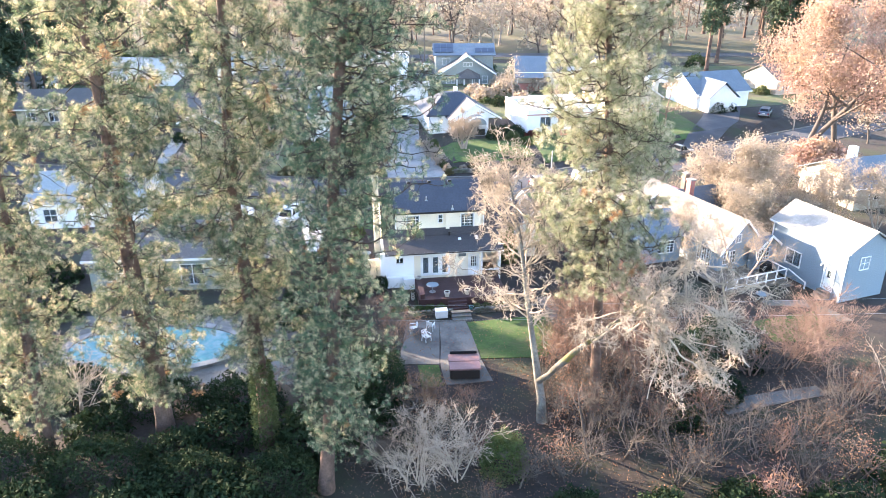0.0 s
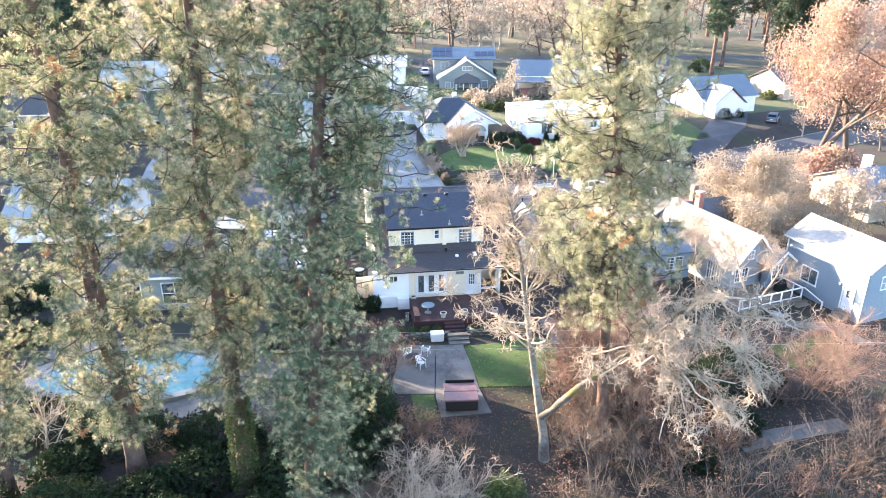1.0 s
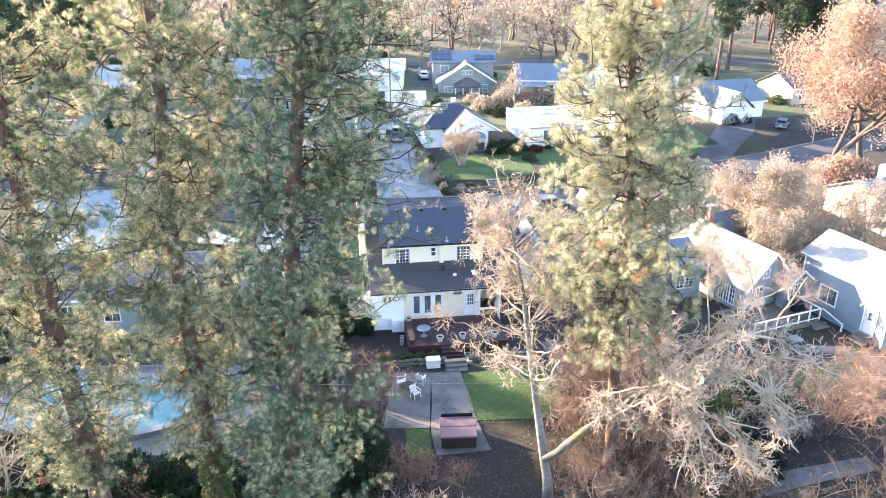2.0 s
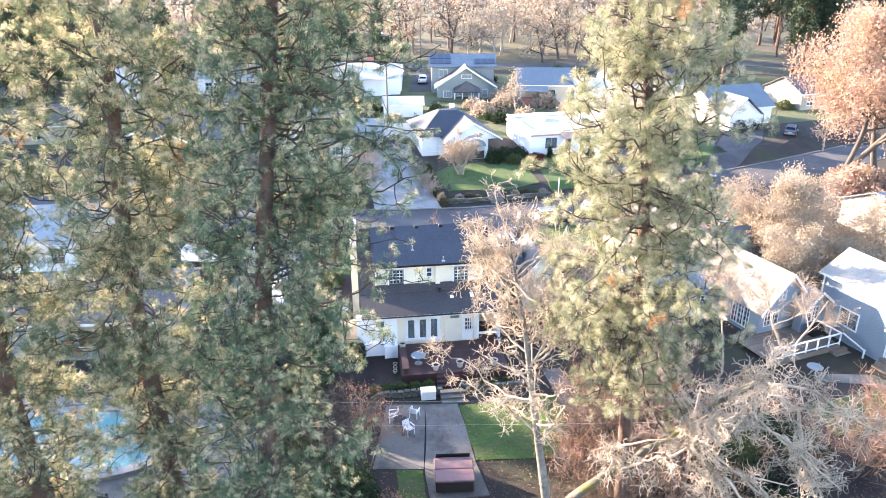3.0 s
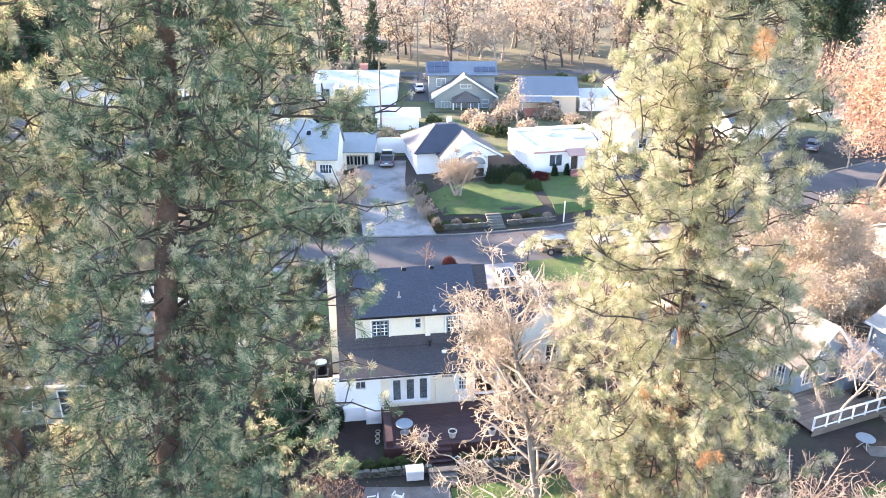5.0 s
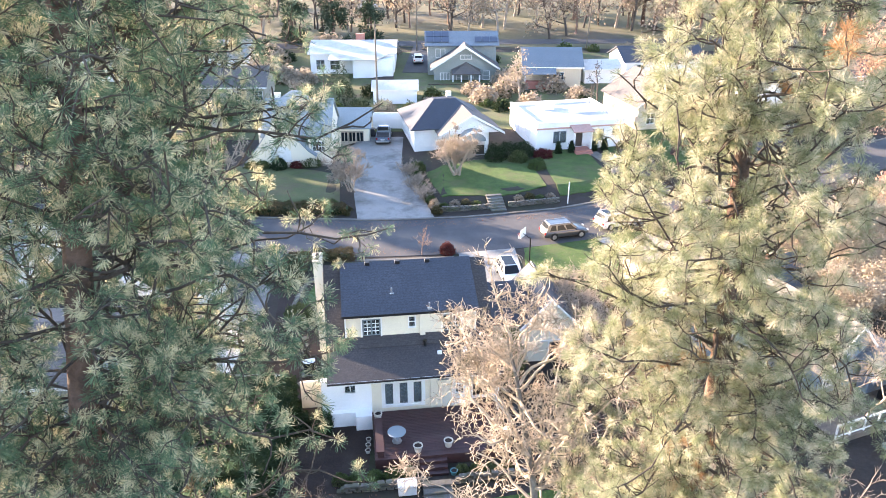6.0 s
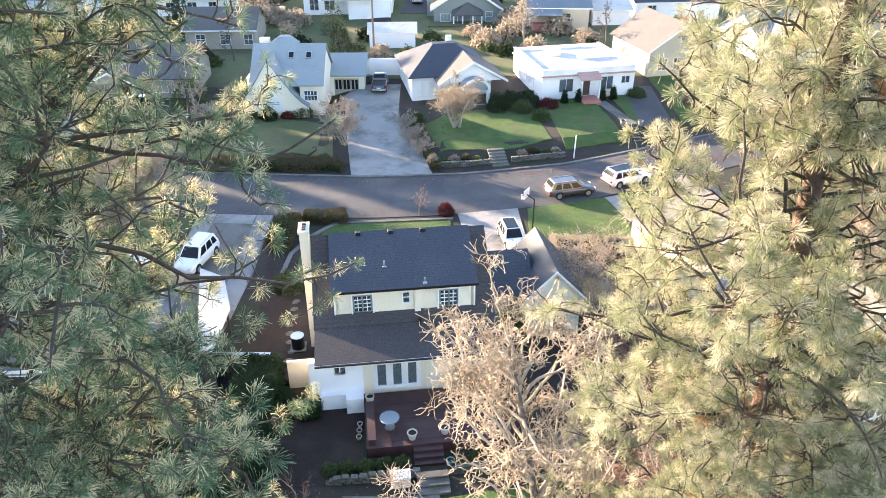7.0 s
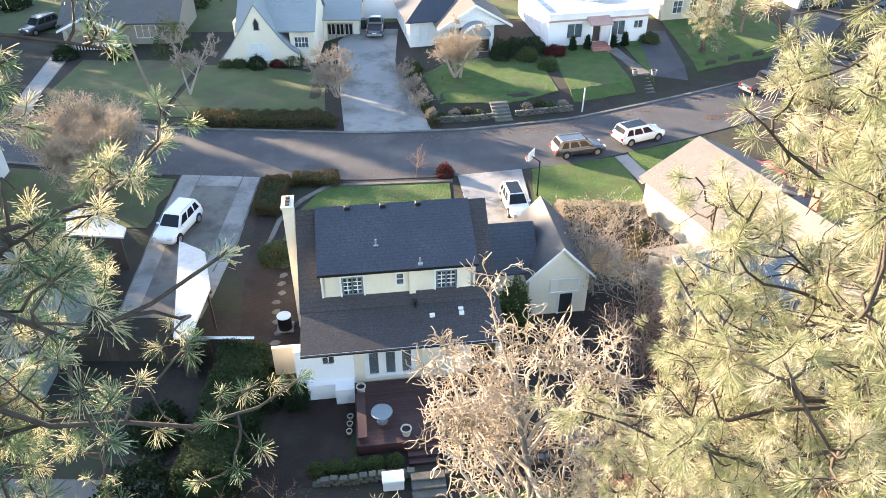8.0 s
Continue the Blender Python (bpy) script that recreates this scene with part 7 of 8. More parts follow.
for k in range(9):
    y = 93.4 + 1.15 * k
    shrub(480 + k, at(0.9 - 0.33 * k, y), (0.6, 0.6, 0.75 + 0.2 * (k % 2)), 320, 0.07, "border_shrub", "low grey-brown shrub of the border beside the driveway", "shrub", ("olive", "beigeleaf", "shrubgreen")[k % 3], "shrubs of the border")
st = thing("front_steps", "stone steps up through the retaining wall", "steps")
for k in range(6):
    part("tread", turned(B((-0.85, 0.85, 0.42 * k, 0.42 * k + 0.46, -0.4, 0.17 * (k + 1)), bevel=0.02), pose(7.4, road_y(7.4) + 5.3, 0.0, 0, 0, 12)), "stone", st)
st2 = thing("front_steps", "narrow stone steps up the sloping lawn", "steps")
for k in range(6):
    part("tread", turned(B((-0.7, 0.7, 0.5 * k, 0.5 * k + 0.5, -0.4, 0.17 * (k + 1)), bevel=0.02), pose(22.2, 100.6, 0.1, 0, 0, 8)), "stone", st2)
strip("front_path", [(21.6, 103.2), (18.6, 112.4)], [(22.8, 103.4), (19.8, 112.8)], "paving", "narrow path to the brick steps", "path", 0.08)
pot(pose(21.1, 103.0, lie(21, 103)), 0.3, 0.6, "stone urn beside the front steps", "concrete")
pot(pose(23.1, 103.3, lie(23, 103)), 0.3, 0.6, "stone urn beside the front steps", "concrete")

# ---- poles, lamp, hoop ----
def pole(x, y, h, label, lean=0.0, arms=1, r=0.16):
    t = thing("utility_pole", label, "utility pole", at(x, y))
    part("pole", R((0, 0, -0.3), (lean, 0, h), r, r * 0.65, 10), "timber", t)
    for k in range(arms):
        part("crossarm", B((lean - 1.1, lean + 1.1, -0.06, 0.06, h - 0.5 - 0.9 * k, h - 0.38 - 0.9 * k)), "timber", t)
    return t


pl = pole(-23.7, 92.6, 8.4, "leaning brown timber pole with a street lamp", -1.6, 0)
part("lamp_arm", R((-1.5, 0, 7.9), (-2.1, -0.8, 8.0), 0.04), "metal", pl)
part("lamp_head", B((-2.45, -1.95, -1.15, -0.75, 7.9, 8.08), bevel=0.05), "white", pl, "pale street lamp head")
pole(-8.3, 128, 12.5, "tall brown utility pole behind the garage", 0.0, 1)
pole(-4.2, 168, 12, "dark utility pole beside the street", 0.0, 2)
pole(29.5, 172, 11, "pale utility pole by the park", 0.6, 1)
pole(75, 150, 11, "pale leaning utility pole near the wood", 1.2, 0)
sp_ = thing("signpost", "thin pale post at the corner of the lawn", "post", at(14.9, 96.3))
part("post", R((0, 0, -0.3), (0.05, 0, 2.4), 0.07, 0.06), "plastic", sp_)
lp = thing("leaning_stake", "thin leaning wooden stake on the bank", "stake", at(-21.0, 93.6))
part("stake", R((0, 0, -0.2), (-2.2, 0.3, 3.0), 0.06, 0.04), "timber", lp)
hp = thing("basketball_hoop", "basketball hoop on a black pole beside the drive", "basketball hoop", pose(9.2, 80.8, 0.0, 0, 0, 60))
part("pole", R((0, 0, -0.2), (0, 0, 3.0), 0.06), "blackmetal", hp)
part("arm", R((0, 0, 2.9), (0, 0.7, 3.2), 0.05), "blackmetal", hp)
bb = part("backboard", B((-0.52, 0.52, 0.7, 0.75, 2.9, 3.65), bevel=0.01), "plastic", hp)
bm = bmesh.new()
for k in range(12):
    a, b = k * math.tau / 12, (k + 1) * math.tau / 12
    rod(bm, (0.23 * math.cos(a), 1.0 + 0.23 * math.sin(a), 3.05), (0.23 * math.cos(b), 1.0 + 0.23 * math.sin(b), 3.05), 0.012, n=5)
part("rim", bm, "redcar", bb)
bm = bmesh.new()
for k in range(10):
    a = k * math.tau / 10
    rod(bm, (0.22 * math.cos(a), 1.0 + 0.22 * math.sin(a), 3.05), (0.12 * math.cos(a + 0.5), 1.0 + 0.12 * math.sin(a + 0.5), 2.65), 0.008, n=4)
part("net", bm, "plastic", bb)


# ---- the old lichen-covered oak in the garden ----
def oak():
    rng = np.random.default_rng(21)
    t = thing("bare_oak", "old leafless oak with pale lichen-covered crooked branches", "tree", pose(6.5, 39.6, -0.4))
    o = np.array([6.5, 39.6, -0.4])
    g, w = Geo(), Geo()
    stem = np.array([(6.5, 39.5, -0.4), (6.4, 39.7, 1.4), (6.15, 40.0, 2.8), (5.65, 40.9, 6.0), (5.35, 41.6, 8.0), (5.0, 42.9, 11.0), (4.6, 44.7, 13.2), (4.2, 45.8, 14.8)]) - o
    tube(g, stem, [0.36, 0.29, 0.26, 0.19, 0.16, 0.13, 0.09, 0.05], 10)
    big = np.array([(6.15, 39.7, 2.8), (7.6, 39.0, 4.6), (9.2, 38.6, 6.3), (10.6, 38.4, 7.9), (12.2, 38.0, 9.7), (13.8, 36.9, 12.1)]) - o
    sb = np.linspace(0, 1, 16)
    big = np.stack([np.interp(sb, np.linspace(0, 1, 6), big[:, k]) for k in range(3)], 1) + rng.normal(0, 0.09, (16, 3))
    moss = Geo()
    tube(moss, big, np.linspace(0.22, 0.07, 16) * rng.uniform(0.85, 1.2, 16), 9)
    g.obj("trunk", "oakbark", True).parent = t
    tagged(moss.obj("limb", "mossbark", True), "thick limb with yellow-green moss").parent = t
    limbs = [
        [(5.35, 41.6, 8.0), (4.2, 43.0, 7.3), (2.6, 44.8, 7.6), (0.6, 46.7, 8.2)],
        [(5.1, 42.6, 10.4), (6.0, 43.6, 12.0), (6.5, 45.4, 13.4), (6.8, 47.4, 14.4)],
        [(4.9, 43.2, 11.6), (3.8, 44.6, 13.4), (3.0, 46.0, 13.8), (2.7, 46.9, 14.8)],
        [(4.5, 45.0, 13.4), (4.8, 46.4, 14.4), (5.4, 47.6, 15.2)],
        [(5.5, 41.2, 7.0), (4.4, 42.8, 6.6), (3.3, 44.4, 6.2), (2.0, 45.6, 6.8)],
        [(5.2, 42.2, 9.6), (6.2, 42.4, 11.4), (6.4, 42.0, 13.4), (6.8, 41.9, 15.2)],
        [(4.7, 44.0, 13.0), (4.4, 46.6, 12.6), (4.6, 49.0, 12.4)],
        [(5.2, 42.0, 9.2), (5.8, 45.0, 10.2), (6.6, 48.2, 11.6), (6.9, 50.2, 12.6)],
        [(5.0, 42.8, 11.0), (4.6, 44.0, 10.4), (4.2, 46.6, 9.4), (3.6, 48.4, 9.6)],
        [(4.6, 44.4, 13.0), (3.8, 45.4, 13.0), (3.0, 46.0, 12.6), (2.2, 46.4, 12.8)],
        [(5.2, 42.2, 9.6), (6.8, 43.4, 10.6), (8.2, 45.2, 11.2), (9.2, 47.0, 11.8)],
        [(5.0, 42.9, 11.0), (6.8, 44.2, 12.6), (7.8, 46.2, 13.4)],
        [(4.6, 44.7, 13.2), (4.1, 45.8, 15.2), (3.5, 46.8, 16.9)],
        [(4.5, 45.0, 13.6), (5.2, 45.9, 15.4), (5.7, 46.8, 17.0)],
        [(5.0, 42.9, 11.0), (6.4, 44.4, 13.4), (7.4, 46.4, 15.3)],
        [(4.9, 43.2, 11.6), (3.2, 44.6, 14.0), (2.1, 45.8, 16.0)],
        [(4.9, 43.2, 11.6), (3.0, 43.6, 13.4), (1.9, 44.4, 15.0)],
        [(4.6, 44.7, 13.2), (6.2, 46.8, 13.6), (7.7, 48.8, 13.2)],
    ]
    for l in limbs:
        p = np.array(l) - o
        s = np.linspace(0, 1, 10)
        q = np.stack([np.interp(s, np.linspace(0, 1, len(p)), p[:, k]) for k in range(3)], 1) + rng.normal(0, 0.12, (10, 3)) * np.linspace(0.2, 1.6, 10)[:, None]
        grow(w, rng, q, 0.055, 0.024, 3, 6, 1.7, 0.44, 5, 0.0, spread=0.75, rmin=0.015, crook=3)
    for k in range(18):
        z = 6.0 + 0.46 * k
        p0 = np.array([np.interp(z, stem[:, 2] - 0.4, stem[:, c]) for c in (0, 1)] + [z + 0.4])
        a = k * 2.4
        p = wander(rng, p0, (math.cos(a) + 0.25, math.sin(a) + 0.3, 0.25), rng.uniform(1.8, 3.0), 8, 0.24, 0.03)
        grow(w, rng, p, 0.07, 0.03, 3, 4, 1.5, 0.46, 5, 0.0, spread=0.8, rmin=0.014, crook=3)
    right = [
        [(10.6, 38.4, 7.9), (12.2, 37.6, 8.3), (13.6, 36.6, 7.9), (15.0, 35.8, 6.6)],
        [(13.8, 36.9, 12.1), (15.2, 36.2, 12.4), (16.6, 35.6, 12.0), (18.0, 35.0, 11.0)],
        [(12.2, 38.2, 9.6), (13.6, 37.6, 10.0), (15.4, 36.8, 9.6), (17.2, 36.0, 8.4)],
        [(13.0, 37.8, 10.8), (13.4, 36.2, 12.6), (13.6, 35.0, 14.0)],
        [(11.4, 38.3, 8.8), (11.8, 37.0, 10.2), (12.4, 35.8, 11.6)],
        [(12.2, 37.6, 8.3), (13.0, 36.4, 6.8), (13.4, 35.6, 4.6)],
        [(13.6, 36.6, 7.9), (15.0, 36.4, 6.8), (16.0, 36.0, 4.6)],
        [(9.2, 38.6, 6.2), (9.6, 37.4, 7.6), (10.2, 36.4, 8.8)],
        [(15.4, 36.8, 9.6), (16.6, 37.4, 8.0), (17.6, 37.4, 6.0)],
    ]
    for l in right + [[tuple(np.array(c) + rng.normal(0, 0.55, 3)) for c in l] for l in right]:
        p = np.array(l) - o
        s = np.linspace(0, 1, 9)
        q = np.stack([np.interp(s, np.linspace(0, 1, len(p)), p[:, k]) for k in range(3)], 1) + rng.normal(0, 0.1, (9, 3)) * np.linspace(0.2, 1, 9)[:, None]
        grow(w, rng, q, 0.07, 0.03, 3, 6, 1.7, 0.46, 5, -0.05, spread=0.8, rmin=0.015, crook=3)
    w.obj("branchwork", "lichenbark").parent = t


oak()

# ivy round the pine
rng = np.random.default_rng(31)
iv = Geo()
z = rng.uniform(0, 6.2, 2600)
a = rng.uniform(0, math.tau, 2600)
r = 0.55 + 0.35 * rng.uniform(0, 1, 2600) * (1 - z / 9)
leaves(iv, rng, np.stack([r * np.cos(a), r * np.sin(a), z], 1), 2, 0.09, 0.06)
ivy = iv.obj("ivy", "shrubgreen")
ivy.matrix_basis = pose(-10.9, 36.9, -0.3)
tagged(ivy, "dark green ivy climbing the pine trunk", "ivy")

# undergrowth of the garden and the slope below
def brush(seed, x, y, h, spread, material, label, stems=7, fork=4, level=3, **kw):
    return bare_tree(seed, h, spread, "bare_shrub", label, "shrub", pose(x, y, lie(x, y)), material, level, min(fork, 5), 0.2, 0.05, 0.9, stems, 0.25, **kw)


PALE, BROWN, RED = "bare shrub with pale straight twigs", "tangle of bare grey-brown twigs", "bare shrub with dense reddish twigs"
brush(40, -1.6, 33.2, 5.2, 2.6, "palebark", PALE, 12, 5)
brush(41, 0.6, 34.2, 4.6, 2.2, "palebark", PALE, 9, 5)
brush(42, -3.6, 34.5, 4.2, 2.2, "greytwig", BROWN, 8, 5)
brush(43, -1.0, 41.3, 2.4, 1.2, "pinktwig", RED, 8, 5, leaf="fallen", leaf_n=1, leaf_size=0.06)
brush(44, -3.6, 46.0, 5.6, 2.0, "pinktwig", "slender bare tree beside the patio", 3, 5, leaf="fallen", leaf_n=2, leaf_size=0.06)
brush(45, -4.6, 49.0, 4.6, 2.6, "greytwig", BROWN, 6, 5)
brush(46, -6.0, 46.5, 5.4, 2.8, "greytwig", BROWN, 6, 5)
brush(47, 13.2, 45.5, 5.0, 3.0, "pinktwig", "bare shrub with dense pinkish brown twigs", 9, 6)
brush(48, 11.8, 49.8, 5.2, 3.0, "pinktwig", "bare shrub with dense pinkish brown twigs", 9, 6)
brush(49, 14.8, 51.5, 5.6, 3.2, "palebark", "bare shrub with dense pinkish brown twigs", 9, 6)
brush(50, 25.6, 46.2, 5.4, 3.4, "pinktwig", RED, 12, 6)
brush(51, 28.6, 47.6, 5.2, 3.2, "pinktwig", RED, 12, 6)
for k, (x, y, h, s, mt) in enumerate([(9.5, 38.5, 4.5, 2.4, "greytwig"), (11.5, 36.2, 4.2, 2.4, "greytwig"), (14, 37.6, 4.2, 2.6, "greytwig"), (16.5, 35.5, 4.6, 2.8, "greytwig"), (19.5, 36.4, 4.4, 2.8, "greytwig"),
                                      (23, 37.2, 4.4, 2.8, "greytwig"), (26.5, 40.0, 4.8, 2.8, "greytwig"), (12.5, 41.5, 5.0, 2.6, "greytwig"), (16.0, 42.0, 4.6, 2.6, "pinktwig"), (8.2, 34.6, 3.2, 2.0, "greytwig"),
                                      (20.0, 44.5, 3.6, 2.2, "greytwig"), (17.5, 47.5, 5.2, 2.8, "palebark"), (20.5, 50.0, 5.2, 2.8, "palebark"), (30.5, 40.5, 5.0, 3.0, "palebark"), (4.5, 33.4, 2.6, 1.6, "greytwig"),
                                      (-9.0, 41.5, 3.0, 2.0, "greytwig"), (-12.0, 42.5, 2.6, 1.8, "pinktwig"), (-24, 40, 5.5, 2.8, "lichenbark"), (13.5, 33.5, 3.6, 2.2, "greytwig"), (21, 33.5, 4.0, 2.4, "greytwig"),
                                      (10.6, 43.6, 4.4, 2.4, "greytwig"), (10.0, 46.5, 4.4, 2.4, "greytwig")]):
    brush(60 + k, x, y, h, s, mt, {"greytwig": BROWN, "palebark": PALE, "pinktwig": RED, "lichenbark": "bare shrub with pale lichen on its branches"}[mt], 6, 4)
for k, (x, y, h, sp) in enumerate([(9.4, 48.6, 4.0, 2.4), (10.8, 51.6, 4.4, 2.6), (12.2, 47.0, 4.6, 2.8), (8.8, 45.6, 3.6, 2.2), (11.6, 54.2, 4.2, 2.6), (13.6, 50.0, 4.8, 2.8), (9.8, 42.4, 4.0, 2.4)]):
    brush(430 + k, x, y, h, sp, "pinktwig" if k % 2 else "greytwig", "dense brown bare shrub with a few dry leaves", 9, 5, leaf="fallen", leaf_n=1, leaf_size=0.05, rmin=0.013)
bare_tree(90, 9.5, 3.4, "bare_tree", "leafless tree with pale branches beside the oak", "tree", pose(14.6, 44.0, -0.3), "palebark", 4, 4, 0.26, 0.16)
bare_tree(91, 10.0, 3.2, "bare_tree", "leafless tree with pale branches in front of the cottage", "tree", pose(21.4, 57.4, -0.3), "palebark", 4, 5, 0.24, 0.09, leaf="beigeleaf", leaf_n=2, leaf_size=0.06, leaf_spread=0.25)
bare_tree(95, 9.5, 3.6, "bare_tree", "dense leafless tree with pinkish dry leaves beside the terrace", "tree", pose(27.0, 59.2, -0.3), "palebark", 4, 5, 0.22, 0.12, stems=2, leaf="beigeleaf", leaf_n=1, leaf_size=0.06, leaf_spread=0.3)
bare_tree(92, 7.0, 2.8, "bare_tree", "slender leafless tree with grey bark", "tree", pose(9.0, 36.6, -0.3), "greytwig", 4, 4, 0.22, 0.1)
bare_tree(93, 7.5, 3.0, "bare_tree", "slender leafless tree with pale branches", "tree", pose(-27, 40.5, -0.3), "lichenbark", 4, 4, 0.24, 0.14)

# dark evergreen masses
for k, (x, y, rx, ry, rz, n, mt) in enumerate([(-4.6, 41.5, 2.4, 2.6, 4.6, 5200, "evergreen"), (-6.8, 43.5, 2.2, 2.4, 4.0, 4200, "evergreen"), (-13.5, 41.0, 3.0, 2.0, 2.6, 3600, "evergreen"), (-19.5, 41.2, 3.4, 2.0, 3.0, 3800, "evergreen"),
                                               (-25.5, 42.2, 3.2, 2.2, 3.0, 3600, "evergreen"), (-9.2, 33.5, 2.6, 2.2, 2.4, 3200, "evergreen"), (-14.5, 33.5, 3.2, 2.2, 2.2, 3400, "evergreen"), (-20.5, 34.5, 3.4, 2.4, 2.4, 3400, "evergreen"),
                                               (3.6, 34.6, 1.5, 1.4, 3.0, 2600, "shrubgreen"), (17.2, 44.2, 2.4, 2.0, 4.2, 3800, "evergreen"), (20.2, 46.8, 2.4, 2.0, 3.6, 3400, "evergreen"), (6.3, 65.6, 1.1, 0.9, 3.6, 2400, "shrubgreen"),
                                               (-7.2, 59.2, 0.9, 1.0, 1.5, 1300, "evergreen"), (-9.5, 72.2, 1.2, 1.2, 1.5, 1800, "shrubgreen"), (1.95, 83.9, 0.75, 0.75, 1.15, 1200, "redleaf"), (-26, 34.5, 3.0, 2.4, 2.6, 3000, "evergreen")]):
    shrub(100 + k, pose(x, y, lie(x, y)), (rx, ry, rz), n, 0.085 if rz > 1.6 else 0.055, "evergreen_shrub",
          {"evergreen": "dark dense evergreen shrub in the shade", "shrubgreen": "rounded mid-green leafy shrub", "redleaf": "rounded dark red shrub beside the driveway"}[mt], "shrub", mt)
for k in range(5):
    shrub(130 + k, HOUSE @ pose(0.5 + 0.95 * k, -4.8, -0.3), (0.48, 0.45, 0.62), 700, 0.04, "potted_shrub", "small rounded grey-green shrub below the deck", "shrub", "shrubgreen", "shrubs below the deck")
for k in range(4):
    shrub(136 + k, HOUSE @ pose(7.4 + 0.85 * k, -4.9, -0.3), (0.42, 0.42, 0.5), 600, 0.04, "potted_shrub", "small rounded grey-green shrub below the deck", "shrub", "shrubgreen", "shrubs below the deck")
hedge(150, -9.9, -7.4, 52.0, 61.6, 2.6, pose(0, 0, -0.3), "hedge", "tall dark evergreen hedge beside the garden", n=11000, size=0.065)
hedge(151, 0.0, 0.8, -0.9, 0.1, 1.3, HOUSE @ pose(-0.9, 0, -0.6), "hedge", "low clipped hedge against the white wall", n=1600, size=0.05, taper=0.02)
hedge(152, -12.4, -10.4, 77.5, 82.6, 0.75, pose(0, 0, 0), "hedge", "low brown-green hedge at the front corner", "olive", 4000, 0.055)
hedge(153, -10.2, -6.6, 81.9, 83.3, 0.7, pose(0, 0, 0), "hedge", "low brown-green hedge along the street", "olive", 3200, 0.055)
hedge(154, 10.2, 16.8, 75.8, 78.2, 1.15, pose(0, 0, 0), "hedge", "straggling beige hedge beside the wing", "beigeleaf", 4200, 0.075)
hedge(155, -22.0, -8.2, 92.6, 94.2, 0.95, pose(0, 0, 0.05), "hedge", "long clipped hedge on the bank across the street", "olive", 6500, 0.075)
for k in range(8):
    shrub(160 + k, at(-20.8 + 1.5 * k, 94.6 + 0.02 * (k - 4) ** 2), (0.8, 0.6, 0.7), 800, 0.06, "clipped_shrub", "clipped round shrub on the bank", "shrub", "shrubgreen", "shrubs on the bank")
for k, (x, y, r, h, mt) in enumerate([(-21.6, 106.4, 0.9, 0.8, "shrubgreen"), (-20.2, 106.3, 0.8, 0.9, "shrubgreen"), (-18.2, 106.0, 1.0, 1.4, "evergreen"), (-16.2, 106.6, 0.9, 0.8, "redleaf"), (-14.6, 107.3, 1.4, 1.5, "shrubgreen"),
                                      (-13.6, 111.8, 0.9, 1.2, "evergreen"), (-1.6, 104.4, 1.0, 1.2, "shrubgreen"), (9.2, 108.0, 1.5, 2.0, "evergreen"), (11.2, 109.0, 1.5, 1.8, "evergreen"), (10.4, 106.8, 1.2, 1.3, "shrubgreen"),
                                      (12.4, 104.6, 1.1, 1.1, "shrubgreen"), (7.6, 107.0, 1.2, 2.2, "evergreen"), (13.6, 108.4, 1.2, 1.0, "redleaf"), (15.6, 109.6, 0.35, 1.5, "evergreen"), (17.3, 110.0, 0.35, 1.6, "evergreen"), (20.2, 110.7, 0.35, 1.5, "evergreen"),
                                      (21.6, 111.2, 0.35, 1.6, "evergreen"), (-40.0, 108.6, 1.3, 1.6, "evergreen"), (-34.0, 108.8, 1.2, 1.8, "evergreen"), (-28.6, 110.4, 2.4, 4.0, "shrubgreen"), (24.6, 112.6, 1.2, 1.0, "shrubgreen"),
                                      (47.5, 125.6, 1.6, 2.0, "evergreen"), (50.2, 127.0, 1.5, 1.8, "evergreen"), (-13.5, 132, 1.6, 4.5, "evergreen"), (-10.6, 127, 1.6, 2.6, "evergreen"), (-15.5, 140, 2.0, 5.0, "farconifer")]):
    shrub(180 + k, at(x, y), (r, r, h), int(400 + 330 * r), 0.1, "garden_shrub", {"shrubgreen": "rounded green garden shrub by a house", "evergreen": "dark green garden shrub by a house", "redleaf": "low dark red garden shrub", "farconifer": "dark cone-shaped garden conifer"}[mt], "shrub", mt)

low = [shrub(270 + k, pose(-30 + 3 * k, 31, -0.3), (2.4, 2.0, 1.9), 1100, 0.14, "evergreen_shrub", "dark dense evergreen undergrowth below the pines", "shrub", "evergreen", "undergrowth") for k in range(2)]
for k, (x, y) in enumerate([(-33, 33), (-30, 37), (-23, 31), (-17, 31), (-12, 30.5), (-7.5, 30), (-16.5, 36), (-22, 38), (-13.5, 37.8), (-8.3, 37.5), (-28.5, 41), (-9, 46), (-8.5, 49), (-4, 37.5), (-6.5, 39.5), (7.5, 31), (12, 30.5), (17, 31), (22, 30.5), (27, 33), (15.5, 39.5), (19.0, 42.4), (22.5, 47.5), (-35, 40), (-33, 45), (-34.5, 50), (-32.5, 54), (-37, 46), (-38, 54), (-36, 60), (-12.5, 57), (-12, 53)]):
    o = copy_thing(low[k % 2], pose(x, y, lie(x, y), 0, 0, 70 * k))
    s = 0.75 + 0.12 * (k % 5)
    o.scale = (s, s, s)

# low brush and fallen leaves between the trees
thicket = [brush(400 + k, 11 + 3 * k, 39.5, 1.9 + 0.3 * k, 1.5, ("greytwig", "pinktwig", "greytwig")[k], ("low tangle of bare brown twigs", "low tangle of reddish twigs with a few dry leaves", "low tangle of bare brown twigs")[k], 7, 3, group="low brush", **(dict(leaf="fallen", leaf_n=2, leaf_size=0.05) if k else {})) for k in range(3)]
rng = np.random.default_rng(55)
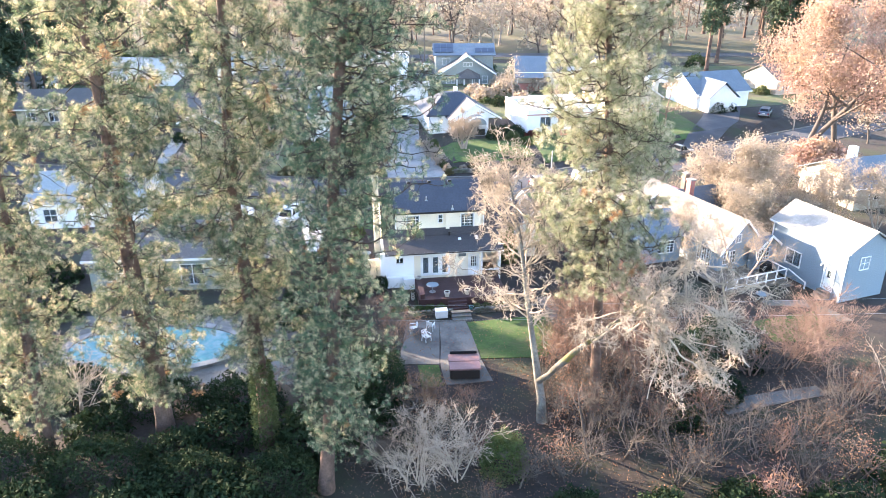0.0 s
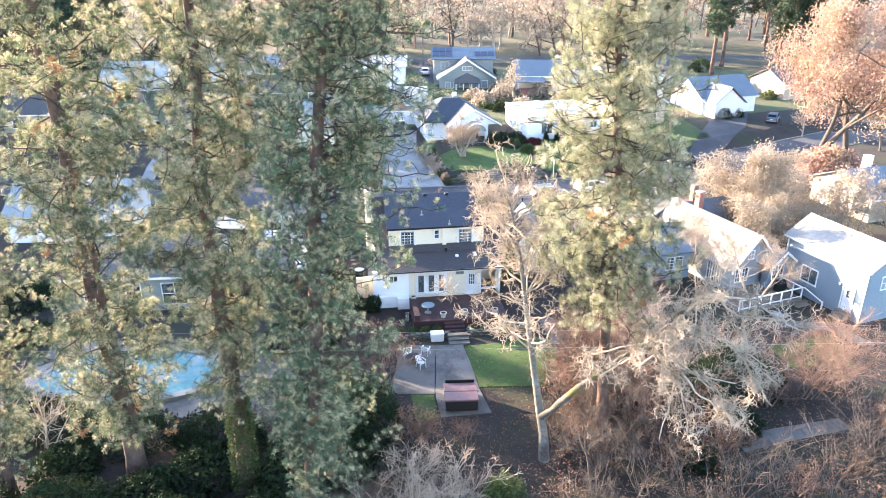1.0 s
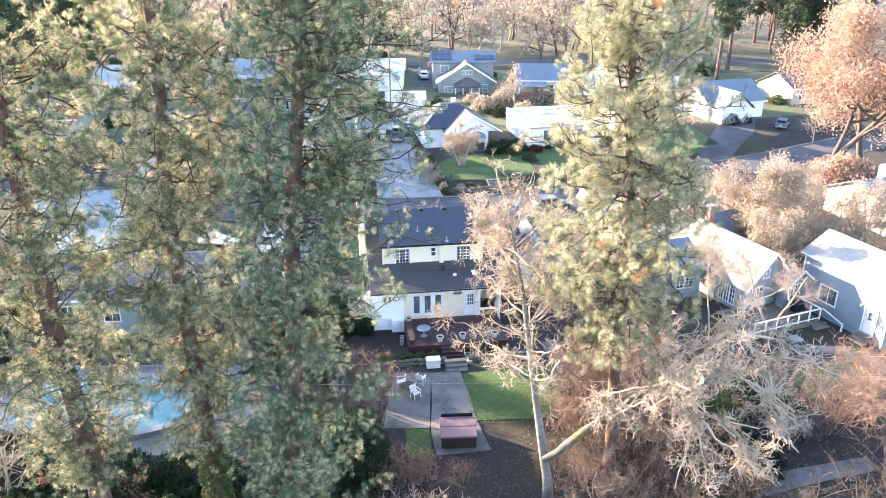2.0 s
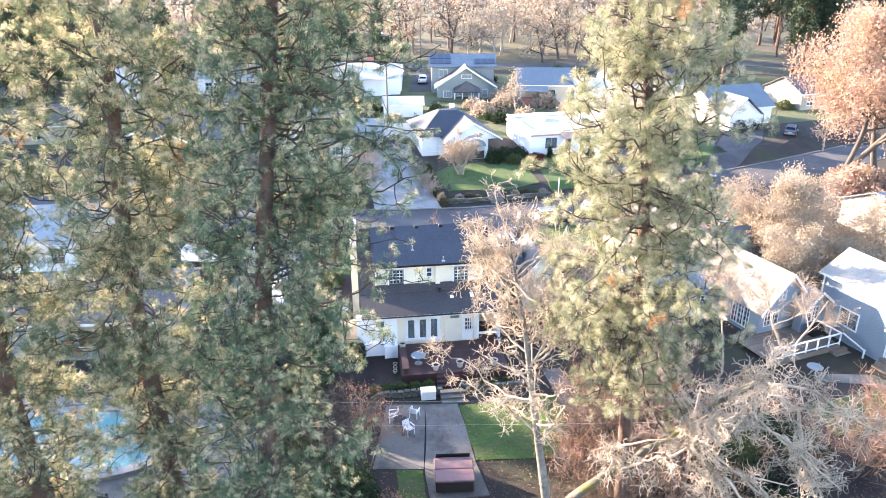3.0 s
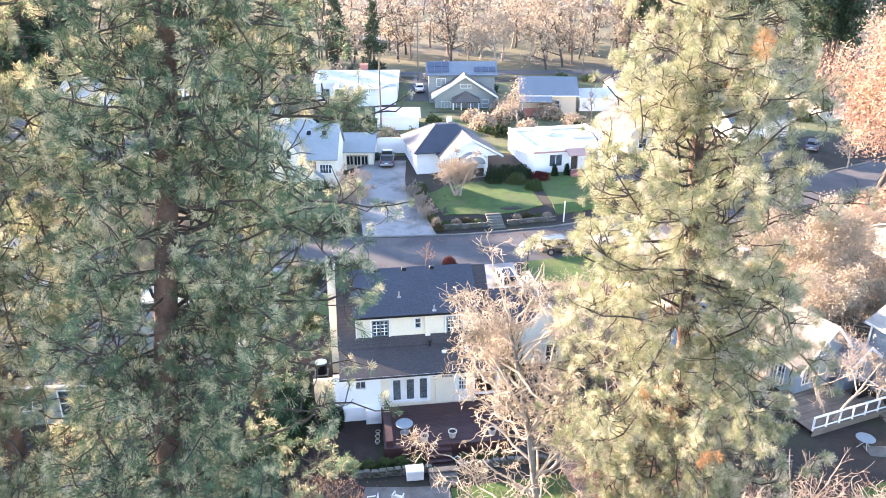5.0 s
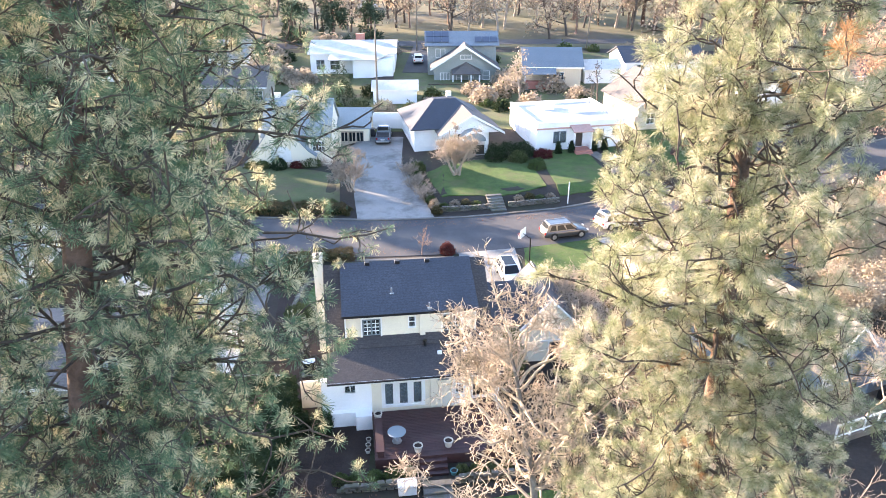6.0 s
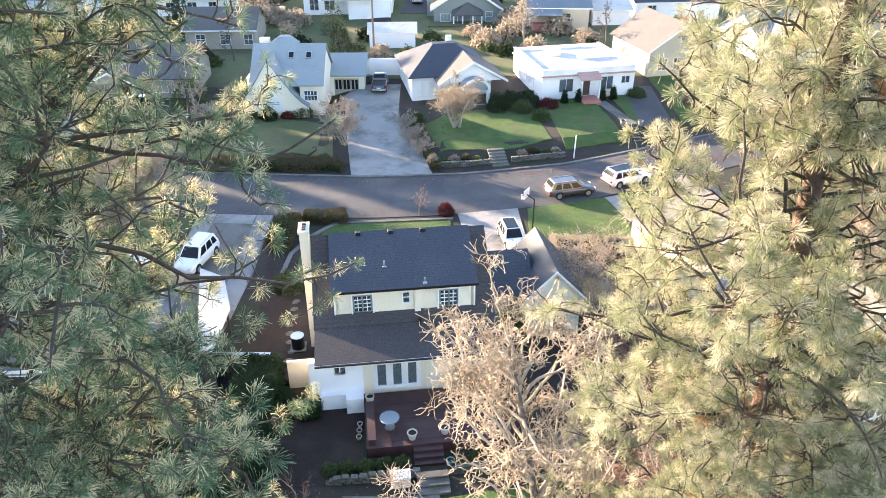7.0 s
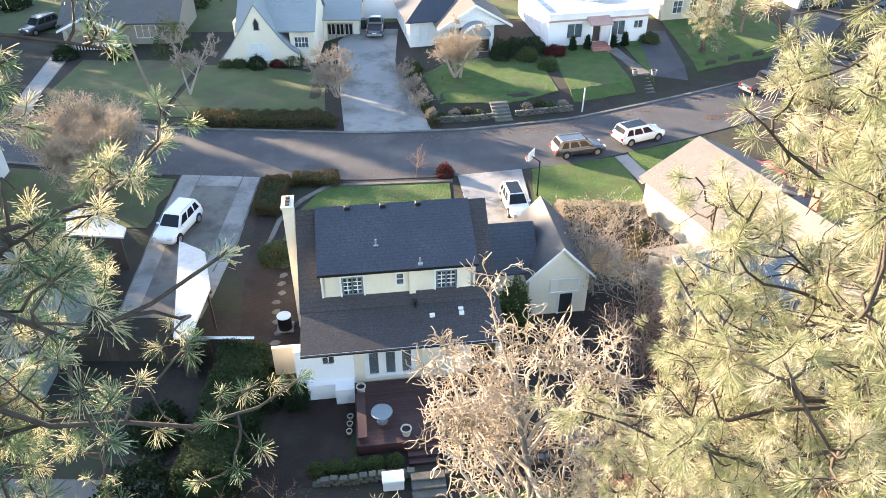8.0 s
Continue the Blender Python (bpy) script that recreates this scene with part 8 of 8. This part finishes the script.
for k in range(50):
    x, y = rng.uniform(-5, 34), rng.uniform(30.5, 50.5)
    if (x < 9 and 42.6 < y) or (2 < x < 6.4 and 36 < y) or (18.5 < x < 27 and 39.8 < y < 43.8) or (x > 24 and y > 49):
        continue
    o = copy_thing(thicket[k % 3], pose(x, y, lie(x, y), 0, 0, rng.uniform(0, 360)))
    s = rng.uniform(0.7, 1.35)
    o.scale = (s, s, s)
gl = Geo()
n = 15000
px, py = rng.uniform(-6, 34, n), rng.uniform(30, 54, n)
keep = rng.uniform(0, 1, n) < np.where((px > 2) & (px < 9) & (py > 47.3), 0.10, np.where((px > -3.3) & (px < 3.2) & (py > 44), 0.12, 0.9))
px, py = px[keep], py[keep]
leaves(gl, rng, np.stack([px, py, [lie(a, b) + 0.09 for a, b in zip(px, py)]], 1), 1, 0.06, 0.02)
tagged(gl.obj("leaf_litter", "fallen"), "scattered brown fallen leaves over the garden soil", "leaves", kind="stuff")

for k, (x, y) in enumerate([(15.8, 68.8), (15.2, 71.2), (15.6, 73.6)]):
    shrub(170 + k, pose(x, y, lie(x, y)), (1.0, 1.1, 1.7), 1300, 0.075, "garden_shrub", "dull olive green shrub beside the wing", "shrub", "olive")

# street and garden trees
bare_tree(220, 6.5, 2.3, "bare_tree", "small leafless tree with dense pinkish twigs on the lawn", "tree", at(2.9, 101.8), "palebark", 4, 5, 0.16, 0.16, stems=5, rmin=0.026, leaf="beigeleaf", leaf_n=2, leaf_size=0.05)
bare_tree(221, 5.5, 2.4, "bare_tree", "small leafless tree beside the driveway", "tree", at(-8.6, 98.6), "palebark", 4, 5, 0.2, 0.1, stems=5, rmin=0.022)
bare_tree(222, 8.0, 2.2, "bare_tree", "slender leafless tree on the lawn", "tree", at(-23.4, 98.8), "palebark", 4, 5, 0.16, 0.12, rmin=0.026, lift=0.7, stems=2)
bare_tree(223, 3.4, 1.2, "bare_tree", "small leafless sapling in the front garden", "tree", pose(-0.3, 83.6, 0), "pinktwig", 3, 5, 0.2, 0.05)
bare_tree(224, 7.0, 4.2, "bare_tree", "broad leafless tree with pinkish twigs beside the street", "tree", pose(-24.9, 80.6, 0), "palebark", 4, 5, 0.18, 0.10, stems=16, rmin=0.024, lift=0.6, leaf="beigeleaf", leaf_n=3, leaf_size=0.05)
brush(225, -1.6, 99.5, 2.0, 1.2, "palebark", "grey leafless shrubs beside the driveway", 9, 5)
brush(226, -0.6, 96.6, 1.8, 1.2, "palebark", "grey leafless shrubs beside the driveway", 9, 5)
brush(227, -2.4, 103.0, 2.0, 1.2, "palebark", "grey leafless shrubs beside the driveway", 9, 5)
brush(228, 11.4, 69.5, 6.0, 3.4, "palebark", "dense pale shrub with dry leaves beside the wing", 10, 6, leaf="beigeleaf", leaf_n=1, leaf_size=0.06)
brush(229, 14.5, 66.5, 6.0, 3.6, "palebark", "dense pale shrub with dry leaves beside the wing", 10, 6, leaf="beigeleaf", leaf_n=1, leaf_size=0.06)
brush(230, 13.5, 61.5, 5.0, 3.2, "pinktwig", "dense reddish shrub with dry leaves beside the path", 10, 6, leaf="fallen", leaf_n=2, leaf_size=0.06)
brush(231, 15.5, 57.0, 5.0, 3.2, "pinktwig", "dense reddish shrub with dry leaves beside the path", 10, 6, leaf="fallen", leaf_n=2, leaf_size=0.06)

bare_tree(240, 11.0, 5.2, "broad_tree", "rounded tree with dense dry beige leaves", "tree", pose(32.0, 76.0, 0), "palebark", 4, 5, 0.2, 0.3, stems=5, leaf="beigeleaf", leaf_n=6, leaf_size=0.1, leaf_spread=0.3, rmin=0.02)
bare_tree(241, 8.0, 3.6, "broad_tree", "rounded shrubby tree with dry russet leaves", "tree", pose(30.5, 69.5, 0), "palebark", 4, 5, 0.2, 0.2, stems=4, leaf="beigeleaf", leaf_n=5, leaf_size=0.1, leaf_spread=0.3)
bare_tree(242, 27.0, 9.5, "oak_tree", "tall oak with pinkish russet autumn leaves", "tree", pose(50, 98, 1.0), "greytwig", 4, 5, 0.18, 0.4, leaf="rustleaf", leaf_n=15, leaf_size=0.17, leaf_spread=0.8, stems=2)
bare_tree(243, 24.0, 8.0, "oak_tree", "tall oak with pinkish russet autumn leaves", "tree", pose(56, 101, 1.5), "greytwig", 4, 5, 0.18, 0.45, leaf="rustleaf", leaf_n=16, leaf_size=0.17, leaf_spread=0.8)
bare_tree(244, 17.0, 6.0, "oak_tree", "oak with yellowing russet leaves", "tree", pose(62, 92, 1.5), "palebark", 4, 5, 0.2, 0.4, leaf="beigeleaf", leaf_n=3, leaf_size=0.16, leaf_spread=0.5)
for k, (x, y, h, sp) in enumerate([(39.5, 73.0, 7.0, 3.4), (43.5, 75.5, 7.5, 3.6), (37.5, 78.5, 7.5, 3.6), (47.0, 73.5, 6.5, 3.4), (36.0, 70.0, 5.5, 2.8)]):
    bare_tree(440 + k, h, sp, "broad_tree", "rounded shrubby tree with pinkish dry leaves behind the garage", "tree", pose(x, y, -0.2), "palebark", 4, 4, 0.2, 0.12, stems=4, leaf="beigeleaf", leaf_n=3, leaf_size=0.1, leaf_spread=0.3, rmin=0.02)
shrub(245, pose(50, 93, 1.0), (5, 4, 4.0), 4500, 0.2, "russet_thicket", "low thicket of yellow and russet leaves", "shrub", "rustleaf")
pine(246, [(29.6, 109.5, 1.4), (29.6, 109.5, 6), (29.7, 109.5, 12)], 0.25, 3.0, 3.2, "young pine with thin crown beside the drive", "goldneedles", limbs=60, boughs=4, tips=3, count=16, length=0.4, width=0.04)

# woods: a few kinds, each planted many times
kinds = [bare_tree(300 + k, 13 + 2 * k, 5.0, "woodland_tree", "leafless grey-brown tree in the park", "tree", pose(-60 + 30 * k, 235 + 12 * k, lie(-60 + 30 * k, 235)), ("greytwig", "palebark", "greytwig", "pinktwig")[k], 3, 4, 0.2, 0.3, group="park trees", leaf=("beigeleaf", "beigeleaf", None, "beigeleaf")[k], leaf_n=3, leaf_size=0.34, leaf_spread=0.8, rmin=0.06) for k in range(4)]
rng = np.random.default_rng(77)


def plant(kind, x, y, s, rz):
    o = copy_thing(kind, pose(x, y, lie(x, y), 0, 0, rz))
    o.scale = (s, s, s)


spots = [(-28, 192), (-16, 188), (2, 190), (13, 186), (22, 194), (30, 188), (40, 196), (52, 190), (8, 205), (19, 212), (33, 208), (46, 214), (60, 205), (-40, 200), (-52, 188), (-64, 196)]
spots += [(x + rng.uniform(-4, 4), 184 + rng.uniform(0, 34)) for x in np.arange(-110, 112, 5.0)]
spots += [(x + rng.uniform(-4, 4), 222 + rng.uniform(0, 22)) for x in range(-120, 125, 6)]
spots += [(x + rng.uniform(-4, 4), 255 + rng.uniform(0, 40)) for x in range(-150, 155, 7)]
spots += [(x + rng.uniform(-6, 6), 310 + rng.uniform(0, 60)) for x in range(-200, 205, 12)]
spots += [(x + rng.uniform(-3, 3), 178 + rng.uniform(0, 22)) for x in np.arange(-60, 64, 5.5)]
# garden trees between the houses
spots += [(-34, 122), (-28, 128), (-20, 126), (-27, 140), (-52, 132), (-58, 108), (-48, 140), (13, 133), (24, 131), (38, 140), (-32, 146), (42, 152), (58, 118), (66, 110), (36, 116), (-62, 128), (70, 128), (-78, 132)]
for k, (x, y) in enumerate(spots):
    plant(kinds[rng.integers(4)], x, y, rng.uniform(0.75, 1.2) * (0.5 if y < 155 else 1.0), rng.uniform(0, 360))
gb = [shrub(280 + k, at(-30 + 20 * k, 136), (1.6, 1.6, 1.7), 340, 0.2, "garden_bush", ("rounded bush with dry pinkish beige leaves", "rounded dark green garden bush", "rounded olive green garden bush")[k], "shrub", ("beigeleaf", "evergreen", "shrubgreen")[k], "garden bushes") for k in range(3)]
for k in range(95):
    x, y = rng.uniform(-75, 62), rng.uniform(120, 172)
    if any(abs(x - cx) < w and abs(y - cy) < d for cx, cy, w, d in ((-16, 153, 11, 10), (4.5, 149, 8, 9), (19, 146, 7, 7), (32, 124, 7, 7), (39, 152, 9, 7), (-3, 162, 3, 14), (-40, 154, 8, 7), (-60, 150, 8, 7), (-31, 137, 7, 6), (27.5, 147, 5, 5), (50, 132, 9, 8), (-6, 133.5, 5, 4), (47, 128, 8, 25), (-36, 117, 8, 8), (18, 116, 9, 8))):
        continue
    plant(gb[k % 3], x, y, rng.uniform(0.6, 1.5), rng.uniform(0, 360))
for k, (x, y, sc) in enumerate([(12, 139, 1.5), (11.6, 143, 1.5), (18.5, 139.5, 1.5), (9.8, 135, 1.2), (22, 134, 1.2), (-26, 146, 1.6), (-30, 150, 1.6), (-22, 145, 1.4), (-21, 165, 2.2), (0.5, 170, 2.0)]):
    plant(gb[0], x, y, sc, 50 * k)
FAR = dict(limbs=46, boughs=4, tips=2, count=8, twigs=False, bare=0.0, dead=0.0)
fir = pine(320, [(-21, 172, 2.5), (-21, 172, 10), (-21, 172, 21)], 0.35, 3.0, 4.6, "broad dark conifer by the park", "farconifer", length=1.0, width=0.26, shape=([0, 0.1, 0.5, 1.0], [0.8, 1.0, 0.7, 0.05]), category="conifer", **FAR)
for x, y, s in [(-14, 178, 0.8), (-30, 176, 0.95), (-42, 168, 0.9), (-55, 160, 1.0), (-75, 150, 1.0), (-66, 178, 1.1), (-38, 138, 0.5)]:
    plant(fir, x, y, s, 360 * s)
tallp = pine(321, [(62, 168, 3.5), (62, 168, 12), (62.4, 168, 27)], 0.42, 13.0, 4.2, "tall dark pine of the wood with bare trunk", "farconifer", length=1.0, width=0.26, **FAR)
for k in range(24):
    plant(tallp, 46 + rng.uniform(0, 70), 160 + rng.uniform(0, 60), rng.uniform(0.85, 1.2), rng.uniform(0, 360))
# made-up wood to the west, added only to shade the gardens
for k in range(62):
    plant(fir if k % 3 else tallp, -76 - rng.uniform(0, 24), 87 + 1.75 * k + rng.uniform(-2, 2), rng.uniform(1.0, 1.45) if k < 31 else rng.uniform(0.75, 1.05), rng.uniform(0, 360))

# ten more firs added there to shade the ground below the pines
for k in range(10):
    plant(fir, -76 - rng.uniform(0, 16), 73 + 1.4 * k + rng.uniform(-1, 1), rng.uniform(0.9, 1.1), rng.uniform(0, 360))

# overhead cables over the garden
for k, (y, z) in enumerate(((43.6, 5.5), (45.8, 5.5))):
    g_ = Geo()
    u = np.linspace(-1, 1, 31)
    tube(g_, np.stack([u * 62, np.full(31, y) + 0.02 * u * 62, z - 0.5 + 0.9 * u ** 2], 1), np.full(31, 0.006), 4)
    tagged(g_.obj("overhead_cable", "metal"), "thin pale overhead cable across the gardens", "cable")
